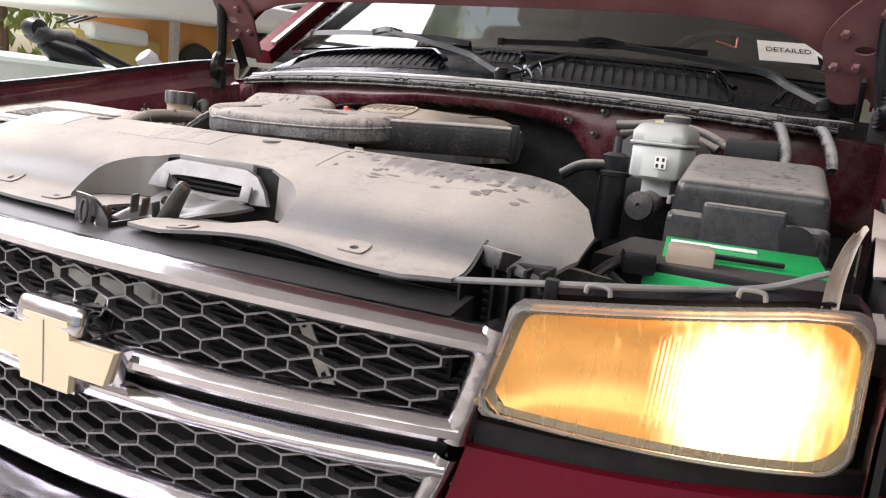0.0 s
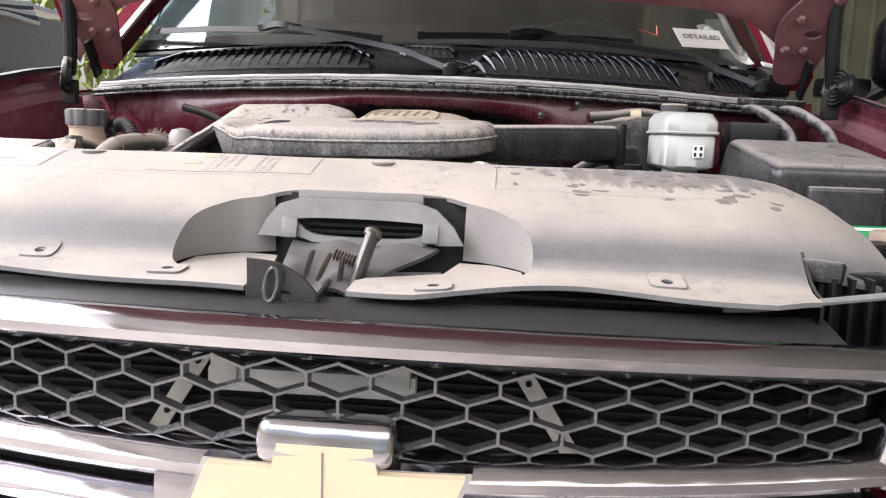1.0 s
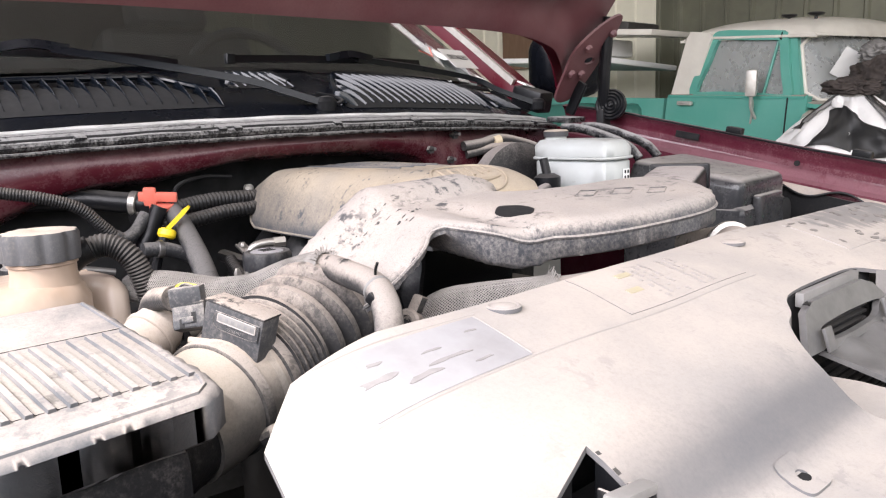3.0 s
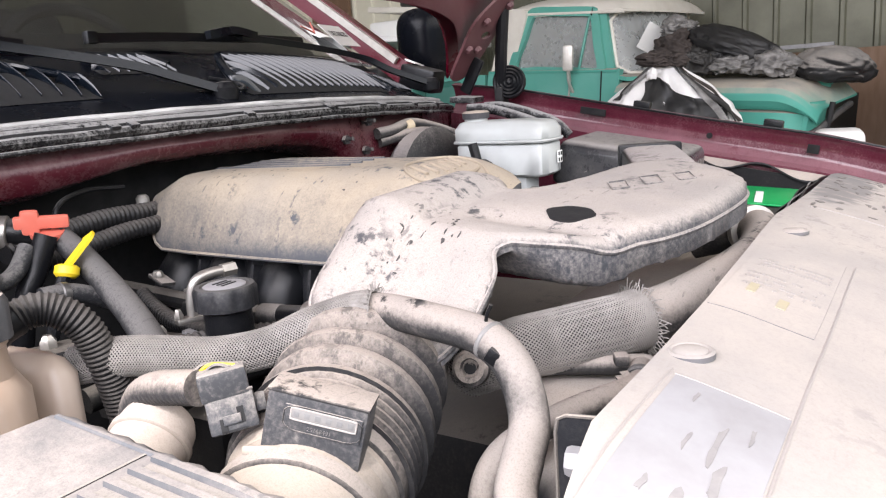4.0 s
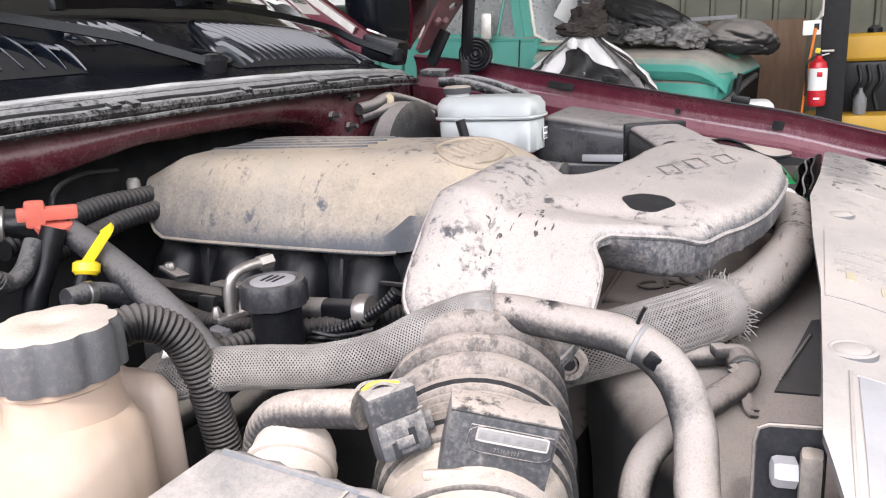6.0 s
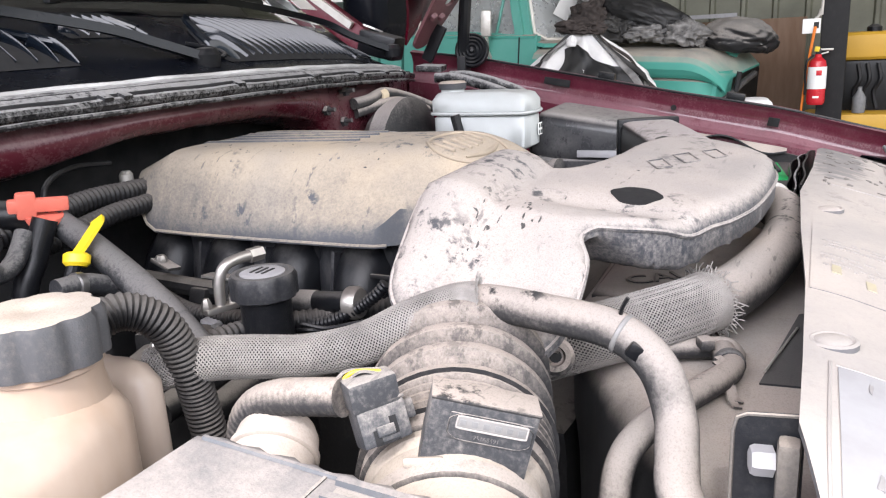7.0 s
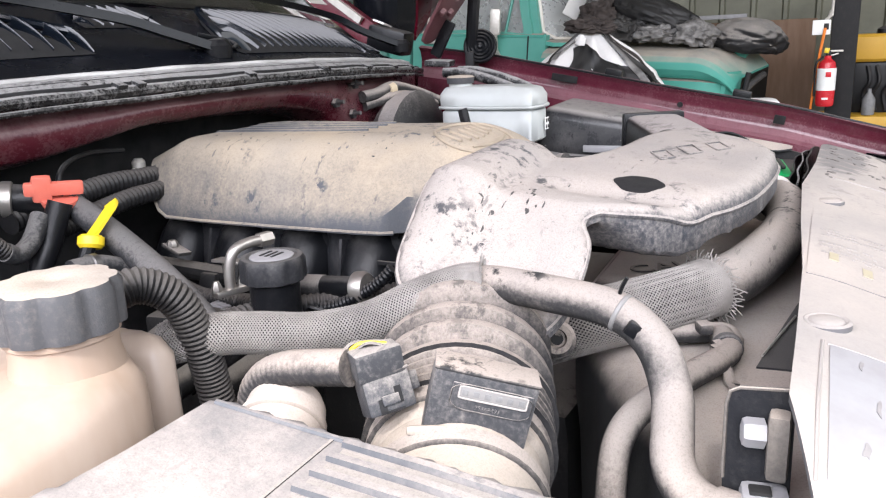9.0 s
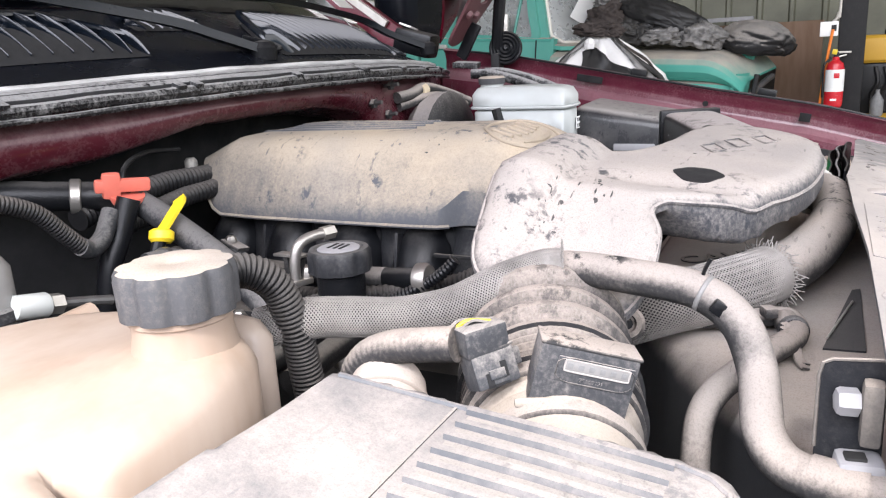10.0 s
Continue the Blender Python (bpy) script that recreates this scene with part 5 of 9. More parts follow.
# near-black sheet puts the opening's shade into colour
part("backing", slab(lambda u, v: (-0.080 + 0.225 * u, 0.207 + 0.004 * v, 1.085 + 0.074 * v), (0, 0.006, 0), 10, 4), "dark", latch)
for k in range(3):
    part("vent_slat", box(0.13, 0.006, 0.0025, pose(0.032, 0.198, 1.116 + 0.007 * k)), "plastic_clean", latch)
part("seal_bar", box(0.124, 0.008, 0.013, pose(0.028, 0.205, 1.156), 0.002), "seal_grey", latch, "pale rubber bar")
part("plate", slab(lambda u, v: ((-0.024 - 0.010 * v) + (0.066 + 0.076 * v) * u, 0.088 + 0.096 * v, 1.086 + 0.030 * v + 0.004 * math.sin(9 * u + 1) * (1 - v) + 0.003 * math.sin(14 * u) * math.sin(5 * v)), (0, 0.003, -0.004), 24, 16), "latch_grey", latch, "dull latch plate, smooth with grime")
# dark slabs below and beside the plate paint the shade of hollows
part("side_gap_shade", slab(lambda u, v: (-0.040 + 0.165 * u, 0.055 + 0.10 * v, 1.056 + 0.014 * v), (0, 0, -0.03), 4, 6), "dark", latch)
part("pit", slab(lambda u, v: (0.066 + 0.048 * u, 0.100 + 0.030 * v + 0.012 * u, 1.086 + 0.012 * v), (0, 0, -0.012), 8, 4), "bare", latch, "dark slab painting the shaded hollow beside the tongue")
tongue = part("tongue", rings(spline([(0.036, 0.104, 1.056), (0.040, 0.107, 1.080), (0.047, 0.115, 1.108), (0.053, 0.123, 1.129), (0.055, 0.125, 1.134)], 6), lambda i, s: [((0.0165 - 0.008 * s ** 1.5) * math.cos(q), 0.0060 * math.sin(q)) for q in np.linspace(0, 2 * math.pi, 14, endpoint=False)], True), "tarnish", latch, "upright tarnished latch tongue")
part("tongue_tip", lathe([(0.0078, -0.004), (0.0085, 0.001), (0.006, 0.004), (0.002, 0.005)], axis_matrix((0.0545, 0.1245, 1.133), (0.35, 0.5, 0.8)), 14), "rust", tongue, "rusty tip")
hook_line = [(-0.0115 + 0.0052 * math.sin(q) + 0.002 * math.cos(q), 0.0415, 1.1000 + 0.0135 * math.cos(q)) for q in np.linspace(0, 2 * math.pi, 21)]
part("hook", rings(hook_line, lambda i, s: circle(0.0019, 8), False), "tarnish", latch, "worn loop hook")
face = [(-0.0330, 1.072), (-0.0335, 1.1190), (-0.0205, 1.1180), (-0.0080, 1.1165), (0.0020, 1.1120), (0.0130, 1.1050), (0.0232, 1.0940), (0.0235, 1.072)]
bm = sheet(face, lambda x, z: 0.0012 * math.sin(60 * x), 0.004, [[(-0.0065, 1.0870), (0.0020, 1.0860), (0.0025, 1.0940), (-0.0060, 1.0950)]], 0.006)
bm.transform(Matrix(((1, 0, 0, 0), (0, 0, -1, 0.047), (0, 1, 0, 0), (0, 0, 0, 1))))
part("face_plate", bm, "latch_dark", latch, "dark greasy face plate with a square hole", angle=40)
for x0, lift, far in ((-0.0345, 0.016, 0.045), (0.0215, 0.010, 0.070)):
    part("side_cheek", slab(lambda u, v: (x0 - 0.003 * u, 0.048 + far * u, 1.072 + 0.012 * u + (lift + 0.010 * (1 - u)) * v), (0.003, 0, 0), 8, 4), "latch_dark", latch, "dark side cheek of the latch")
part("boss", lathe([(0.0035, -0.002), (0.0040, 0.003), (0.0080, 0.004), (0.0085, 0.0), (0.008, -0.003)], axis_matrix((-0.0330, 0.088, 1.092), (-0.1, -1, 0.3)), 20), "rust", latch, "rusty round boss")
for x, y, z, h, lean in ((0.004, 0.098, 1.108, 0.024, -18), (0.016, 0.102, 1.105, 0.026, -26), (0.030, 0.106, 1.101, 0.026, -10)):
    part("blade", box(0.0035, 0.010, h, pose(x, y, z, 12, -lean), 0.0012), "rust" if 0.01 < x < 0.02 else "tarnish", latch, "bent steel latch blade")
part("spring", ribbed([(0.020, 0.128, 1.112), (0.038, 0.126, 1.107)], 0.0055, 0.003, 0.002, 12), "rust", latch, "rusty spring")
part("rivet", lathe([(0.007, 0), (0.007, 0.003), (0.004, 0.005)], pose(0.050, 0.092, 1.074, 60), 14), "steel", latch)

# release cable along the front
cable = thing("release_cable", "thin grey bonnet release cable with a clip", "cable")
part("cable", tube([(0.35, 0.092, 1.089), (0.38, 0.093, 1.091), (0.43, 0.10, 1.097), (0.52, 0.104, 1.110), (0.60, 0.13, 1.118), (0.68, 0.19, 1.124), (0.735, 0.21, 1.145)], 0.0032, 8), "cable", cable)
part("clip", box(0.012, 0.012, 0.022, pose(0.52, 0.103, 1.104, 0, 0, 10), 0.002), "plastic_clean", cable)


# ---------- headlamps ----------
def lamp_y(x):
    t = (x - 0.49) / 0.31
    return 0.040 + 0.045 * t + 0.085 * max(0, t) ** 3


def headlamp(side, lit):
    lamp = thing("headlamp", "lit rectangular headlamp with an amber turn section" if lit else "rectangular headlamp beside the grille", "headlamp", group="headlamps")
    shift = Matrix.Diagonal((side, 1, 1, 1)) if side > 0 else Matrix.Translation((0.04, 0, 0)) @ Matrix.Diagonal((-1, 1, 1, 1))
    x0, x1 = 0.500, 0.778

    def zt(x):
        return 1.097 + 0.026 * min(1, (x - x0) / 0.22)

    def zb(x):
        return 0.998 - 0.010 * (x - x0) / 0.28

    def face(u, v, inset=0.0, deep=0.0, soft=0.016):
        lean = 0.012 * (1 - v)
        xa, xb = x0 + inset - lean * (1 - u), x1 - inset
        x = xa + (xb - xa) * u
        left = 0.004 if inset < 0.004 else 0.013
        d = max(0.0, min(1.0, (x - (xb - soft)) / soft))
        e = max(0.0, min(1.0, (xa + left - x) / left))
        corner = soft * (1 - math.sqrt(max(0.0, 1 - d * d))) + left * (1 - math.sqrt(max(0.0, 1 - e * e)))
        z = zb(x) + inset + corner + (zt(x) - zb(x) - 2 * inset - 2 * corner) * v
        return (x, lamp_y(x) + deep + 0.012 * (v - 0.3), z)

    def made(name, bm, mat, label="", owner=None):
        bm.transform(shift)
        return part(name, bm, mat, owner or lamp, label)

    # broad border of hazed plastic around the clear lens
    b = bmesh.new()
    loop_uv = [((k / 32) ** 1.4, 0) for k in range(33)] + [(1, k / 8) for k in range(1, 9)] + [((1 - k / 32) ** 1.4, 1) for k in range(1, 33)] + [(0, 1 - k / 8) for k in range(1, 8)]
    rows = []
    for inset, deep, soft in ((0.0, 0.030, 0.020), (0.0005, 0.010, 0.020), (0.002, 0.002, 0.021), (0.0042, -0.001, 0.022), (0.0062, 0.0008, 0.022)):
        rows.append([b.verts.new(face(1 - (1 - u) ** 1.8, v, inset, deep, soft)) for u, v in loop_uv])
    for ra, rb in zip(rows, rows[1:]):
        for i in range(len(ra)):
            b.faces.new((ra[i], ra[(i + 1) % len(ra)], rb[(i + 1) % len(ra)], rb[i]))
    made("lens_rim", b, "lens_dull", "hazed clear rim")
    lens = made("lens", slab(lambda u, v: face(1 - (1 - u) ** 1.8, v, 0.0055, 0.002, 0.022), (0, 0.003, 0), 36, 12), M["lens_lit"] if lit else "window_dim", "clear lens glass")
    lens.visible_shadow = False
    # ring added to paint the olive haze between lens and reflector
    b = bmesh.new()
    rows = [[b.verts.new(face(1 - (1 - u) ** 1.8, v, inset, deep, soft)) for u, v in loop_uv] for inset, deep, soft in ((0.0045, 0.0095, 0.022), (0.0075, 0.0120, 0.026), (0.0098, 0.0150, 0.030))]
    for ra, rb in zip(rows, rows[1:]):
        for i in range(len(ra)):
            b.faces.new((ra[i], ra[(i + 1) % len(ra)], rb[(i + 1) % len(ra)], rb[i]))
    made("haze_ring", b, "lamp_haze_ring", "dull ring added for the haze inside the lens")
    bowl = slab(lambda u, v: face(1 - (1 - u) ** 1.8, v, 0.0075, 0.0190 + 0.026 * math.sin(math.pi * min(1, u * 2.2)) ** 0.7 * math.sin(math.pi * v) ** 0.6 if u < 0.4545 else 0.0190 + 0.042 * math.sin(math.pi * (u - 0.4545) / 0.5455) ** 0.7 * math.sin(math.pi * v) ** 0.6, 0.030), (0, 0.004, 0), 44, 14)
    made("reflector", bowl, M["lamp_lit"] if lit else "chrome", "amber and white lit reflector" if lit else "reflector")
    if lit:
        for k in range(7):
            made("lens_flute", rings([face(0.44 + 0.014 * k, 0.10 + 0.08 * (k % 3), 0.016, 0.007), face(0.44 + 0.014 * k, 0.95 - 0.05 * (k % 2), 0.016, 0.007)], lambda i, s: circle(0.0020, 6), True), M["lens_lit"], "", lens)
    made("housing", slab(lambda u, v: face(u, v, 0.004, 0.075), (0, 0.03, 0), 20, 6), "dark", "black lamp housing")
    b = bmesh.new()
    for k, (v0, v1) in enumerate(((0.0, 0.0), (1.0, 1.0))):
        slab(lambda u, v: Vector(face(u, v0, 0.002 if v0 else 0.002)) + Vector((0, 0.055 + 0.04 * v, 0.003 * (1 if v0 else -1) * (v))), (0, 0, 0.003 if v0 else -0.003), 20, 4, b)
    shell = made("shell", b, "cowl", "black lamp shell")
    for u in (0.22, 0.65):
        p = Vector(face(u, 1.0)) + Vector((0, 0.045, 0.008))
        made("adjuster_loop", tube([p + Vector((-0.011, 0, -0.004)), p + Vector((-0.008, 0, 0.003)), p + Vector((0.008, 0, 0.003)), p + Vector((0.011, 0, -0.004))], 0.0022, 8), "cable", "", shell)
    return lamp


def lit_glass(name):
    m, n, l, p = nodes_of(name)
    p.inputs["Transmission Weight"].default_value, p.inputs["IOR"].default_value = 1.0, 1.2
    p.inputs["Base Color"].default_value = (0.97, 0.93, 0.86, 1)
    l.new(ramp(n, l, noise_tex(n, l, 40, 4, 0.6, (8, 1, 0.4)), 0.3, 0.8, (0.12,) * 3 + (1,), (0.35,) * 3 + (1,)), p.inputs["Roughness"])
    return m


def bulb_glow(name, centre, size):
    """A reflector lit by its bulb: white round the bulb, amber towards its ends, broken up by the fluted lens."""
    m, n, l, p = nodes_of(name)
    co = n.new("ShaderNodeTexCoord")
    mp = n.new("ShaderNodeMapping")
    mp.vector_type = "TEXTURE"
    mp.inputs["Location"].default_value = centre
    mp.inputs["Scale"].default_value = size
    l.new(co.outputs["Object"], mp.inputs[0])
    g = n.new("ShaderNodeTexGradient")
    g.gradient_type = "SPHERICAL"
    l.new(mp.outputs[0], g.inputs[0])
    flutes = noise_tex(n, l, 30, 3, 0.6, (5, 0.2, 0.8))
    fine = noise_tex(n, l, 22, 4, 0.6, (1, 1, 1))
    f = math_node(n, l, "ADD", g.outputs["Fac"], math_node(n, l, "MULTIPLY", math_node(n, l, "SUBTRACT", flutes, 0.45), 0.55))
    hue = n.new("ShaderNodeValToRGB")
    hue.color_ramp.elements[0].position, hue.color_ramp.elements[1].position = 0.10, 0.5
    hue.color_ramp.elements[0].color, hue.color_ramp.elements[1].color = (1.0, 0.46, 0.11, 1), (1.0, 0.90, 0.62, 1)
    l.new(f, hue.inputs[0])
    power = n.new("ShaderNodeMapRange")
    power.inputs["From Min"].default_value, power.inputs["From Max"].default_value = 0.10, 0.5
    power.inputs["To Min"].default_value, power.inputs["To Max"].default_value = 0.25, 2.2
    l.new(f, power.inputs["Value"])
    dim = ramp(n, l, fine, 0.3, 0.7, (0.65,) * 3 + (1,), (1.1,) * 3 + (1,))
    mul = n.new("ShaderNodeMath")
    mul.operation = "MULTIPLY"
    l.new(power.outputs[0], mul.inputs[0])
    l.new(dim, mul.inputs[1])
    p.inputs["Base Color"].default_value = (0.6, 0.33, 0.12, 1)
    p.inputs["Metallic"].default_value, p.inputs["Roughness"].default_value = 0.7, 0.3
    l.new(hue.outputs[0], p.inputs["Emission Color"])
    l.new(mul.outputs[0], p.inputs["Emission Strength"])
    return m


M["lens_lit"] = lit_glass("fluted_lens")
M["lamp_lit"] = bulb_glow("beam_reflector_lit", (0.690 * SIZE, 0.13 * SIZE, 1.045 * SIZE), (0.088 * SIZE, 0.30 * SIZE, 0.085 * SIZE))
headlamp(1, True)
headlamp(-1, False)

# maroon panel and filler below each lamp, and the bumper
for s, dx in ((1, 0.0), (-1, 0.04)):
    part("lamp_filler", slab(lambda u, v: (s * (0.478 + 0.40 * u - 0.02 * (1 - v)) + dx, lamp_y(0.478 + 0.36 * u) - 0.008 + 0.02 * v, 0.865 + 0.098 * v + 0.010 * u), (0, 0.02, 0), 16, 6), "paint_out", truck, "maroon panel under the headlamp")
    part("filler_gap", slab(lambda u, v: (s * (0.48 + 0.34 * u) + dx, lamp_y(0.48 + 0.34 * u) + 0.022, 0.955 + 0.03 * v), (0, 0.01, 0), 14, 2), "dark", truck)
    part("fender_nose", slab(lambda u, v: (s * (0.815 + 0.05 * v + 0.06 * u), 0.145 + 0.12 * u + 0.03 * v, 0.92 + 0.20 * v + 0.012 * u), (0.004 * s, 0.006, 0), 8, 10), "paint_in", truck, "maroon fender edge beside the lamp")
    part("lamp_bracket", slab(lambda u, v: (s * (0.733 + 0.014 * u * (1 - 0.25 * v) + 0.014 * v * v) + dx, 0.178 + 0.010 * math.sin(3 * u) + 0.012 * v + 0.003 * math.sin(9 * v), 1.118 + 0.070 * v + 0.004 * math.sin(5 * u + 4 * v)), (0.0, 0.003, 0), 8, 12), "cream_dust", truck, "pale dusty lamp bracket")
bumper = thing("bumper", "silver front bumper below the grille", "bumper")
part("bar", slab(lambda u, v: (-0.93 + 1.86 * u, -0.115 + 0.22 * (-0.93 + 1.86 * u) ** 2 - 0.03 * math.sin(math.pi * v) + 0.10 * max(0, v - 0.75) * 4 * 0.9, 0.52 + 0.30 * min(1, v / 0.8) + 0.015 * max(0, v - 0.8)), (0, 0.03, 0), 40, 12), "chrome", bumper, "silver bumper bar")


# ---------- engine bay floor and dark depths ----------
bay = thing("engine_block", "grimy engine block and bay in shadow", "engine")
part("block", box(0.52, 0.52, 0.36, pose(0.08, 0.74, 0.86), 0.03), "dim", bay, "grimy cast engine block")
# near-black floor carries the deep bay's shade in its colour
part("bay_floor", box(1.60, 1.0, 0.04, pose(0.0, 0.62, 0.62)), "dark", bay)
part("radiator_tank", box(0.80, 0.055, 0.06, pose(0.02, 0.30, 1.06), 0.015), "plastic", bay)

# ---------- engine cover ----------
cover = thing("engine_cover", "dusty moulded engine cover with a raised oval", "engine cover")


def cover_z(x, y):
    power = 1.8 + 4.2 * max(0, min(1, (y - 0.74) / 0.22))
    z = 1.252 - 0.070 * min(1.3, max(0, (-0.03 - x) / 0.095)) ** power - 0.05 * max(0, (x - 0.07) / 0.1) ** 2 - 0.045 * max(0, (0.68 - y) / 0.10) ** 2 - 0.02 * max(0, (y - 1.035) / 0.03) ** 2
    z = max(1.180, z - 0.42 * max(0, y - 0.972))
    return z + 0.003 * math.exp(-((x - 0.03) / 0.075) ** 2 - ((y - 0.66) / 0.075) ** 2)


cov = [(-0.100, 0.600), (-0.108, 0.668), (-0.118, 0.680), (-0.124, 0.690), (-0.127, 0.72), (-0.129, 0.80), (-0.129, 0.92), (-0.1290, 0.970), (-0.1275, 0.982), (-0.122, 0.993), (-0.100, 1.014), (-0.06, 1.042), (0.02, 1.050), (0.12, 1.03), (0.15, 0.92), (0.155, 0.80), (0.14, 0.66), (0.09, 0.598), (0.02, 0.585), (-0.06, 0.588)]
part("shell", sheet(cov, cover_z, 0.01, (), 0.009, lambda x, y: min(cover_z(x, y) - 0.004, 1.167 + 0.018 * max(0, min(1.2, (y - 0.962) / 0.03)) ** 2)), "cover", cover, angle=42)
part("lower_lip", rings([(x, y, 1.1675 + 0.018 * max(0, min(1.2, (y - 0.962) / 0.03)) ** 2) for x, y in cov[2:10]], lambda i, s: circle(0.0022, 6), True), "cover", cover, "worn pale lower lip")
for k in range(5):
    line = [(-0.028 + 0.022 * k + (0.028 + 0.003 * k) * q, 0.998 + 0.008 * k - (0.223 + 0.006 * k) * q) for q in np.linspace(0, 1, 10)]
    part("rib", rings([(x, y, cover_z(x, y) + 0.0008) for x, y in line], lambda i, s: [(-0.0022, -0.003), (0.0022, -0.003), (0.0015, 0.0014), (-0.0015, 0.0014)], True), "cover", cover, "raised rib")
oval = [(0.006 + 0.056 * math.cos(a), 0.643 + 0.040 * math.sin(a)) for a in np.linspace(0, 2 * math.pi, 41)]
part("oval_rim", rings([(x, y, cover_z(x, y) + 0.001) for x, y in oval], lambda i, s: circle(0.0017, 8), False), "emblem", cover, "raised oval emblem rim")
for k in range(6):
    x, y = -0.032 + 0.015 * k, 0.655 - 0.006 * math.sin(k * 0.6)
    part("emblem_bar", rings([(x - 0.004, y - 0.014, cover_z(x, y - 0.014) + 0.001), (x + 0.003, y + 0.012, cover_z(x, y + 0.012) + 0.001)], lambda i, s: circle(0.0018, 8), True), "emblem", cover)
part("emblem_sweep", rings([(x, 0.623 + 3.0 * (x - 0.006) ** 2, cover_z(x, 0.623 + 3.0 * (x - 0.006) ** 2) + 0.001) for x in np.linspace(-0.036, 0.050, 14)], lambda i, s: circle(0.0035 * math.sin(0.3 + 2.5 * s), 8), True), "emblem", cover)
part("stud", lathe([(0.008, 0), (0.008, 0.02), (0.005, 0.024)], pose(-0.10, 1.035, 1.205), 12), "zinc", cover)

# intake manifold runners below the cover
manifold = thing("intake_manifold", "black ribbed intake manifold under the engine cover", "manifold")
for k in range(4):
    y = 0.72 + 0.085 * k
    part("runner", tube([(-0.02, y, 1.150), (-0.078, y, 1.142), (-0.108, y, 1.10), (-0.112, y, 1.0)], 0.034, 16), "plastic_clean", manifold)
part("rail", tube([(-0.165, 0.66, 1.115), (-0.165, 0.85, 1.12), (-0.160, 1.02, 1.125)], 0.010, 10), "dim", manifold)
part("plenum", box(0.2, 0.36, 0.12, pose(0.0, 0.83, 1.11), 0.02), "plastic_clean", manifold)
for y in (0.70, 0.78, 0.87, 0.95):
    part("injector", box(0.02, 0.022, 0.04, pose(-0.175, y, 1.105, 0, 15), 0.004), "dim", manifold)

# ---------- intake resonator, elbow and duct ----------
ax = Vector((0.127, 0.052, 0.026)).normalized()
RC = Vector((-0.437, 0.463, 1.119))
reson = thing("intake_resonator", "dust-covered intake resonator with an elbow and black duct", "air intake")


def reson_top(x, y):
    z = 1.229 + 0.035 * (x + 0.143) + 0.10 * (y - 0.441)
    z += max(0, math.sqrt(max(0, 0.040 ** 2 - (y - 0.560) ** 2)) - 0.025) * min(1, max(0, (-0.03 - x) / 0.06))
    z -= 0.006 * math.exp(-((x + 0.165) / 0.018) ** 2) * max(0, min(1, (0.52 - y) / 0.03))
    return z - 0.62 * max(0, -0.215 - x) - 1.2 * max(0, -0.285 - x) ** 1.5


def reson_under(x, y):
    return reson_top(x, y) - (0.038 if x > -0.19 else 0.038 - 0.024 * min(1, (-0.19 - x) / 0.02) * (1 if y < 0.53 else 0.5))


ro = closed_spline([(-0.222, 0.458), (-0.245, 0.449), (-0.285, 0.450), (-0.308, 0.466), (-0.318, 0.50), (-0.315, 0.545), (-0.300, 0.570), (-0.26, 0.580), (-0.21, 0.586), (-0.15, 0.590), (-0.09, 0.586), (-0.052, 0.570), (-0.044, 0.545), (-0.062, 0.527), (-0.03, 0.509), (0.03, 0.496),
                    (0.09, 0.488), (0.135, 0.474), (0.156, 0.445), (0.154, 0.408), (0.132, 0.374), (0.096, 0.353), (0.045, 0.347), (-0.045, 0.354), (-0.10, 0.366), (-0.15, 0.386), (-0.182, 0.405), (-0.205, 0.430)], 5)
hole = [(-0.131 + 0.020 * math.cos(a), 0.440 + 0.0195 * math.sin(a) + 0.0012 * math.sin(5 * a)) for a in np.linspace(0, 2 * math.pi, 24, endpoint=False)]


def rounded_body(outline, top, bottom, edge, holes=(), step=0.011):
    """A shallow box over an outline, with rounded upper and lower edges."""
    arr = np.array(dense(outline, step))

    soft = edge if callable(edge) else (lambda x, y: edge)

    def fall(x, y):
        d = float(np.min(np.hypot(arr[:, 0] - x, arr[:, 1] - y)))
        k = max(0.0, 1 - d / soft(x, y))
        return soft(x, y) * (1 - math.sqrt(max(0, 1 - k * k)))

    def hi(x, y):
        return top(x, y) - 0.8 * fall(x, y)

    def lo(x, y):
        return bottom(x, y) + min(0.6 * fall(x, y), 0.006)
    return sheet(outline, hi, 0, holes, step, lo)


part("body", rounded_body(ro, reson_top, lambda x, y: reson_under(x, y), lambda x, y: 0.005 + 0.013 * max(0, min(1, (x + 0.215) / 0.09)), (), 0.006), "reson", reson, "dust-white resonator box", angle=60)
part("cuff", tube([RC + ax * 0.12, RC + ax * 0.155 + Vector((0, 0, -0.003)), RC + ax * 0.19 + Vector((0, 0, -0.012))], 0.047, 32), "bellows", reson, "rubber cuff under the elbow")
part("seam", rings([(x, y, reson_top(x, y) - 0.005 - 0.0105 * max(0, min(1, (x + 0.215) / 0.09))) for x, y in ro + ro[:1]], lambda i, s: circle(0.0020, 6), False), "reson", reson)
part("oval_recess", sheet(hole, lambda x, y: reson_top(x, y) + 0.0008, 0.002, (), 0.01), "dark", reson, "bare dark oval patch")
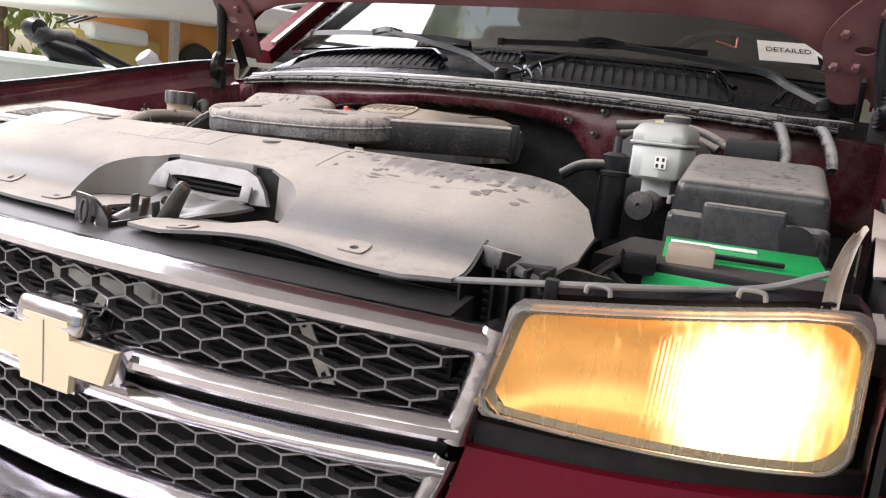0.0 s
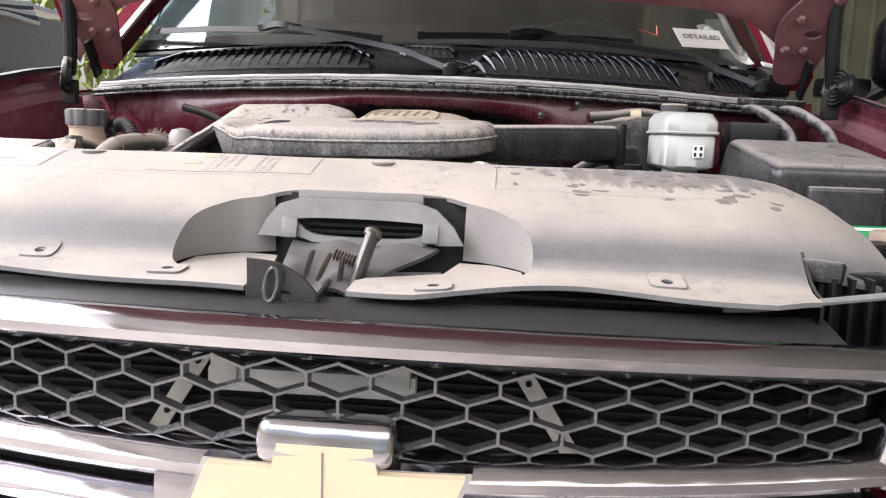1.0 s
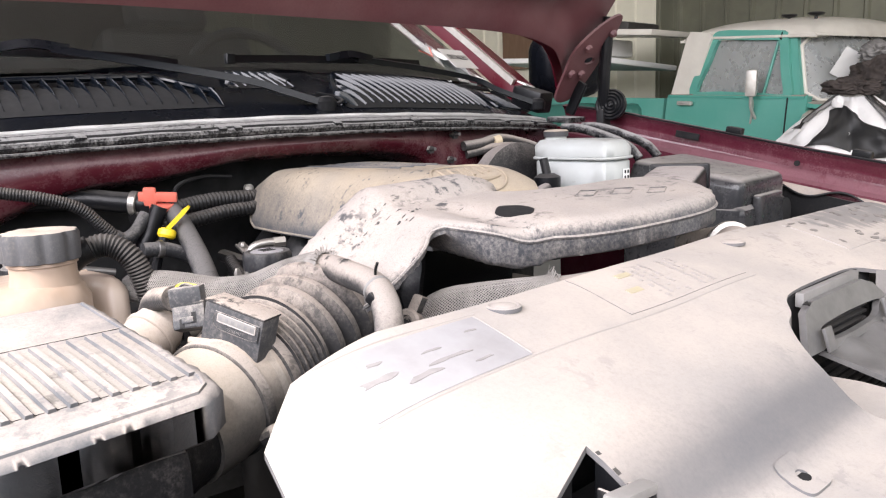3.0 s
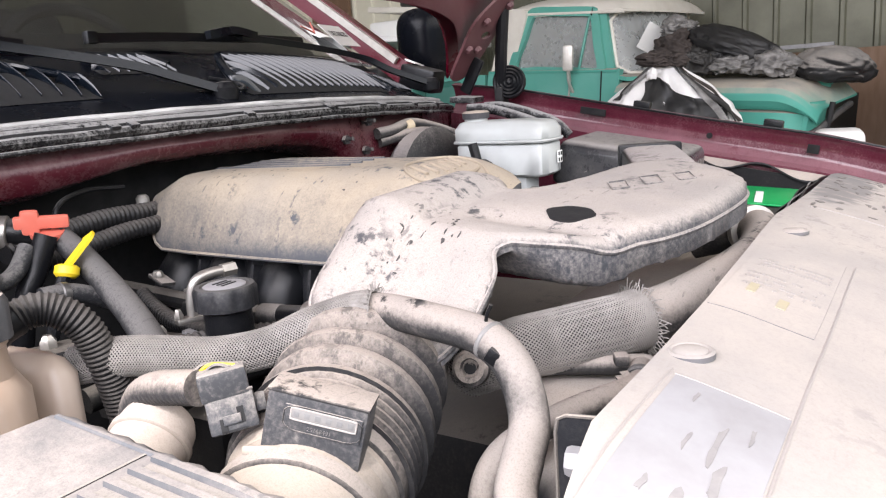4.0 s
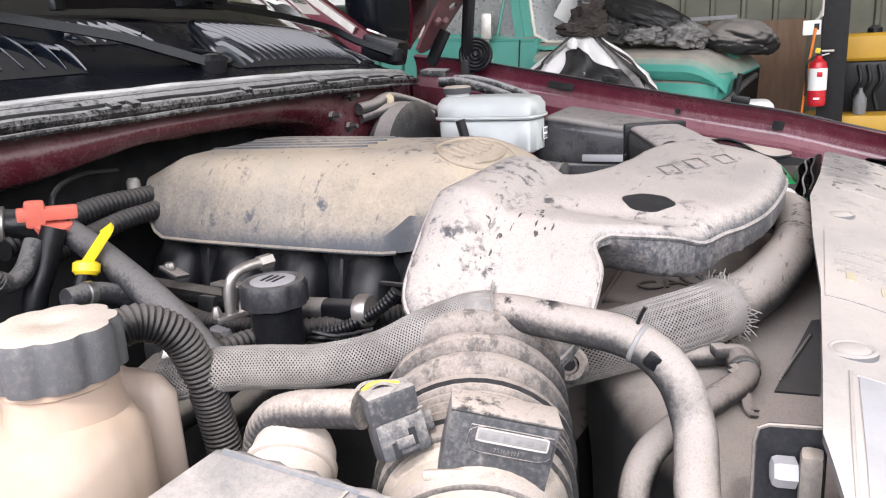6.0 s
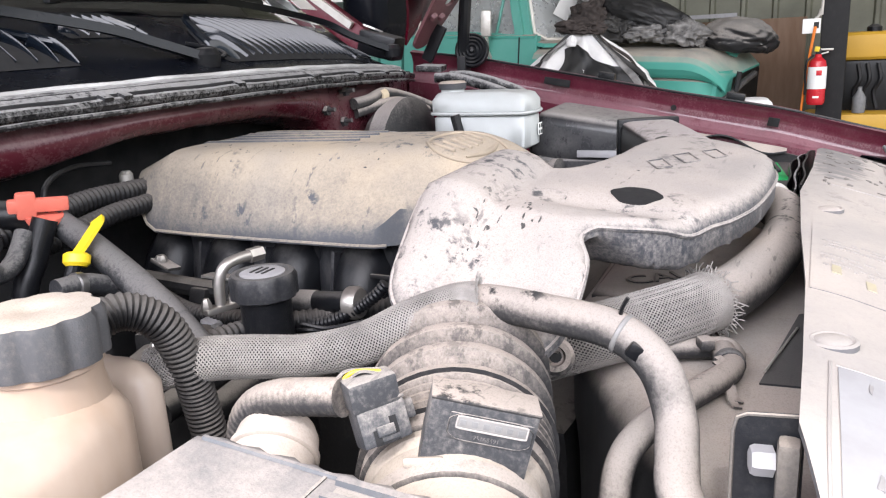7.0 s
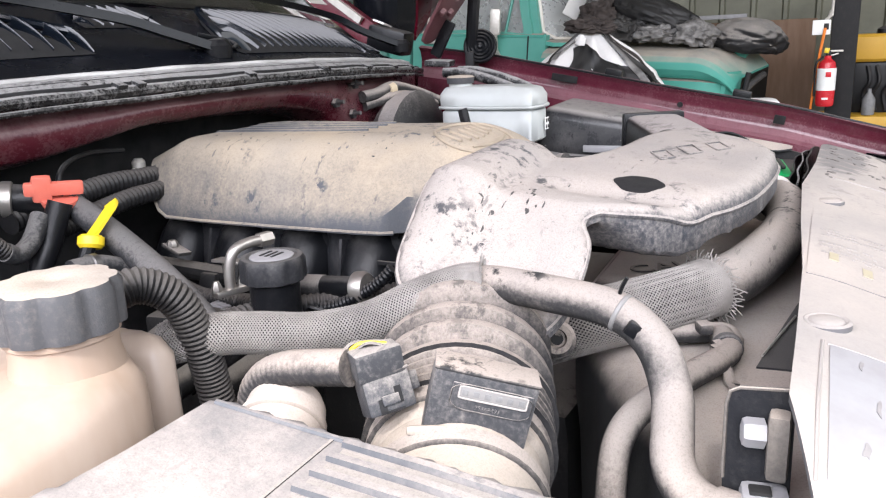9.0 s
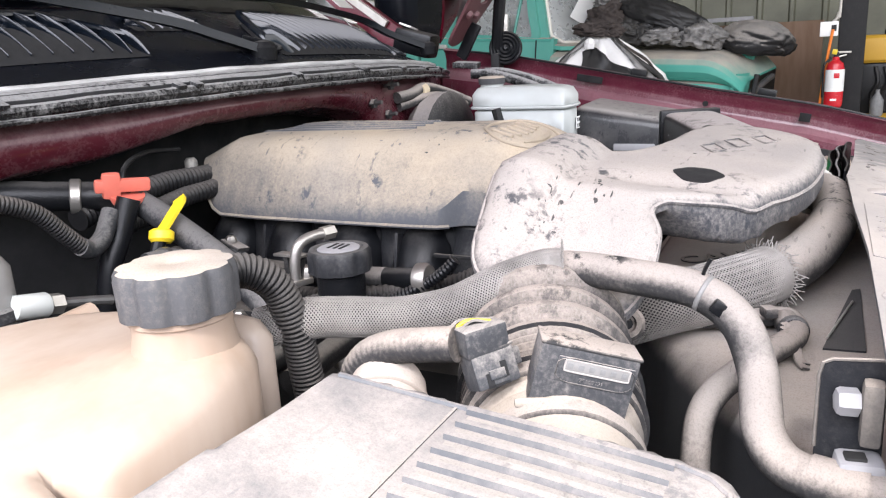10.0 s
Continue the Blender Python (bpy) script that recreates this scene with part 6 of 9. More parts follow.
for x, y, w, d in ((-0.012, 0.444, 0.022, 0.012), (0.028, 0.426, 0.024, 0.013), (0.062, 0.404, 0.022, 0.012)):
    loop4 = [(x - w, y - d * 0.2), (x - w * 0.2, y - d), (x + w, y + d * 0.1), (x + w * 0.2, y + d), (x - w, y - d * 0.2)]
    part("emblem_block", rings([(px, py, reson_top(px, py) + 0.0004) for px, py in loop4], lambda i, s: circle(0.0010, 6), False), "reson", reson, "worn embossed block")
duct = [(0.085, 0.420, 1.209), (0.13, 0.440, 1.211), (0.18, 0.462, 1.213), (0.24, 0.489, 1.2155), (0.3015, 0.5165, 1.217)]
part("duct", rings(spline(duct, 6), lambda i, s: [(0.037 * math.copysign(abs(math.cos(a)) ** 0.35, math.cos(a)), 0.0235 * math.copysign(abs(math.sin(a)) ** 0.35, math.sin(a))) for a in np.linspace(0, 2 * math.pi, 28, endpoint=False)], True), "duct", reson, "black rectangular duct, dusty on top", angle=60)
dm = axis_matrix((0.300, 0.516, 1.2165), (0.88, 0.47, 0.02), (-0.47, 0.88, 0))
part("duct_mouth", box(0.082, 0.054, 0.012, dm, 0.004), "plastic_clean", reson, "black rim at the duct's end")
part("bare_patch", sheet([(0.150 + 0.018 * math.cos(a) * (1 + 0.2 * math.sin(3 * a)), 0.470 + 0.008 * math.sin(a)) for a in np.linspace(0, 2 * math.pi, 16, endpoint=False)], lambda x, y: 1.2362, 0.0004, (), 0.008), "bare", reson, "dark patch wiped in the dust")
# bare patches and finger marks in the dust of the resonator and the cover
for k in range(96):
    g = random.Random(100 + k)
    if k < 56:
        cx0, cy0 = ((-0.189, 0.532), (-0.242, 0.530), (-0.075, 0.545), (-0.215, 0.505))[k % 4]
        x, y, hz, owner = cx0 + 0.020 * g.gauss(0, 0.6), cy0 + 0.014 * g.gauss(0, 0.6), reson_top, reson
    elif k < 66:
        x, y, hz, owner = -0.16 + 0.28 * g.random(), 0.375 + 0.12 * g.random(), reson_top, reson
    else:
        x, y, hz, owner = -0.085 + 0.05 * g.random(), 0.70 + 0.28 * g.random(), cover_z, cover
    w, d = 0.0005 + 0.0024 * g.random() ** 2.5, 0.0004 + 0.0013 * g.random() ** 2.5
    rim = [(x + w * math.cos(a) * (1 + 0.35 * math.sin(3 * a + k)), y + d * math.sin(a) * (1 + 0.4 * math.cos(2 * a + k))) for a in np.linspace(0, 2 * math.pi, 12, endpoint=False)]
    part("bare_patch", sheet(rim, lambda p, q: hz(p, q) + 0.0005, 0.0003, (), 0.01), "bare" if k % 2 else "smudge", owner)
# ---------- fan shroud ----------
fan = thing("fan_shroud", "dusty beige plastic fan shroud with an embossed warning word", "fan shroud")
fo = [(0.38, 0.265), (-0.46, 0.265), (-0.455, 0.310), (-0.40, 0.326), (-0.345, 0.362), (-0.31, 0.392), (-0.245, 0.436), (-0.165, 0.482), (-0.06, 0.512), (0.10, 0.525), (0.38, 0.525)]
part("shell", rounded_body(fo, lambda x, y: 1.118 - 0.03 * max(0, y - 0.42), lambda x, y: 0.93 if y < 0.47 else 1.05, 0.034, (), 0.012), "fanbox", fan, angle=70)
part("step", rounded_body([(0.36, 0.36), (-0.06, 0.36), (-0.10, 0.40), (-0.05, 0.498), (0.36, 0.512)], lambda x, y: 1.124 - 0.03 * max(0, y - 0.42), lambda x, y: 1.10, 0.010, (), 0.012), "fanbox", fan, angle=70)
text_mesh("CAUTION", 0.034, pose(0.012, 0.405, 1.1246, 0, 0, -55), 0.0006, "bellows", fan, "embossed_word")
# ---------- bellows, air-flow sensor and clamps ----------
intake = thing("intake_bellows", "dusty ribbed rubber intake bellows", "intake hose")
part("bellows", ribbed([RC + ax * 0.062, RC + ax * 0.098, RC + ax * 0.137 + Vector((0, 0, 0.004))], 0.057, 0.0235, 0.010, 40, None, 2.2), "bellows", intake, "broad rubber folds")
part("fine_folds", ribbed([RC + ax * 0.034, RC + ax * 0.050, RC + ax * 0.064], 0.0545, 0.0068, 0.0032, 40, None, 1.6), "bellows", intake, "fine rubber folds beside the sensor")
part("sensor_tube", lathe([(0.043, -0.05), (0.046, -0.02), (0.046, 0.016), (0.049, 0.020), (0.049, 0.034), (0.045, 0.038)], axis_matrix(RC, ax), 40), "beige", intake, "dusty air-flow sensor tube")
for d, r in ((-0.008, 0.0465), (0.024, 0.0495)):
    part("clamp", lathe([(r, 0), (r + 0.002, 0.001), (r + 0.002, 0.010), (r, 0.011)], axis_matrix(RC + ax * d, ax), 40), "rubber", intake, "dust-covered hose clamp")
part("clamp_screw", box(0.019, 0.005, 0.005, axis_matrix((-0.4470, 0.4720, 1.1640), (-0.85, -0.35, 0.4), (0.35, -0.93, 0.02)), 0.0015), "beige", intake)
part("clamp_screw", lathe([(0.007, 0), (0.007, 0.012), (0.004, 0.016)], pose(-0.425, 0.422, 1.095, 60, 0, 20), 10), "bellows", intake)
maf = thing("air_flow_sensor", "black plastic air-flow sensor box with an embossed plate", "sensor")
mm = axis_matrix((-0.4223, 0.4545, 1.1705), (-0.90, -0.43, 0.02), (0.418, -0.870, -0.261))
part("box", box(0.0525, 0.037, 0.022, mm, 0.003), "plug", maf)
part("plate_frame", box(0.040, 0.0135, 0.002, mm @ pose(0.0040, 0.0065, 0.0108), 0.0008), "plug", maf)
plate = part("plate", box(0.034, 0.0058, 0.002, mm @ pose(0.0045, 0.0092, 0.0116), 0.0008), "seal_grey", maf, "pale embossed strip")
pill = [(0.0045 + 0.0168 * max(-1, min(1, 1.25 * math.cos(q))), 0.0092 + 0.0031 * max(-1, min(1, 1.6 * math.sin(q)))) for q in np.linspace(0, 2 * math.pi, 33)]
part("plate_border", rings([(mm @ Vector((x, y, 0.0124))) for x, y in pill], lambda i, s: circle(0.0005, 6), False), "label_ink", plate, "pale raised border")
for k in range(6):
    part("embossed_mark", box(0.0030, 0.0030, 0.0012, mm @ pose(-0.0095 + 0.0056 * k, 0.0092, 0.0122), 0.0003), "cable", plate)
text_mesh("25168491", 0.0032, mm @ pose(0.003, 0.0022, 0.0116), 0.0002, "label_ink", maf, "part_number")
part("rim", box(0.0530, 0.0020, 0.0222, mm @ pose(0, 0.0185, 0.0), 0.0008), "rubber", maf, "dust on the upper edge")
outer = [(0.0040 + 0.0200 * max(-1, min(1, 1.12 * math.cos(q))), 0.0065 + 0.0067 * max(-1, min(1, 1.3 * math.sin(q)))) for q in np.linspace(0, 2 * math.pi, 33)]
part("frame_border", rings([(mm @ Vector((x, y, 0.0116))) for x, y in outer], lambda i, s: circle(0.0004, 6), False), "sensor", maf, "dusty raised border")
cm = axis_matrix((-0.4392, 0.4990, 1.1762), (-0.579, -0.659, 0.356), (0.771, -0.628, 0.09))
conn = part("connector", box(0.0250, 0.0200, 0.018, cm, 0.002), "plug", maf, "grey plug with a forked latch")
part("plug_hood", box(0.0250, 0.0150, 0.016, axis_matrix((-0.4395, 0.5030, 1.1925), (-0.62, -0.76, 0.10), (0.771, -0.628, 0.09)), 0.002), "plug", conn, "upright hood of the plug")
part("ridge", box(0.0255, 0.0016, 0.0016, cm @ pose(0, 0.0098, 0.0090), 0.0005), "sensor", conn, "pale worn ridge")
for x, y, w, h in ((-0.0050, -0.0060, 0.0035, 0.0075), (0.0042, -0.0020, 0.0035, 0.0085), (-0.0005, -0.0092, 0.0125, 0.0012)):
    part("latch_slot", box(w, h, 0.0010, cm @ pose(x, y, 0.0090)), "dark", conn, "dark slot in the latch")
part("latch_tab", box(0.0090, 0.0050, 0.0020, cm @ pose(-0.0004, -0.0035, 0.0095), 0.0006), "plug", conn)
part("side_lug", box(0.0060, 0.0100, 0.0100, cm @ pose(0.0150, 0.0020, -0.0010), 0.0015), "plug", conn)
for k in range(3):
    part("wire", tube([(-0.436 + 0.003 * k, 0.500, 1.200), (-0.440, 0.508 + 0.003 * k, 1.201), (-0.445, 0.518, 1.192 + 0.003 * k)], 0.0011, 6), "yellow" if k == 1 else "sensor", maf)
part("loom_sleeve", ribbed([(-0.446, 0.514, 1.190), (-0.4455, 0.535, 1.1865), (-0.444, 0.555, 1.182), (-0.442, 0.573, 1.173), (-0.441, 0.584, 1.157), (-0.442, 0.588, 1.125)], 0.0098, 0.004, 0.0002, 18), "bellows", maf, "dusty taped wiring sleeve")

# ---------- air filter box ----------
airbox = thing("air_filter_box", "dusty plastic air filter box with a ribbed lid", "air filter box")
LID = [(-0.500, 0.557), (-0.494, 0.548), (-0.475, 0.392), (-0.476, 0.376), (-0.490, 0.364), (-0.74, 0.345), (-0.78, 0.37), (-0.80, 0.53), (-0.78, 0.575)]


def lid_z(x, y):
    return 1.1925 - 0.165 * (0.559 - y)


lid = part("lid", rounded_body(LID, lid_z, lambda x, y: lid_z(x, y) - 0.03, 0.006, (), 0.0055), "lid", airbox, "dusty lid", angle=50)
rim_line = [(-0.503, 0.550), (-0.484, 0.392), (-0.486, 0.380), (-0.494, 0.372), (-0.74, 0.353)]
part("lid_rim", rings([(x, y, lid_z(x, y) + 0.0002) for x, y in rim_line], lambda i, s: circle(0.0016, 6), True), "lid", lid, "raised rim along the lid edge")
for k in range(18):
    dx = -0.009 - 0.0118 * k
    part("lid_rib", rings([(dx - 0.488, 0.485, lid_z(0, 0.485) + 0.0004), (dx - 0.483, 0.445, lid_z(0, 0.445) + 0.001), (dx - 0.478, 0.395, lid_z(0, 0.395) + 0.0005)], lambda i, s: [(-0.0030, -0.004), (0.0030, -0.004), (0.0020, 0.0020), (-0.0020, 0.0020)], True), "lid", lid, "raised lid rib")
    part("lid_groove", rings([(dx - 0.494, 0.483, lid_z(0, 0.483) - 0.0008), (dx - 0.489, 0.445, lid_z(0, 0.445) - 0.0006), (dx - 0.484, 0.397, lid_z(0, 0.397) - 0.0008)], lambda i, s: [(-0.0026, -0.002), (0.0026, -0.002), (0.0026, 0.0013), (-0.0026, 0.0013)], True), "sensor", lid, "dark groove between ribs")
part("lid_line", slab(lambda u, v: (-0.494 - 0.27 * u, 0.490 + 0.0014 * v, lid_z(0, 0.490 + 0.0014 * v) + 0.0006), (0, 0, -0.002), 10, 1), "sensor", airbox)
part("base", box(0.27, 0.18, 0.22, pose(-0.635, 0.46, 1.02), 0.012), "plastic", airbox)
part("outlet", lathe([(0.040, 0), (0.040, 0.04)], axis_matrix(RC - ax * 0.085, ax), 32), "plastic", airbox)

# ---------- coolant tank ----------
tank = thing("coolant_tank", "cream translucent coolant tank with a grey lobed cap", "coolant tank")
body = closed_spline([(-0.430, 0.70), (-0.430, 0.662), (-0.438, 0.645), (-0.452, 0.645), (-0.4645, 0.666), (-0.468, 0.640), (-0.484, 0.618), (-0.515, 0.608), (-0.56, 0.606), (-0.592, 0.612), (-0.603, 0.632), (-0.614, 0.610), (-0.66, 0.60), (-0.71, 0.62), (-0.72, 0.67), (-0.70, 0.82), (-0.62, 0.87), (-0.50, 0.865), (-0.445, 0.81)], 6)
part("body", rounded_body(body, lambda x, y: 1.186 + 0.012 * math.exp(-((x + 0.502) / 0.05) ** 2 - ((y - 0.650) / 0.05) ** 2) - 0.10 * max(0, (y - 0.72)) - 0.10 * max(0, -0.56 - x), lambda x, y: 0.98, 0.017, (), 0.0075), "tank", tank, "cream plastic tank", angle=70)
CAP = (-0.502, 0.650)
part("neck", lathe([(0.029, 0), (0.0265, 0.012), (0.0265, 0.020), (0.028, 0.021), (0.028, 0.026), (0.024, 0.027)], pose(*CAP, 1.190), 32), "tank", tank)
part("cap", lathe([(0.027, 0), (0.0315, 0.001), (0.032, 0.022), (0.030, 0.0255), (0.022, 0.0265), (0.006, 0.0265), (0.005, 0.0258), (0.001, 0.0258)], pose(*CAP, 1.2135), 96, None, lambda a, r: r * (1 - 0.085 * (0.5 - 0.5 * math.cos(9 * a)) ** 3 * (1 if r > 0.0295 else 0))), "cap", tank, "grey lobed screw cap", angle=45)
part("seam", rings([(x, y, 1.10) for x, y in body + body[:1]], lambda i, s: circle(0.0025, 6), False), "tank", tank)
part("side_pipe", tube([(-0.475, 0.84, 1.145), (-0.44, 0.845, 1.155), (-0.41, 0.845, 1.158)], 0.009, 12), "tank", tank)

# ---------- hoses ----------


def hose(name, label, bm, mat, category="hose"):
    return tagged(part(name, bm, mat), label, category, kind="")


H1 = [(-0.424, 0.668, 1.172), (-0.410, 0.640, 1.1770), (-0.392, 0.618, 1.1745), (-0.372, 0.592, 1.1705), (-0.352, 0.562, 1.1745), (-0.334, 0.536, 1.1865), (-0.320, 0.512, 1.1945), (-0.314, 0.492, 1.1960), (-0.322, 0.450, 1.196), (-0.327, 0.410, 1.192), (-0.335, 0.386, 1.178), (-0.345, 0.374, 1.155), (-0.362, 0.370, 1.142), (-0.378, 0.3665, 1.131), (-0.388, 0.358, 1.123), (-0.395, 0.345, 1.120), (-0.398, 0.330, 1.120), (-0.398, 0.305, 1.118)]
hh = hose("heater_hose", "dusty bent rubber heater hose", tube(H1[6:], 0.0114, 22), "rubber")
part("end_cuff", tube([(-0.3955, 0.343, 1.120), (-0.398, 0.330, 1.120), (-0.398, 0.318, 1.119)], 0.0126, 18), "rubber", hh, "thicker cuff at the hose end")
part("quick_connector", box(0.018, 0.022, 0.026, pose(-0.392, 0.322, 1.122, 0, 0, 10), 0.004), "label", hh, "pale plastic quick connector")
part("connector_slot", box(0.008, 0.010, 0.004, pose(-0.394, 0.324, 1.1345, 0, 0, 10), 0.001), "ink", hh)


def braid(pts, r, turns, strands, wire, fray=0.0, seed=1):
    """A braided sleeve: two families of wires wound about a line."""
    b = bmesh.new()
    path = spline(pts, 16)
    n = len(path)
    tang = [Vector(path[min(i + 1, n - 1)] - path[max(i - 1, 0)]).normalized() for i in range(n)]
    u = Vector((0, 0, 1))
    frames = []
    for i in range(n):
        u = (u - tang[i] * u.dot(tang[i])).normalized()
        frames.append((Vector(path[i]), tang[i].cross(u), u.copy()))
    g = random.Random(seed)
    for sgn in (1, -1):
        for k in range(strands):
            line = []
            for i in range(n):
                a = 2 * math.pi * (k / strands + sgn * turns * i / (n - 1))
                c, rr, uu = frames[i]
                q = r * (1 + 0.02 * sgn * math.cos(a * strands / 2))
                line.append(c + rr * q * math.cos(a) + uu * q * math.sin(a))
            if fray:
                end = line[-1] - line[-2]
                c, rr, uu = frames[-1]
                out = (line[-1] - c).normalized()
                line.append(line[-1] + end * 0.5 + out * fray * g.random() * 0.35)
                line.append(line[-1] + end * (0.3 + g.random()) + out * fray * (g.random() - 0.25) * 0.7)
            rings(line, lambda i, s: [(-wire, -wire), (wire, -wire), (wire, wire), (-wire, wire)], True, b)
    return b


hb = tagged(part("braided_hose", tube(H1[:7], lambda s: 0.0121, 16), "dark"), "grey braided sleeve on the heater hose, frayed end", "hose")
tagged(part("braid", braid(H1[:7] + [(-0.3155, 0.498, 1.1957)], 0.0131, 4.0, 28, 0.00033, 0.010, 3), "sleeve", hb, "woven sleeve", smooth=False), "", "", "", "stuff")
tie = tagged(part("cable_tie", lathe([(0.0115, 0), (0.0120, 0.0005), (0.0120, 0.0024), (0.0115, 0.003)], axis_matrix((-0.3275, 0.408, 1.1915), (-0.15, -0.9, -0.35)), 24), "seal_grey"), "pale cable tie round the hose", "cable tie")
part("tie_tail", tube([(-0.328, 0.408, 1.200), (-0.329, 0.406, 1.207), (-0.329, 0.403, 1.213)], 0.0012, 6), "plastic_clean", tie)
part("tie_head", box(0.006, 0.011, 0.009, pose(-0.3405, 0.3955, 1.1865, 34, 0, 12), 0.002), "plastic_clean", tie)
H2 = [(-0.200, 0.500, 1.115), (-0.212, 0.452, 1.140), (-0.200, 0.424, 1.147), (-0.172, 0.398, 1.150), (-0.115, 0.366, 1.152), (-0.03, 0.344, 1.156), (0.05, 0.334, 1.160), (0.11, 0.340, 1.166), (0.15, 0.365, 1.164), (0.15, 0.42, 1.15)]
rh = hose("radiator_hose", "large dusty rubber radiator hose with a torn braided sleeve", tube(H2, 0.0215, 20), "rubber")
part("under_sleeve", tube(H2[:4] + [(-0.148, 0.384, 1.151)], 0.0224, 24), "dark", rh, "dark rubber under the sleeve")
tagged(part("braid", braid(H2[:4] + [(-0.145, 0.382, 1.151)], 0.0232, 1.2, 52, 0.00035, 0.012, 7), "sleeve", rh, "torn woven sleeve", smooth=False), "", "", "", "stuff")
part("clamp", lathe([(0.0235, 0), (0.026, 0.001), (0.026, 0.010), (0.0235, 0.011)], axis_matrix((0.135, 0.352, 1.166), (0.7, 0.6, -0.05)), 24), "zinc", rh, "steel hose clamp")
th = hose("thin_hose", "thin bent dusty hose beside the fan shroud", tube([(-0.185, 0.366, 1.128), (-0.222, 0.358, 1.130), (-0.283, 0.381, 1.131), (-0.330, 0.402, 1.121), (-0.352, 0.405, 1.09), (-0.362, 0.400, 1.03)], 0.0090, 14), "rubber")
part("clamp", lathe([(0.0093, 0), (0.0105, 0.001), (0.0105, 0.007), (0.0093, 0.008)], axis_matrix((-0.205, 0.360, 1.1295), (-0.95, -0.2, 0.05)), 20), "worn", th, "flat spring clamp")
pipe = hose("return_pipe", "dusty steel return pipe with a clip", tube([(-0.225, 0.466, 1.126), (-0.208, 0.426, 1.130), (-0.190, 0.385, 1.130), (-0.176, 0.366, 1.128), (-0.185, 0.358, 1.126), (-0.20, 0.358, 1.128)], 0.0075, 12), "rubber", "pipe")
for k in (-1, 1):
    part("clip_ear", rings(spline([(-0.226 + 0.004 * k, 0.366, 1.139), (-0.234 + 0.004 * k, 0.3575, 1.136), (-0.238 + 0.004 * k, 0.356, 1.127), (-0.246 + 0.004 * k, 0.353, 1.1215), (-0.252 + 0.004 * k, 0.349, 1.1205)], 4), lambda i, s: [(-0.0030, -0.0007), (0.0030, -0.0007), (0.0030, 0.0007), (-0.0030, 0.0007)], True), "rubber", pipe, "bent ear of the spring clip")
part("clip", box(0.012, 0.010, 0.008, pose(-0.196, 0.377, 1.1375, 0, 0, 30), 0.002), "rubber", pipe, "dusty square clip")
grom = thing("round_grommet", "round rubber mount with a bolt hole", "grommet")
gm = axis_matrix((-0.245, 0.472, 1.134), (-0.85, -0.3, 0.4))
part("ring", lathe([(0.013, -0.008), (0.0135, 0.004), (0.011, 0.006), (0.007, 0.006), (0.006, 0.002), (0.002, 0.002)], gm, 24), "rubber", grom)
part("hole", lathe([(0.0045, 0.0025), (0.0045, 0.004)], gm, 12), "dark", grom)
part("arm", box(0.03, 0.012, 0.02, gm @ pose(0.012, 0.006, -0.006, 0, 0, 25), 0.004), "rubber", grom)
cor = hose("corrugated_hose", "black corrugated overflow hose", ribbed([(-0.472, 0.668, 1.210), (-0.446, 0.660, 1.218), (-0.428, 0.648, 1.205), (-0.418, 0.644, 1.175), (-0.410, 0.645, 1.14), (-0.405, 0.64, 1.08)], 0.0112, 0.0033, 0.0012, 18), "loom")
part("end_cuff", tube([(-0.476, 0.668, 1.206), (-0.468, 0.667, 1.212), (-0.458, 0.664, 1.2165)], 0.0122, 18), "plastic_clean", cor, "smooth cuff at the tank")
hose("loom", "ribbed wiring loom beside the engine cover", ribbed([(-0.30, 0.99, 1.20), (-0.23, 1.0, 1.208), (-0.175, 1.002, 1.213), (-0.13, 1.000, 1.212), (-0.09, 1.006, 1.210)], 0.012, 0.006, 0.0014, 14), "loom")
hose("loom", "ribbed wiring loom beside the engine cover", ribbed([(-0.29, 0.965, 1.185), (-0.22, 0.98, 1.19), (-0.165, 0.985, 1.196), (-0.125, 0.986, 1.197), (-0.085, 0.992, 1.198)], 0.011, 0.006, 0.0014, 14), "loom")
hose("loom", "ribbed wiring loom below the intake", ribbed([(-0.34, 0.76, 1.125), (-0.29, 0.75, 1.128), (-0.24, 0.735, 1.125), (-0.20, 0.70, 1.122), (-0.17, 0.64, 1.13), (-0.185, 0.60, 1.16), (-0.20, 0.585, 1.185)], 0.0095, 0.006, 0.0014, 14), "loom")
hose("wire", "thin black wire arching beside the engine cover", tube([(-0.24, 0.99, 1.19), (-0.235, 0.995, 1.235), (-0.19, 1.01, 1.248), (-0.14, 1.01, 1.245)], 0.0028, 8), "plastic_clean", "wire")
fill = hose("filler_tube", "dusty slanting oil filler tube", tube([(-0.262, 0.955, 1.215), (-0.270, 0.90, 1.195), (-0.285, 0.83, 1.168), (-0.298, 0.78, 1.146), (-0.318, 0.72, 1.115)], lambda s: 0.0122 + 0.002 * s, 18), "worn", "pipe")
hose("heater_hose", "thick black heater hose running to the firewall", tube([(-0.262, 0.950, 1.216), (-0.280, 0.985, 1.219), (-0.312, 1.010, 1.224), (-0.350, 1.040, 1.230), (-0.420, 1.075, 1.232)], 0.0145, 16), "plastic_clean")
hc = tagged(part("hose_clip", lathe([(0.0158, 0), (0.0172, 0.001), (0.0172, 0.009), (0.0158, 0.010)], axis_matrix((-0.290, 0.992, 1.2205), (-0.7, 0.6, 0.1)), 24), "steel"), "steel clip round the thick heater hose", "clip")
part("clip_ears", box(0.016, 0.010, 0.007, pose(-0.283, 0.972, 1.196, 15, 0, 30), 0.002), "steel", hc)
part("clip_screw", tube([(-0.292, 0.972, 1.194), (-0.274, 0.968, 1.196)], 0.0026, 8), "steel", hc)
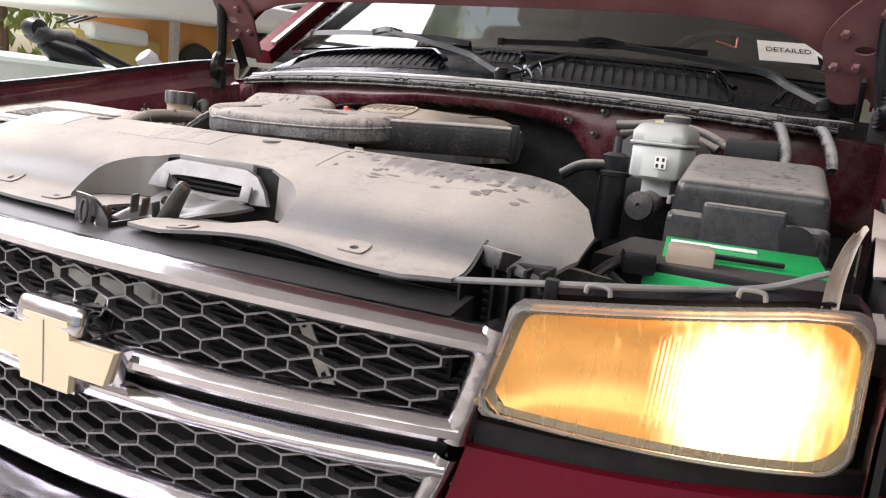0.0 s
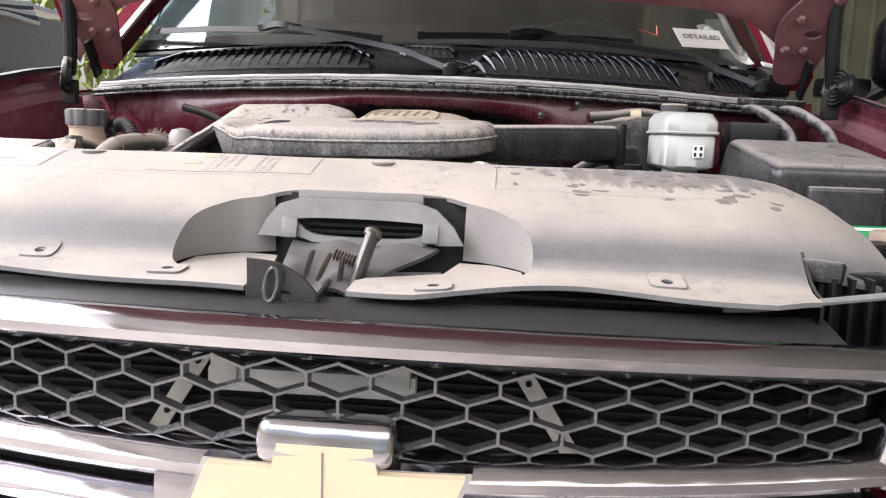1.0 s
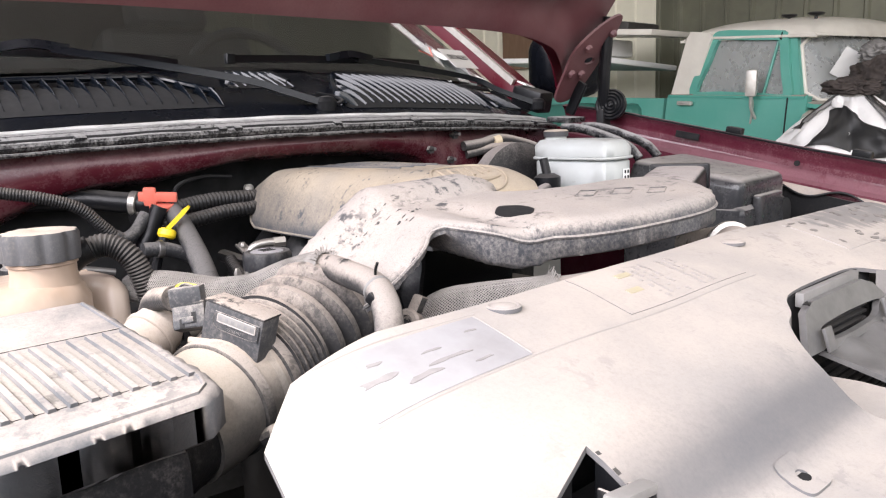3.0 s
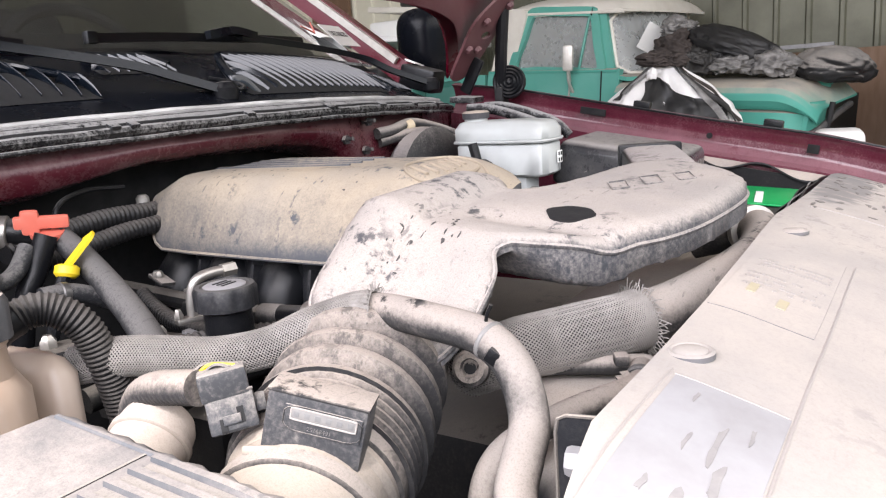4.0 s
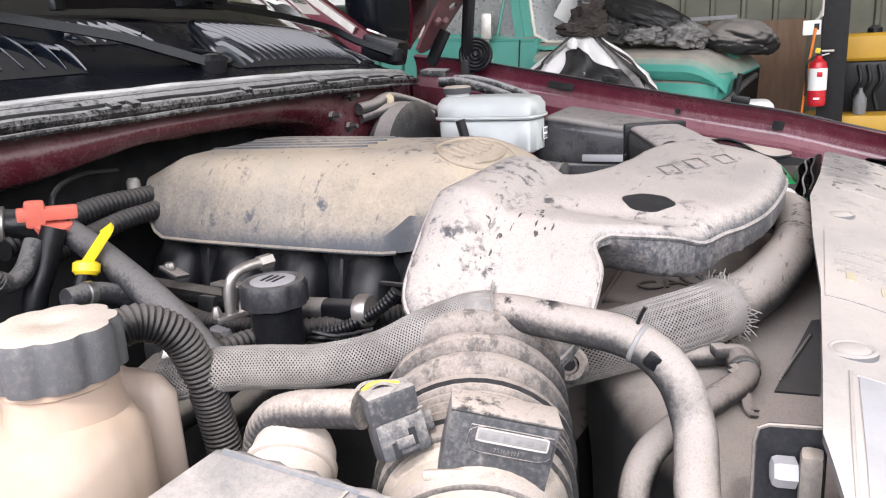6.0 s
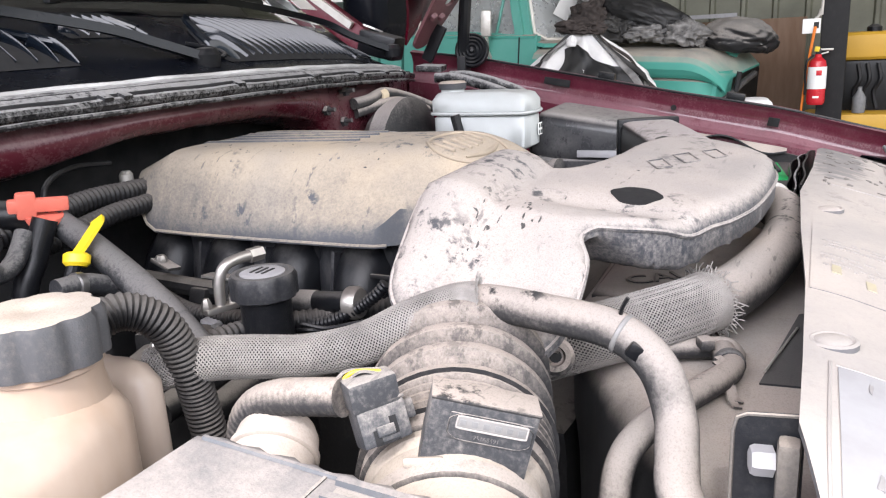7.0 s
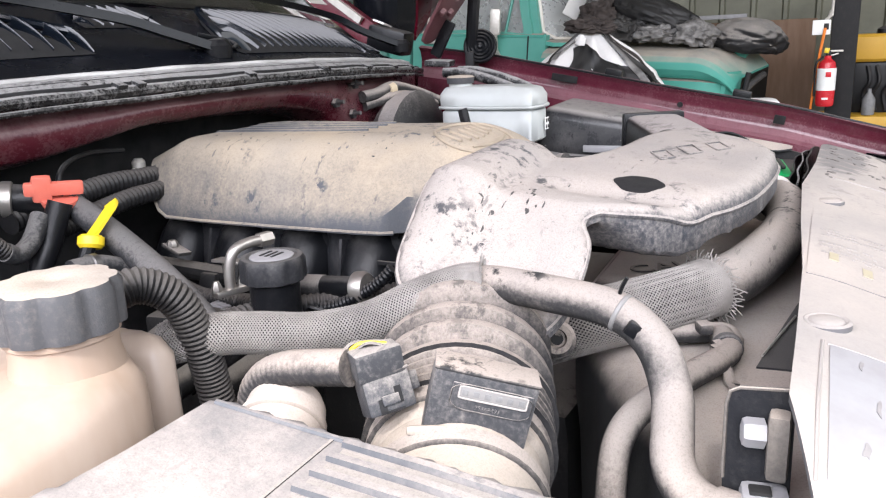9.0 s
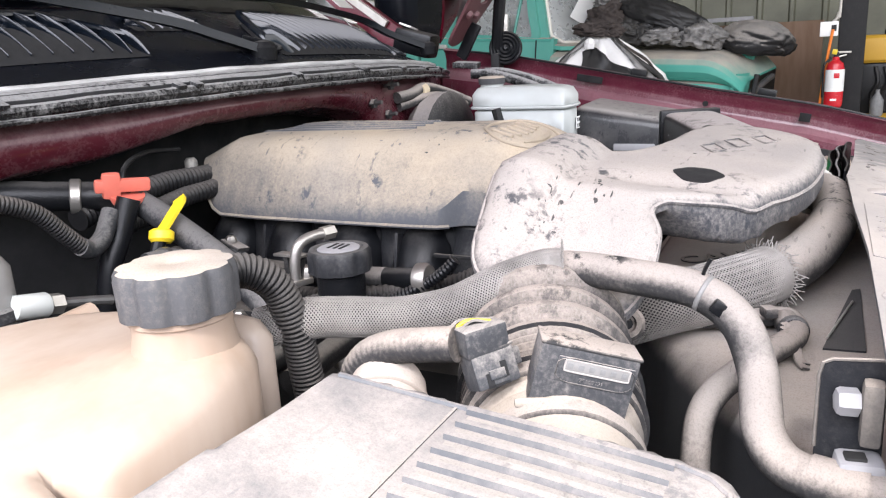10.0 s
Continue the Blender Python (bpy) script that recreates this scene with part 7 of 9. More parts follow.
hose("corrugated_loom", "grey corrugated loom sagging behind the coolant tank", ribbed([(-0.47, 0.95, 1.255), (-0.42, 0.935, 1.243), (-0.385, 0.93, 1.228), (-0.362, 0.93, 1.205), (-0.346, 0.93, 1.188)], 0.0078, 0.0034, 0.0010, 16), "loom")
hose("wire_cover", "smooth black end of the sagging loom", tube([(-0.347, 0.93, 1.189), (-0.335, 0.932, 1.183), (-0.318, 0.936, 1.190), (-0.300, 0.942, 1.210)], 0.0085, 14), "worn")
union = thing("pipe_union", "white plastic pipe union with a steel nut and rod", "fitting")
part("barrel", lathe([(0.004, -0.026), (0.0095, -0.024), (0.0100, 0.0), (0.0090, 0.002)], axis_matrix((-0.424, 0.880, 1.1655), (0.95, -0.1, -0.2)), 20), "tank_blue", union, "white barrel")
part("nut", lathe([(0.0085, 0), (0.0085, 0.010), (0.007, 0.011)], axis_matrix((-0.421, 0.8797, 1.165), (0.95, -0.1, -0.2)), 6), "steel", union)
part("rod", tube([(-0.412, 0.879, 1.163), (-0.390, 0.876, 1.158), (-0.37, 0.872, 1.153)], 0.0042, 10), "tarnish", union)
wash = thing("washer_bottle", "pale grey washer bottle neck behind the coolant tank", "bottle")
part("neck", lathe([(0.020, -0.10), (0.024, 0.0), (0.024, 0.022), (0.018, 0.032), (0.004, 0.036)], pose(-0.457, 0.905, 1.178), 24), "seal_grey", wash)
part("collar", lathe([(0.0245, 0), (0.0275, 0.002), (0.0275, 0.010), (0.0245, 0.012)], pose(-0.457, 0.905, 1.160), 24), "worn", wash)
pp = hose("clamped_pipe", "short dusty pipe with a clamp under the slanting tube", tube([(-0.338, 0.862, 1.176), (-0.313, 0.860, 1.174), (-0.290, 0.858, 1.165), (-0.262, 0.852, 1.150)], 0.0092, 14), "worn", "pipe")
part("clamp", lathe([(0.0096, 0), (0.0108, 0.001), (0.0108, 0.007), (0.0096, 0.008)], axis_matrix((-0.322, 0.861, 1.1753), (0.95, 0, -0.15)), 20), "tarnish", pp)
# red service cap and yellow dipstick
redc = thing("red_cap", "red plastic tee-handled service cap", "cap")
rm = pose(-0.283, 0.945, 1.226, 14, 4, -34)
part("handle", box(0.050, 0.008, 0.013, rm @ pose(0.002, 0, 0.006), 0.003), "red", redc)
part("knob", box(0.017, 0.009, 0.026, rm @ pose(-0.008, 0, 0.006), 0.004), "red", redc)
part("collar", lathe([(0.014, -0.008), (0.016, -0.004), (0.016, 0.0)], rm @ pose(0.006, 0, -0.004), 18), "red", redc)
part("tube", tube([(-0.284, 0.934, 1.2195), (-0.2975, 0.938, 1.187), (-0.3115, 0.940, 1.160), (-0.325, 0.945, 1.10)], 0.0108, 16), "plastic_clean", redc, "black tube below the cap")
dip = thing("dipstick", "yellow dipstick handle in a dark tube", "dipstick")
part("handle", rings(spline([(-0.2985, 0.881, 1.195), (-0.293, 0.880, 1.200), (-0.2826, 0.880, 1.2087), (-0.274, 0.880, 1.2160), (-0.270, 0.884, 1.2185)], 5), lambda i, s: [(-0.0062, -0.0016), (0.0062, -0.0016), (0.0062, 0.0016), (-0.0062, 0.0016)], True), "yellow", dip)
part("collar", lathe([(0.0085, 0), (0.0112, 0.003), (0.0112, 0.010), (0.0085, 0.012)], pose(-0.301, 0.8815, 1.184, -8, 22), 20), "yellow", dip)
part("tube", tube([(-0.301, 0.882, 1.188), (-0.309, 0.884, 1.168), (-0.324, 0.888, 1.12)], 0.0062, 10), "plastic_clean", dip)

# power steering reservoir
ps = thing("fluid_reservoir", "black power steering reservoir with a knurled cap", "reservoir")
pm = pose(-0.246, 0.726, 1.014)
part("body", lathe([(0.026, 0.0), (0.026, 0.06), (0.022, 0.08), (0.0215, 0.148)], pm, 28), "plastic_clean", ps)
ps_cap = part("cap", lathe([(0.024, 0.140), (0.0285, 0.142), (0.0285, 0.158), (0.026, 0.162), (0.022, 0.1625), (0.021, 0.161), (0.002, 0.161)], pm, 72, None, lambda a, r: r * (1 - (0.05 * (0.5 - 0.5 * math.cos(8 * a)) ** 3 if r > 0.0275 else 0))), "runner", ps, "dark lobed cap")
part("cap_disc", lathe([(0.0185, 0.1600), (0.0190, 0.1618), (0.0170, 0.1628), (0.002, 0.1630)], pm, 32), "label", ps_cap, "pale printed disc on the cap")
for q in (-0.006, 0.0, 0.006):
    part("print_bar", box(0.016, 0.0022, 0.0006, pm @ pose(0, q, 0.1633, 0, 0, 0)), "ink", ps)
cool = thing("coolant_fitting", "bright bent steel coolant fitting", "fitting")
part("bend", tube([(-0.245, 0.778, 1.135), (-0.243, 0.778, 1.160), (-0.237, 0.775, 1.174), (-0.222, 0.770, 1.178), (-0.206, 0.765, 1.177)], 0.0050, 12), "steel", cool)
part("end", lathe([(0.0068, 0), (0.0068, 0.014)], axis_matrix((-0.213, 0.7675, 1.1775), (0.95, -0.25, 0)), 6), "steel", cool)
part("flange", box(0.032, 0.013, 0.006, pose(-0.245, 0.778, 1.138, 0, 0, -20), 0.002), "steel", cool)
for px in (-0.257, -0.233):
    part("bolt", lathe([(0.005, 0), (0.005, 0.004), (0.0025, 0.010)], pose(px, 0.778 - (px + 0.245) * 0.36, 1.14), 6), "steel", cool)
# small clutter between tank and engine
for k, (x, y, z, sx, sy, sz, r) in enumerate(((-0.30, 0.80, 1.09, 0.05, 0.05, 0.05, 20), (-0.34, 0.86, 1.10, 0.06, 0.04, 0.06, -15), (-0.24, 0.84, 1.08, 0.04, 0.07, 0.06, 10), (-0.21, 0.66, 1.09, 0.05, 0.04, 0.04, 35), (-0.29, 0.70, 1.06, 0.06, 0.06, 0.05, 5))):
    fit = thing("engine_bracket", "grimy bracket beside the engine", "bracket", group="engine brackets")
    part("block", box(sx, sy, sz, pose(x, y, z, 0, 0, r), 0.006), "dim", fit)
    part("bolt", lathe([(0.008, 0), (0.008, 0.006), (0.004, 0.012)], pose(x, y, z + sz / 2), 6), "steel", fit)
for k in range(3):
    hose("coolant_pipe", "grimy coolant pipe low beside the engine", tube([(-0.36, 0.78 - 0.04 * k, 1.10), (-0.28, 0.77 - 0.035 * k, 1.105), (-0.20, 0.745 - 0.03 * k, 1.10), (-0.15, 0.70 - 0.03 * k, 1.09)], 0.011, 12), "dim", "pipe")
port = thing("filter_port", "dusty cream filter housing neck beside the air box", "port")
pa = axis_matrix((-0.474, 0.5485, 1.141), (0.905, 0.355, 0.44))
part("neck", lathe([(0.0210, 0), (0.0222, 0.026), (0.0222, 0.033), (0.0215, 0.0385), (0.0185, 0.0445), (0.0125, 0.0490), (0.004, 0.0505)], pa, 36), "cream_dust", port, "domed cream cap")
part("lip", lathe([(0.0222, 0.024), (0.0238, 0.025), (0.0238, 0.0285), (0.0222, 0.0295)], pa, 36), "cream_dust", port, "raised ring round the cap")
part("cuff", lathe([(0.0235, -0.012), (0.0240, 0.004), (0.0225, 0.006)], pa, 32), "rubber", port)

# ---------- brake fluid reservoir and master cylinder ----------
brake = thing("brake_reservoir", "pale white plastic brake fluid reservoir", "reservoir")
bo = closed_spline([(0.421, 0.750), (0.423, 0.88), (0.440, 0.90), (0.470, 0.905), (0.497, 0.895), (0.509, 0.86), (0.509, 0.750), (0.495, 0.730), (0.465, 0.726), (0.435, 0.730)], 5)
part("upper", rounded_body(bo, lambda x, y: 1.272 - 0.02 * max(0, 0.78 - y) * 4, lambda x, y: 1.235, 0.016), "tank_blue", brake, angle=60)
part("lower", rounded_body([(0.465 + (x - 0.465) * 0.96, 0.81 + (y - 0.81) * 0.97) for x, y in bo], lambda x, y: 1.240, lambda x, y: 1.178, 0.012), "tank_blue", brake, angle=60)
part("seam", rings([(0.465 + (x - 0.465) * 1.015, 0.81 + (y - 0.81) * 1.012, 1.238) for x, y in bo + bo[:1]], lambda i, s: circle(0.0028, 6), False), "tank_blue", brake)
part("neck", lathe([(0.020, 0), (0.020, 0.02)], pose(0.465, 0.875, 1.262), 24), "tank_blue", brake)
part("cap", lathe([(0.023, 0), (0.024, 0.010), (0.020, 0.013), (0.006, 0.014)], pose(0.465, 0.875, 1.276), 24), "cap", brake, "grey cap")
part("label", box(0.018, 0.0012, 0.020, pose(0.476, 0.7245, 1.208), 0.0004), "white", brake)
for k in range(4):
    part("printed_bar", box(0.004, 0.001, 0.006, pose(0.471 + 0.009 * (k % 2), 0.7236, 1.213 - 0.010 * (k // 2))), "ink", brake)
part("foot", box(0.05, 0.06, 0.03, pose(0.465, 0.80, 1.165), 0.006), "tank_blue", brake)
master = thing("master_cylinder", "dull cast master cylinder under the reservoir", "cylinder")
part("body", tube([(0.462, 0.70, 1.136), (0.455, 0.80, 1.14), (0.435, 0.96, 1.15)], 0.021, 16), "steel", master)
part("booster", lathe([(0.10, 0), (0.115, 0.02), (0.115, 0.05), (0.06, 0.075)], axis_matrix((0.435, 0.99, 1.15), (0, -1, 0.05)), 32), "plastic", master, "black brake booster drum")
part("port_nut", lathe([(0.021, 0), (0.023, 0.004), (0.023, 0.014), (0.004, 0.016), (0.0035, 0.012)], axis_matrix((0.462, 0.700, 1.137), (-0.2, -1, 0.1)), 28), "sensor", master)
valve = thing("purge_valve", "small black valve with two nipples", "valve")
part("body", lathe([(0.024, -0.06), (0.024, 0.052), (0.029, 0.053), (0.029, 0.060), (0.024, 0.062), (0.024, 0.088), (0.014, 0.094)], pose(0.378, 0.825, 1.120), 20), "plastic_clean", valve)
part("nipple", tube([(0.378, 0.825, 1.210), (0.376, 0.832, 1.241)], 0.008, 10), "plastic", valve)
part("nipple", tube([(0.365, 0.815, 1.190), (0.325, 0.80, 1.185), (0.29, 0.80, 1.165)], 0.010, 12), "plastic", valve)
for i, pts in enumerate(([(0.33, 0.99, 1.265), (0.37, 0.985, 1.268), (0.43, 0.99, 1.275), (0.50, 0.985, 1.262), (0.55, 0.96, 1.24)], [(0.34, 0.995, 1.25), (0.40, 0.98, 1.258), (0.47, 0.975, 1.255), (0.53, 0.96, 1.235)])):
    hose("brake_hose", "dusty hose over the brake booster", tube(pts, 0.0095, 12), "rubber")
part("fabric_band", lathe([(0.0115, 0), (0.0115, 0.02)], axis_matrix((0.405, 0.987, 1.270), (1, 0.05, 0.1)), 16), "gold", truck, "tan band on a hose")
for x, z in ((0.235, 1.262), (0.305, 1.285), (0.29, 1.24)):
    st = tagged(part("firewall_stud", tube([(x, cowl_y(x) + 0.03, z), (x - 0.004, cowl_y(x) - 0.015, z + 0.004)], 0.0032, 10), "tarnish"), "rusty stud on the firewall", "stud", group="firewall studs")
    part("nut", lathe([(0.0075, 0), (0.0075, 0.006)], axis_matrix((x - 0.001, cowl_y(x) + 0.004, z + 0.002), (0, -1, 0)), 6), "sensor", st)

# ---------- fuse box and battery ----------
fuse = thing("fuse_box", "dusty black fuse box beside the battery", "fuse box")
part("lid", box(0.206, 0.228, 0.080, pose(0.626, 0.655, 1.176, 9.5, 0, 4), 0.020, 4, taper=0.93), "fuse", fuse, "dusty lid")
part("base", box(0.208, 0.230, 0.14, pose(0.626, 0.654, 1.085, 0, 0, 4), 0.018, 3), "fuse", fuse)
part("front_panel", box(0.105, 0.016, 0.11, pose(0.630, 0.536, 1.115, -3, 0, 4), 0.0075, 4), "fuse", fuse)
part("notch", lathe([(0.026, 0), (0.026, 0.006), (0.020, 0.0065)], axis_matrix((0.695, 0.540, 1.128), (0.07, -1, 0)), 24), "dark", fuse, "black arched recess")
part("vent_slot", box(0.006, 0.07, 0.012, pose(0.519, 0.64, 1.160), 0.002), "label", fuse, "pale slot on the side")
arm = thing("brace_rod", "dusty grey brace from the cowl to the fender", "brace")
for dx in (0.0, 0.068):
    part("rod", tube([(0.622 + dx, 0.985, 1.288), (0.630 + dx, 0.945, 1.286), (0.640 + dx, 0.890, 1.270), (0.650 + dx, 0.840, 1.248), (0.655 + dx, 0.815, 1.222)], 0.0095, 14), "strip", arm, "bent tube, worn pale")
part("end", box(0.12, 0.05, 0.012, pose(0.68, 1.02, 1.305, 5, 0, 20), 0.003), "strip", arm)
part("back_box", box(0.09, 0.06, 0.08, pose(0.60, 0.87, 1.22), 0.008), "plastic_clean", fuse)
bat = thing("battery", "green-topped truck battery with a white label", "battery")
part("case", box(0.25, 0.19, 0.19, pose(0.625, 0.39, 1.02), 0.006), "plastic_clean", bat, "black battery case")
part("top_label", box(0.178, 0.14, 0.003, pose(0.648, 0.405, 1.1175, 5, 0, 9), 0.001), "green", bat, "bright green label")
part("front_label", box(0.178, 0.003, 0.06, pose(0.648, 0.2935, 1.075), 0.001), "green", bat, "bright green label")
part("side_label", box(0.003, 0.16, 0.085, pose(0.4985, 0.39, 1.065), 0.001), "green", bat, "bright green label")
part("white_label", box(0.10, 0.012, 0.002, pose(0.610, 0.438, 1.1240, 5, 0, 9), 0.0005), "white", bat)
part("white_label", box(0.0015, 0.05, 0.03, pose(0.4965, 0.40, 1.07), 0.0005), "white", bat)
part("terminal_cover", box(0.05, 0.035, 0.03, pose(0.60, 0.33, 1.12, 0, 0, 12), 0.006), "tank", bat, "cream terminal cover")
part("clamp_bar", box(0.085, 0.007, 0.006, pose(0.652, 0.372, 1.122, 0, 0, 10), 0.002), "plastic_clean", bat)
part("cable_end", box(0.035, 0.03, 0.025, pose(0.555, 0.28, 1.115, 0, 0, 20), 0.005), "plastic_clean", bat)
for k in range(3):
    part("cable", tube([(0.54 + 0.01 * k, 0.285, 1.115), (0.52, 0.27 + 0.01 * k, 1.10), (0.51 + 0.03 * k, 0.25, 1.08), (0.54 + 0.05 * k, 0.22, 1.075)], 0.0065, 10), "plastic_clean", bat)
tray = thing("lamp_support", "black plastic headlamp support frame with slots", "support frame")
part("beam", box(0.30, 0.03, 0.02, pose(0.63, 0.205, 1.075, 0, 0, 14), 0.004), "plastic_clean", tray)
part("beam", box(0.05, 0.16, 0.02, pose(0.475, 0.21, 1.10, -12, 0, -30), 0.004), "plastic", tray, "dusty slanting strut")
part("post", box(0.04, 0.03, 0.10, pose(0.46, 0.165, 1.05), 0.005), "plastic_clean", tray)
part("grid_frame", box(0.06, 0.02, 0.07, pose(0.475, 0.155, 1.08), 0.004), "plastic_clean", tray)
for k in range(4):
    part("slat", box(0.004, 0.03, 0.06, pose(0.452 + 0.016 * k, 0.145, 1.082), 0.001), "plastic_clean", tray)
left_bay = thing("lamp_cavity", "black headlamp mounting frame, dusty inside", "support frame")
# near-black sheet paints shade at the back of the frame
part("back", box(0.10, 0.006, 0.14, pose(-0.415, 0.190, 1.070), 0.002), "dark", left_bay, "near-black sheet painting shade deep in the frame")
part("top_bar", box(0.033, 0.010, 0.0055, pose(-0.3855, 0.136, 1.1395, 0, 6), 0.0015), "seal_grey", left_bay, "pale top bar")
part("upright", rings([(-0.4050, 0.135, 1.143), (-0.4055, 0.135, 1.120), (-0.4115, 0.135, 1.104), (-0.4200, 0.135, 1.080)], lambda i, s: circle(0.0030, 8), True), "seal_grey", left_bay, "pale side upright")
part("divider", box(0.0024, 0.020, 0.034, pose(-0.3855, 0.145, 1.119), 0.0008), "plastic", left_bay)
part("upright", box(0.0030, 0.016, 0.044, pose(-0.3700, 0.140, 1.114), 0.001), "plastic", left_bay)
part("lower_pan", slab(lambda u, v: (-0.425 + 0.055 * u, 0.055 + 0.095 * v, 1.035 + 0.030 * u + 0.040 * v * u), (0, 0, -0.004), 8, 8), "beige", left_bay, "dusty sloping pan")
# bracket with bolts on the radiator tank
brk = thing("tank_bracket", "dark steel bracket plate with a bright bolt", "bracket")
bm = sheet([(0.3425, 1.060), (0.3425, 1.170), (0.3412, 1.1765), (0.3365, 1.1790), (0.3120, 1.1815), (0.3110, 1.060)], lambda y, z: 0.0, 0.004, (), 0.02)
bm.transform(Matrix(((0, 0, -1, -0.3790), (1, 0, 0, 0), (0, 1, 0, 0), (0, 0, 0, 1))))
part("plate", bm, "runner", brk, "dark upright plate", angle=40)
part("plate_edge", rings([(-0.3790, 0.3425, 1.130), (-0.3790, 0.3425, 1.170), (-0.3790, 0.3410, 1.1770), (-0.3790, 0.3365, 1.1795), (-0.3790, 0.3120, 1.1820)], lambda i, s: circle(0.0010, 6), True), "beige", brk, "worn pale edge")
part("flange", box(0.012, 0.010, 0.034, pose(-0.3860, 0.3180, 1.156), 0.003), "beige", brk, "pale dusty flange")
part("bolt", lathe([(0.0072, 0), (0.0072, 0.008), (0.0062, 0.0100), (0.003, 0.0105)], axis_matrix((-0.3840, 0.3245, 1.1600), (-0.25, 1, 0.05)), 6), "label", brk, "bright hexagon bolt")
part("triangle_plate", sheet([(-0.212, 0.3395), (-0.209, 0.312), (-0.062, 0.312), (-0.066, 0.3185)], lambda x, y: 1.1195, 0.003, (), 0.02), "runner", brk, "dark triangular plate")
part("white_line", tube([(-0.196, 0.337, 1.1215), (-0.105, 0.319, 1.1215)], 0.0010, 6), "zinc", brk)

# clutter along the side of the engine below the cover
side = thing("manifold_side", "dark grey ribbed side of the intake manifold", "engine part")
part("wall", slab(lambda u, v: (-0.088 - 0.030 * abs(math.sin(math.pi * (u * 4.2 + 0.15))) ** 0.6 * (0.65 + 0.35 * math.sin(math.pi * min(1, v * 1.2))), 0.62 + 0.37 * u, 1.065 + 0.098 * v), (0.006, 0, 0), 84, 10), "runner", side)
for y in (0.640, 0.735, 0.820, 0.908):
    part("rib", rings([(-0.118, y, 1.08), (-0.124, y + 0.003, 1.115), (-0.112, y + 0.005, 1.155)], lambda i, s: [(-0.0016, -0.010), (0.0016, -0.010), (0.0016, 0.004), (-0.0016, 0.004)], True), "runner", side, "thin moulded rib")
part("stiffener", box(0.004, 0.050, 0.004, pose(-0.130, 0.668, 1.140), 0.001), "dim", side)
reg = thing("pressure_damper", "grey cylinder with a steel end cap beside the manifold", "engine part")
rm = axis_matrix((-0.195, 0.738, 1.132), (0, -0.995, 0.07))
part("sleeve", lathe([(0.004, 0), (0.0105, 0.001), (0.0105, 0.026), (0.010, 0.027)], rm, 24), "sensor", reg, "pale dusty sleeve")
part("body", lathe([(0.0098, 0.027), (0.0100, 0.060), (0.008, 0.061)], rm, 24), "plastic_clean", reg)
part("end_cap", lathe([(0.010, 0.060), (0.0145, 0.062), (0.0150, 0.070), (0.013, 0.074), (0.002, 0.076)], rm, 28), "steel", reg, "dull steel end cap")
hose("loom", "brown-black ribbed wiring loom under the manifold", ribbed([(-0.195, 0.925, 1.135), (-0.200, 0.900, 1.124), (-0.205, 0.860, 1.113), (-0.207, 0.820, 1.112), (-0.208, 0.785, 1.113), (-0.205, 0.750, 1.108)], 0.0088, 0.0045, 0.0012, 16), "loom")
hose("loom", "thin ribbed wiring loom rising behind the resonator", ribbed([(-0.215, 0.715, 1.118), (-0.208, 0.690, 1.122), (-0.202, 0.662, 1.136), (-0.200, 0.645, 1.148), (-0.197, 0.636, 1.158)], 0.0058, 0.004, 0.001, 14), "plastic_clean")
for k in range(4):
    hose("wire", "thin black wire along the engine side", tube([(-0.225 + 0.004 * k, 0.745 + 0.006 * k, 1.112 - 0.004 * k), (-0.222, 0.715 - 0.008 * k, 1.122 - 0.005 * k), (-0.214 + 0.003 * k, 0.690, 1.118 - 0.004 * k), (-0.208, 0.655, 1.126 - 0.006 * k)], 0.0018, 6), "plastic_clean", "wire")
clip = thing("loom_clip", "pale plastic clip on the wiring loom", "clip")
part("body", box(0.012, 0.020, 0.013, pose(-0.218, 0.818, 1.106, 8), 0.002), "label", clip)
part("tab", box(0.006, 0.008, 0.016, pose(-0.224, 0.806, 1.104, -12), 0.001), "seal_grey", clip)
for y, z, r in ((0.905, 1.150, 20), (0.722, 1.118, -15), (0.700, 1.110, 30)):
    brk = thing("small_bracket", "small dusty steel bracket bolted to the manifold", "bracket")
    part("plate", box(0.018, 0.026, 0.004, pose(-0.182, y, z, r, 10), 0.001), "sensor", brk)
    part("bolt", lathe([(0.006, 0), (0.006, 0.004), (0.004, 0.007)], pose(-0.184, y + 0.003, z + 0.003), 8), "steel", brk)
stud = thing("pipe_bracket", "steel bracket holding the bent pipe", "bracket")
part("plate", box(0.016, 0.034, 0.003, pose(-0.205, 0.812, 1.152, 0, 5), 0.001), "steel", stud)
part("leg", box(0.010, 0.006, 0.036, pose(-0.203, 0.818, 1.134), 0.0015), "sensor", stud)
part("leg", box(0.010, 0.006, 0.036, pose(-0.203, 0.806, 1.134, 10), 0.0015), "sensor", stud)


# ---------- old teal truck parked alongside ----------
old = thing("old_truck", "old teal pickup with an ivory roof, dusty, parked in the shed", "truck")
# its own axes: w inward from the near side, u towards the tail, v up from the beltline at the windscreen post
YAW, DIP = radians(10), radians(3)
OL = Vector((math.sin(YAW) * math.cos(DIP), math.cos(YAW) * math.cos(DIP), math.sin(DIP)))
ON = Vector((math.cos(YAW), -math.sin(YAW), 0))
OT = Matrix((ON, OL, ON.cross(OL))).transposed().to_4x4()
OT.translation = (5.0, 2.362, 1.358)


def oldpart(name, bm, material, label="", angle=35, smooth=True, owner=None):
    bm.transform(OT)
    return part(name, bm, material, owner or old, label, smooth, angle)


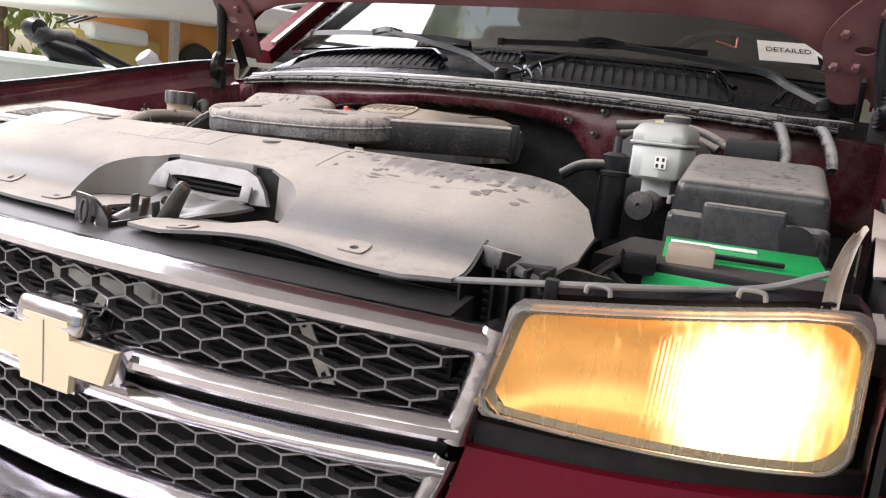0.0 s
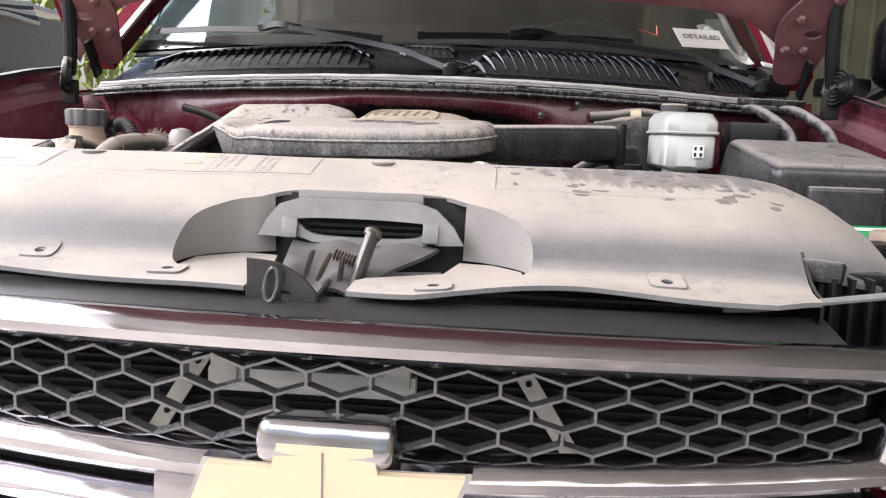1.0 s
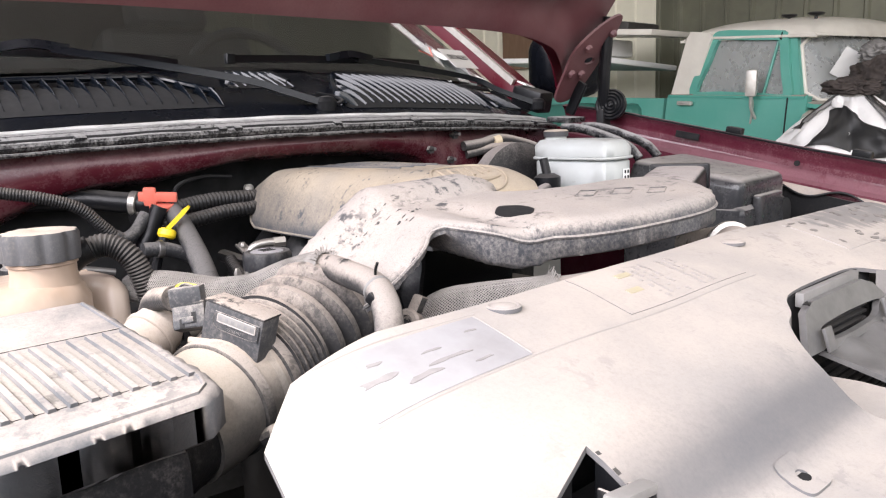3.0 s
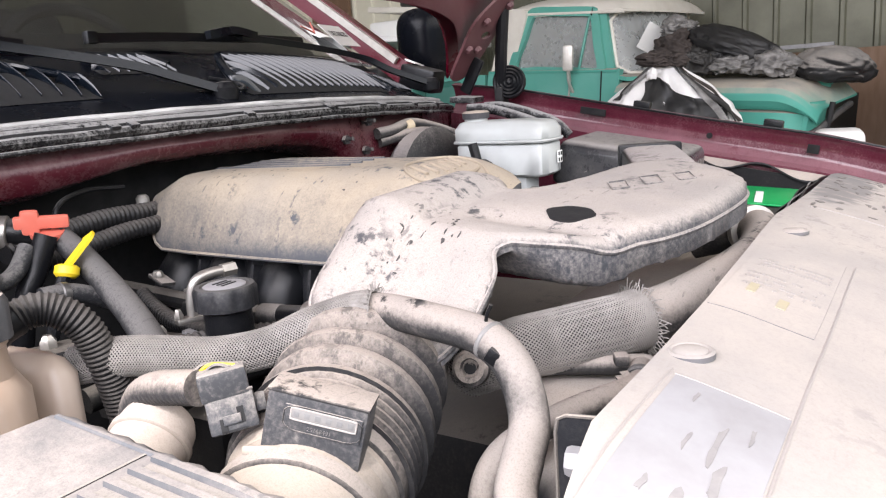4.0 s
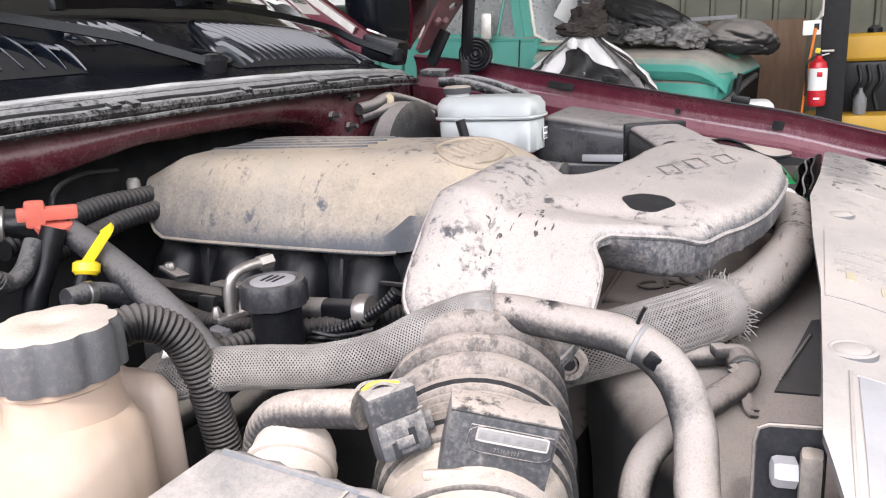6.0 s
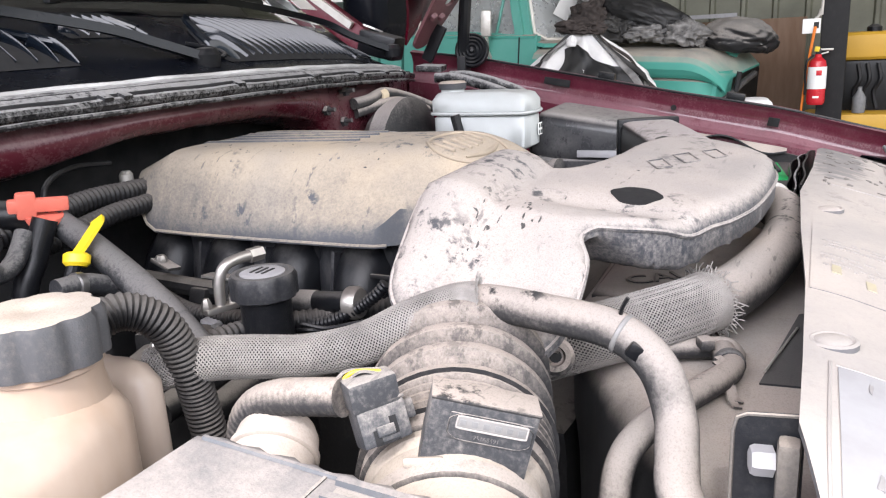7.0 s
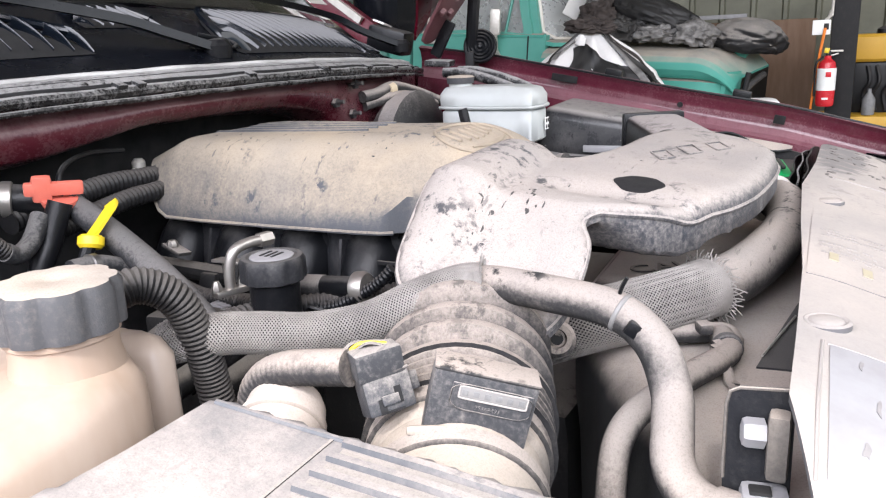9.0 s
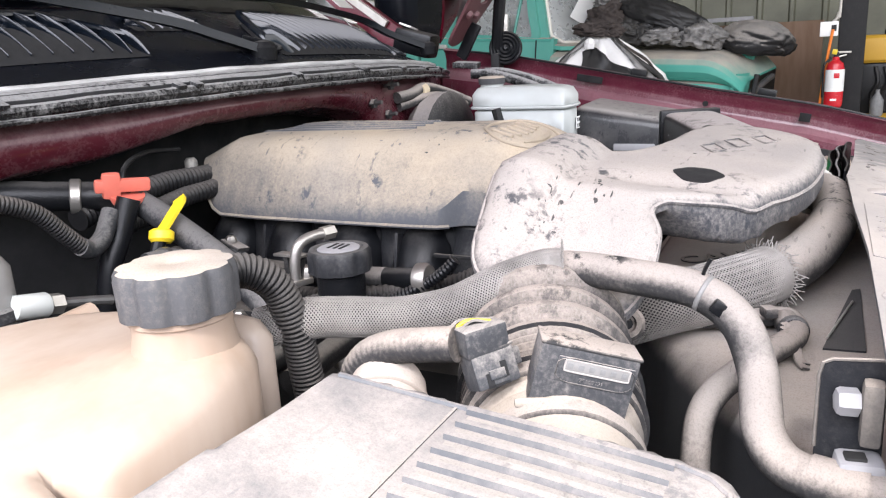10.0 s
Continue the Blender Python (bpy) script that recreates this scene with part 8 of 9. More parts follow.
def prism(outline, x0, x1, bm=None):
    """An outline in the y-z plane drawn out along x."""
    b = bm if bm is not None else bmesh.new()
    a = [b.verts.new((x0, y, z)) for y, z in outline]
    c = [b.verts.new((x1, y, z)) for y, z in outline]
    n = len(outline)
    b.faces.new(a)
    b.faces.new(c[::-1])
    for i in range(n):
        b.faces.new((a[i], c[i], c[(i + 1) % n], a[(i + 1) % n]))
    return b


def roof_v(a, q):
    """Height of the cab roof: a across, q along, each from 0 to 1."""
    return 0.455 + 0.150 * (max(0, 1 - abs(2 * a - 1) ** 3.2) * max(0, 1 - abs(2 * q - 1) ** 3.6)) ** 0.5


cab_roof = oldpart("roof", slab(lambda a, q: (0.05 + 1.42 * a, -0.14 + 0.06 * (2 * a - 1) ** 2 + 1.20 * q, roof_v(a, q)), (0, 0, -0.02), 40, 40), "ivory", "ivory painted roof")
oldpart("drip_rail", rings([(0.045, u, 0.448 + 0.03 * (u - 0.4)) for u in np.linspace(-0.10, 1.02, 12)], lambda i, s: circle(0.012, 8), True), "ivory", "", owner=cab_roof)
oldpart("cab_corner", prism([(1.17, -0.02), (1.03, 0.45), (0.99, 0.52), (0.80, 0.50), (0.78, 0.46), (0.93, -0.02)], 0.015, 0.09), "ivory", "ivory rear cab corner")
for u in (0.30, 0.08):
    lamp = oldpart("roof_lamp", lathe([(0.012, 0.0), (0.012, 0.022), (0.05, 0.030), (0.062, 0.042), (0.05, 0.050), (0.01, 0.052)], pose(0.30, u, 0.565), 20), "plastic_clean", "black round roof lamp")
frame_line = closed_spline([(0.92, 0.02), (0.83, 0.28), (0.77, 0.44), (0.70, 0.475), (0.45, 0.463), (0.20, 0.448), (0.155, 0.42), (0.11, 0.20), (0.075, 0.0), (0.30, -0.005), (0.65, 0.005)], 5)
oldpart("door_frame", rings([(0.02 + 0.09 * max(0, v), u, v) for u, v in frame_line + frame_line[:1]], lambda i, s: [(-0.036, -0.02), (0.036, -0.02), (0.036, 0.02), (-0.036, 0.02)], False, up=(1, 0, 0)), "teal", "teal door window frame", 50)
oldpart("vent_post", rings([(0.035, 0.285, 0.02), (0.075, 0.215, 0.42)], lambda i, s: circle(0.012, 8), True), "teal")
oldpart("door_glass", slab(lambda a, q: (0.045 + 0.085 * (q * 0.45), 0.10 + 0.80 * a - 0.14 * q * a + 0.08 * q * (1 - a), 0.0 + 0.45 * q), (0.008, 0, 0), 2, 2), "reflect_grey_glass", "side glass greyed for an outdoor reflection")
oldpart("door_seam", rings([(-0.030, 0.045, -0.85), (-0.034, 0.045, -0.30), (-0.012, 0.050, 0.0)], lambda i, s: circle(0.006, 6), True), "dark", "dark door gap")
oldpart("side", slab(lambda a, q: (-0.03 * abs(math.sin(math.pi * q)) ** 0.6, -0.10 + 1.28 * a, -0.90 + 0.91 * q), (0.06, 0, 0), 12, 14), "teal", "teal door and cab side")
oldpart("belt_ledge", slab(lambda a, q: (-0.012 + 0.05 * q, -0.08 + 1.24 * a, 0.010 + 0.012 * q), (0, 0, -0.02), 12, 2), "teal_dust", "dusty ledge under the window")
oldpart("bed_side", slab(lambda a, q: (-0.02 * math.sin(math.pi * q), 1.22 + 2.0 * a, -0.86 + 0.84 * q), (0.06, 0, 0), 10, 8), "teal", "teal cargo bed side")


def old_screen(a, q):
    w = 0.05 + 1.42 * a
    bow = abs(math.sin(math.pi * a)) ** 0.7
    return (w + 0.04 * q * (1 - 2 * a), -0.030 - 0.27 * bow + (0.10 + 0.13 * bow) * q, -0.02 + 0.045 * bow * q + 0.44 * q)


oldpart("windscreen", slab(old_screen, (0, 0.008, 0), 24, 6), "reflect_grey_glass", "dusty curved windscreen, greyed for its reflection")
edge = [(a, 0.0) for a in np.linspace(0.06, 0.94, 16)] + [(0.99, q) for q in (0.12, 0.5, 0.88)] + [(a, 1.0) for a in np.linspace(0.94, 0.06, 16)] + [(0.01, q) for q in (0.88, 0.5, 0.12)]
oldpart("screen_seal", rings([old_screen(a, q) for a, q in edge + edge[:1]], lambda i, s: circle(0.014, 8), False), "ivory", "ivory windscreen seal")
for a in (-0.004, 1.004):
    oldpart("pillar", rings([Vector(old_screen(a, q)) + Vector((0, 0.03, 0)) for q in np.linspace(-0.05, 1.08, 8)], lambda i, s: [(-0.03, -0.02), (0.03, -0.02), (0.03, 0.02), (-0.03, 0.02)], True), "teal", "teal windscreen pillar")
oldpart("paper", box(0.15, 0.004, 0.21, pose(0.30, -0.185, 0.235, 14, 24, -22)), "white", "white paper stuck in the windscreen", smooth=False)
oldpart("dashboard", box(1.2, 0.24, 0.10, pose(0.75, 0.08, 0.02), 0.03), "paint", "dull red dashboard")
oldpart("cab_back", box(1.38, 0.05, 0.9, pose(0.76, 1.10, -0.38)), "interior")
oldpart("cab_bench", box(1.3, 0.2, 0.6, pose(0.76, 0.80, -0.20, -10), 0.06), "interior", "grey bench seat")
oldpart("cowl_top", slab(lambda a, q: (0.0 + 1.5 * a, -0.02 - 0.27 * abs(math.sin(math.pi * a)) ** 0.7 - 0.14 * q, -0.025 - 0.02 * q), (0, 0, -0.03), 20, 4), "teal_dust", "dusty cowl below the windscreen")
FEND = [(0.03, -0.95), (-0.02, -0.62), (-0.035, -0.42), (-0.02, -0.285), (0.016, -0.272), (0.016, -0.262), (-0.045, -0.248), (-0.078, -0.205), (-0.075, -0.160), (-0.045, -0.118), (0.02, -0.090), (0.12, -0.076), (0.26, -0.068), (0.45, -0.055), (0.76, -0.035)]


def old_fender(a, q):
    u = -0.10 - 1.42 * a
    i = q * (len(FEND) - 1)
    k = min(int(i), len(FEND) - 2)
    f = i - k
    w, v = (FEND[k][j] * (1 - f) + FEND[k + 1][j] * f for j in (0, 1))
    nose = max(0.0, (a - 0.80) / 0.20)
    high = max(0, min(1, (v + 0.30) / 0.12))
    return (w + 0.12 * nose ** 2.5, u + 0.05 * nose ** 2 * (1 - high), v - 0.17 * nose ** 2.4 * high)


oldpart("fender", slab(old_fender, (0.02, 0.0, -0.015), 40, 70), "teal_dust", "dusty teal front fender")
oldpart("hood", slab(lambda a, q: (0.40 + 0.74 * a, -0.20 - 1.28 * q, -0.060 + 0.055 * abs(math.sin(math.pi * a)) ** 0.6 - 0.05 * max(0, q - 0.85) / 0.15), (0, 0, -0.03), 16, 16), "teal_dust", "dusty teal bonnet")
oldpart("fender_front", slab(lambda a, q: (0.04 + 0.36 * a, -1.475 - 0.035 * math.sin(math.pi * min(1, a * 1.2)) + 0.05 * (1 - q), -0.80 + 0.585 * q), (0, 0.03, 0), 10, 10), "teal_dust", "dusty rounded front of the fender")
oldpart("nose", slab(lambda a, q: (0.40 + 1.0 * a, -1.40 + 0.04 * math.sin(math.pi * a), -0.75 + 0.52 * q), (0, 0.06, 0), 10, 6), "plastic_clean", "dark open nose")
oldpart("grille_bar", tube([(0.02, -1.40, -0.46), (0.05, -1.52, -0.40), (0.25, -1.58, -0.30), (0.45, -1.60, -0.25)], 0.022, 10), "tarnish", "dull bent grille bar")
oldpart("grille_bar", tube([(0.10, -1.50, -0.60), (0.12, -1.56, -0.40), (0.14, -1.58, -0.22)], 0.018, 10), "dim")
oldpart("door_handle", box(0.03, 0.15, 0.035, pose(-0.045, 0.96, -0.055), 0.012), "zinc", "chrome door handle")
mir = oldpart("side_mirror", box(0.05, 0.085, 0.20, pose(-0.11, 0.29, 0.105, 0, 0, 20), 0.022), "zinc", "chrome side mirror")
oldpart("mirror_stay", tube([(-0.02, 0.30, -0.16), (-0.08, 0.30, -0.08), (-0.11, 0.29, 0.02)], 0.012, 8), "zinc", owner=mir)
oldpart("mirror_stay", tube([(-0.02, 0.34, -0.20), (-0.05, 0.31, -0.06), (-0.11, 0.28, 0.0)], 0.009, 8), "zinc", owner=mir)
for u in (-1.0, 2.1):
    c = OT @ Vector((0.12, u, 0))
    part("wheel", lathe([(0.1, -0.1), (0.33, -0.1), (0.36, -0.06), (0.36, 0.06), (0.33, 0.1), (0.1, 0.1)], pose(c.x, c.y, 0.36, 0, 90, -10), 32), "tyre", old, "black tyre")
tagged(part("white_jug", box(0.24, 0.25, 0.96, pose(3.90, 0.66, 0.48, 0, 0, 8), 0.06, 5), "white_cloth"), "tall white plastic container beside the old truck", "container")


def heap(name, label, category, centre, size, material, seed, bumps=0.25, sub=5, turn=0, tip=0):
    """A crumpled soft bundle with sharp folds."""
    b = bmesh.new()
    bmesh.ops.create_icosphere(b, subdivisions=sub, radius=1)
    off = Vector((seed * 3.1, seed * 1.7, seed))
    for v in b.verts:
        d = v.co.normalized()
        warp = d + 0.35 * Vector((noise.noise(d * 2 + off), noise.noise(d * 2 - off), noise.noise(d * 2 + off * 2)))
        fold = 1 - 2 * abs(noise.noise(Vector((warp.x * 3.0, warp.y * 1.6, warp.z * 4.0)) + off))
        fine = 1 - 2 * abs(noise.noise(Vector((warp.x * 8, warp.y * 4, warp.z * 10)) + off * 2))
        k = 1 + bumps * (0.5 * noise.noise(d * 1.4 + off) + 0.36 * (fold - 0.5) + 0.07 * (fine - 0.5))
        v.co = Vector((d.x * size[0] * k, d.y * size[1] * k, max(-0.6, d.z) * size[2] * k))
    b.transform(OT @ pose(*centre, tip, 0, turn))
    return tagged(part(name, b, material, angle=120), label, category)


# the heap of covers and rags on its bonnet: (w, u, v) on the old truck
heap("crumpled_sheeting", "pale grey crumpled plastic sheeting on the old truck", "plastic sheet", (0.32, -0.40, 0.285), (0.11, 0.12, 0.075), "pale_rag", 2, 1.1)
heap("brown_rag", "dark red and brown rag under the crumpled plastic", "rag", (0.26, -0.42, 0.14), (0.12, 0.14, 0.13), "rag", 3, 0.9)
heap("black_bag", "long black cloth bag lying over the heap on the old truck", "bag", (0.34, -0.82, 0.165), (0.20, 0.34, 0.115), "cloth", 1, 0.22, tip=16)
heap("grey_bag", "crumpled grey and black plastic bag on the old truck", "bag", (0.20, -0.62, 0.035), (0.16, 0.17, 0.11), "cloth_grey", 4, 1.0)
heap("grey_bag", "crumpled pale and black plastic bag on the old truck", "bag", (0.22, -0.90, 0.015), (0.14, 0.17, 0.075), "pale_rag", 8, 1.0)
heap("black_bag", "crushed black bag under the long bag on the old truck", "bag", (0.24, -0.78, 0.055), (0.13, 0.13, 0.075), "cloth", 5, 0.8)
heap("dusty_cloth", "dusty pale cloth lying on the bonnet edge", "cloth", (0.24, -1.16, 0.015), (0.16, 0.15, 0.10), "pale_rag", 9, 0.7, tip=10)
heap("rolled_cover", "dusty black rolled cover lying on the bonnet", "cover", (0.56, -1.44, -0.01), (0.34, 0.26, 0.135), "cover_grey", 7, 0.22, tip=6)
# a white sheet thrown over something tall beside the old truck, with a jacket and straps on it
SC = Vector((4.35, 1.73, 0))


def drape_r(z, a):
    r = lerp(z, [(0.0, 0.52), (1.00, 0.46), (1.10, 0.41), (1.22, 0.27), (1.32, 0.13), (1.385, 0.06), (1.42, 0.005)])
    return r * (1 + 0.09 * math.sin(5 * a + 6 * z) + 0.06 * math.sin(11 * a - 12 * z) + 0.03 * math.sin(23 * a + 15 * z))


def drape(a, z, out=0.0):
    r = drape_r(z, a) + out
    return SC + Vector((0.6 * r * math.cos(a), r * math.sin(a), z))


ws = thing("white_sheet", "white sheet draped over a tall heap beside the old truck", "sheet")
part("cloth", grid(lambda u, v: drape(2 * math.pi * u, 1.42 * (1 - (1 - v) ** 1.6)), 96, 48), "white_cloth", ws)
jk = thing("black_jacket", "black jacket lying on the white sheet", "jacket")
part("cloth", slab(lambda u, v: drape(math.pi - 0.42 + 1.30 * u + 0.20 * math.sin(3 * v), 1.00 + 0.05 * (1 - u) + 0.03 * math.sin(7 * u) + (0.28 - 0.10 * u - 0.06 * abs(2 * u - 1)) * v, 0.020 + 0.012 * math.sin(9 * u + 4 * v) + 0.006 * math.sin(23 * u - 9 * v)), (0.02, 0, 0), 48, 24), "cloth", jk)
st = thing("grey_strap", "grey and brown straps hanging over the white sheet", "strap")
for k, (a0, z0, w) in enumerate(((4.20, 0.98, 0.05), (4.50, 0.99, 0.05), (4.02, 1.02, 0.03), (2.15, 1.16, 0.04), (2.45, 1.20, 0.03))):
    part("strap", slab(lambda u, v: drape(a0 + (math.pi * 1.08 - a0) * v ** 1.5 * 0.5 + w * 3 * (u - 0.5), z0 + (1.425 - z0) * v, 0.045 + 0.015 * math.sin(8 * v + k + 3 * u)), (0.012, 0, 0), 6, 22), ("cloth_grey", "rag", "pale_rag", "cloth_grey", "seal_grey")[k], st)
SO = OT.inverted() @ Vector((4.32, 1.74, 1.40))
heap("brown_rag", "dark rag bundled on top of the white sheet", "rag", tuple(SO), (0.08, 0.15, 0.06), "rag", 12, 1.0)
heap("pale_glove", "pale crumpled glove on top of the white sheet", "glove", tuple(SO + Vector((-0.12, 0.0, -0.09))), (0.02, 0.035, 0.04), "white_cloth", 15, 0.6, 4)

# another covered truck bed behind it, against the wall
shell = thing("truck_canopy", "dark truck canopy with a pale roof edge by the wall", "canopy")
part("body", box(0.5, 0.62, 0.40, pose(6.25, 2.62, 1.62), 0.05, 3), "cloth_grey", shell, "dark brown canopy side")
part("roof", box(0.6, 0.80, 0.05, pose(6.2, 2.66, 1.845), 0.02), "ivory", shell, "pale roof edge")
part("stand", box(0.45, 0.6, 1.42, pose(6.25, 2.62, 0.71), 0.02), "dim", shell)

# plywood, post, extinguisher and socket at the shed wall
tagged(part("plywood_sheet", box(0.04, 1.00, 1.40, pose(6.52, 0.93, 0.70, 0, 3), 0.004), "wood", smooth=False), "brown plywood sheet leaning on the shed wall", "plywood")
tagged(part("pale_plank", box(0.06, 0.42, 0.035, pose(6.42, 1.18, 1.445), 0.005), "label", smooth=False), "pale plank lying along the wall", "plank")
tagged(part("steel_post", box(0.14, 0.17, 4.6, pose(5.46, 0.235, 2.3), 0.01), "dim"), "dark steel shed post", "post", kind="structure")
ext = thing("fire_extinguisher", "red fire extinguisher with a white label hung on a post", "fire extinguisher")
EX = (5.30, 0.325)
ext_body = part("cylinder", lathe([(0.050, 0), (0.058, 0.012), (0.060, 0.03), (0.060, 0.255), (0.050, 0.300), (0.022, 0.325), (0.022, 0.345)], pose(*EX, 0.79), 28), "ext_red", ext, "red cylinder")
part("label_band", lathe([(0.0610, 0), (0.0610, 0.15)], pose(*EX, 0.90), 28), "white", ext_body, "white wrap label")
part("label_mark", box(0.004, 0.035, 0.035, pose(EX[0] - 0.061, EX[1] - 0.012, 1.01), 0.001), "ext_red", ext_body, "red square on the label")
part("label_mark", box(0.003, 0.040, 0.014, pose(EX[0] - 0.0605, EX[1], 0.845, 0, 0, 0), 0.001), "white", ext_body)
part("valve", box(0.035, 0.035, 0.05, pose(*EX, 1.145), 0.008), "plastic_clean", ext)
part("handle", box(0.022, 0.085, 0.014, pose(EX[0], EX[1] - 0.05, 1.165), 0.005), "zinc", ext)
part("handle", box(0.020, 0.060, 0.010, pose(EX[0], EX[1] - 0.035, 1.140, -14), 0.004), "zinc", ext)
part("pin_tag", box(0.014, 0.032, 0.035, pose(EX[0] - 0.02, EX[1] + 0.01, 1.170, 10), 0.005), "yellow", ext)
part("hose", tube([(EX[0] - 0.02, EX[1] + 0.03, 1.13), (EX[0] - 0.04, EX[1] + 0.07, 1.08), (EX[0] - 0.03, EX[1] + 0.072, 0.95), (EX[0] - 0.03, EX[1] + 0.070, 0.86)], 0.008, 8), "plastic_clean", ext)
part("hanger", box(0.10, 0.02, 0.03, pose(5.36, 0.325, 1.10), 0.004), "dim", ext)
sock = thing("socket_box", "white socket box on the shed post", "socket")
part("box", box(0.05, 0.115, 0.100, pose(5.37, 0.382, 1.325), 0.006), "white", sock)
part("outlet", box(0.005, 0.032, 0.042, pose(5.344, 0.352, 1.33), 0.002), "ink", sock)
part("conduit", tube([(5.37, 0.36, 1.37), (5.37, 0.33, 1.43), (5.37, 0.32, 1.7), (5.37, 0.32, 4.5)], 0.010, 8), "zinc", sock)
cord = thing("extension_cord", "orange extension cord hanging from the socket", "cord")
part("cord", tube([(5.335, 0.355, 1.32), (5.32, 0.37, 1.2), (5.32, 0.395, 0.95), (5.32, 0.42, 0.6), (5.30, 0.44, 0.02)], 0.0075, 8), "orange", cord)
part("cord", tube([(5.335, 0.360, 1.32), (5.31, 0.385, 1.1), (5.31, 0.41, 0.8), (5.30, 0.45, 0.02)], 0.0075, 8), "orange", cord)
drum = thing("yellow_machine", "yellow workshop machine with black fittings by the wall", "machine")
part("upper", box(0.30, 0.42, 0.20, pose(5.85, 0.02, 1.165), 0.05, 3), "machine", drum)
part("lower", box(0.40, 0.90, 0.20, pose(5.72, -0.05, 0.60), 0.04), "machine", drum)
part("engine_casing", box(0.30, 0.50, 0.42, pose(5.90, -0.02, 0.87), 0.05, 3), "plastic_clean", drum)
part("skid", box(0.40, 0.90, 0.48, pose(5.78, -0.05, 0.25), 0.02), "dim", drum, "dark skid frame")
for y0 in (0.06, 0.0, -0.07):
    part("hose", tube([(5.72, y0, 1.04), (5.69, y0 - 0.02, 0.93), (5.71, y0 + 0.015, 0.84), (5.70, y0 - 0.01, 0.72)], 0.014, 10), "loom", drum)
part("cap", lathe([(0.05, 0), (0.05, 0.03), (0.02, 0.05)], pose(5.80, -0.03, 1.265), 20), "plastic_clean", drum)
tagged(part("grey_bottle", lathe([(0.040, 0), (0.044, 0.015), (0.044, 0.11), (0.014, 0.16), (0.014, 0.185)], pose(5.58, 0.04, 0.70), 20), "cable"), "grey plastic bottle standing on the machine", "bottle")

# farther teal truck with a white board, behind the mirror
far = thing("far_truck", "teal truck cab with a white board on top, in the shed", "truck")
part("body", box(1.5, 2.2, 0.75, pose(5.9, 4.9, 1.0), 0.12, 3), "far_green", far, "teal body")
part("fender", box(0.3, 0.9, 0.35, pose(5.05, 4.6, 1.22), 0.13, 4), "far_green", far, "rounded teal fender")
part("white_board", box(1.1, 1.5, 0.05, pose(5.6, 4.75, 1.78, 4, 3), 0.01), "white", far, "white board")
part("white_box", box(0.5, 0.6, 0.16, pose(5.6, 4.6, 1.90), 0.03), "white", far)
part("yellow_board", box(0.7, 1.1, 0.05, pose(5.5, 4.2, 2.02, 6), 0.01), "ivory", far)
part("grey_cover", box(0.5, 0.5, 0.1, pose(5.5, 4.2, 2.08, 10), 0.03), "cloth_grey", far)
frame_pic = tagged(part("picture_board", box(0.04, 0.6, 0.75, pose(6.68, 6.5, 2.25)), "wood"), "dark framed board on the shed wall", "board")

# ---------- yard on the open side ----------
pick = thing("pale_truck", "pale teal pickup with its bonnet open in the yard", "truck")
part("bed", slab(lambda u, v: (-4.0 - 0.06 * math.sin(math.pi * v), 1.2 + 3.2 * u, 0.6 + 0.72 * v), (-1.6, 0, 0), 12, 8), "pale", pick, "pale teal body side")
part("top", slab(lambda u, v: (-4.0 - 1.6 * u, 1.2 + 3.2 * v, 1.33 + 0.05 * math.sin(math.pi * u)), (0, 0, -0.03), 8, 8), "pale", pick)
part("canopy", box(1.8, 3.0, 0.26, pose(-5.5, 5.0, 2.00, 3, 0), 0.11, 4), "white", pick, "white canopy roof")
for y in (4.78, 5.6):
    part("post", box(0.06, 0.08, 0.55, pose(-4.9, y, 1.62), 0.01), "zinc", pick)
for y in (1.6, 4.0):
    part("tyre", lathe([(0.1, -0.1), (0.31, -0.1), (0.34, -0.06), (0.34, 0.06), (0.31, 0.1), (0.1, 0.1)], pose(-4.15, y, 0.34, 0, 90, 0), 28), "tyre", pick, "black tyre")
# simple blocks for a vehicle's yellow and orange interior under the white roof
dig = thing("excavator", "vehicle with a yellow and orange interior standing in the yard", "excavator")
part("cab", box(1.2, 1.0, 0.85, pose(-5.7, 5.35, 1.48), 0.08), "car_tan", dig, "orange-brown interior trim")
part("wheel", lathe([(0.08, -0.05), (0.20, -0.06), (0.22, 0.0), (0.20, 0.06), (0.08, 0.05)], pose(-5.06, 5.22, 1.48, 0, 90, 0), 28), "tyre", dig, "dark round wheel")
part("boom", box(0.3, 0.95, 0.40, pose(-5.3, 4.40, 1.46, 0), 0.06), "car_yellow", dig, "yellow cloth inside the vehicle")
part("panel", box(0.2, 0.62, 0.15, pose(-5.15, 4.33, 1.66), 0.06, 3), "white", dig, "pale rounded panel")
# jointed shapes for a black mirror and its arm
arm2 = thing("grapple", "black mirror-and-arm shape above the pale truck", "grapple")
part("arm", rings(spline([(-4.1, 3.02, 1.50), (-4.1, 3.20, 1.47), (-4.1, 3.42, 1.40), (-4.1, 3.72, 1.32)], 6), lambda i, s: circle(0.042 - 0.008 * s, 14), True), "plastic_clean", arm2)
part("knuckle", lathe([(0.02, -0.07), (0.065, -0.05), (0.075, 0.0), (0.060, 0.05), (0.02, 0.07)], pose(-4.1, 2.83, 1.535, 0, 90, 0), 20), "plastic_clean", arm2)
part("head", rings(spline([(-4.1, 2.80, 1.53), (-4.1, 2.90, 1.50), (-4.1, 3.02, 1.51), (-4.1, 3.10, 1.49)], 5), lambda i, s: circle(0.070 - 0.025 * s + 0.012 * math.sin(9 * s), 14), True), "worn", arm2)
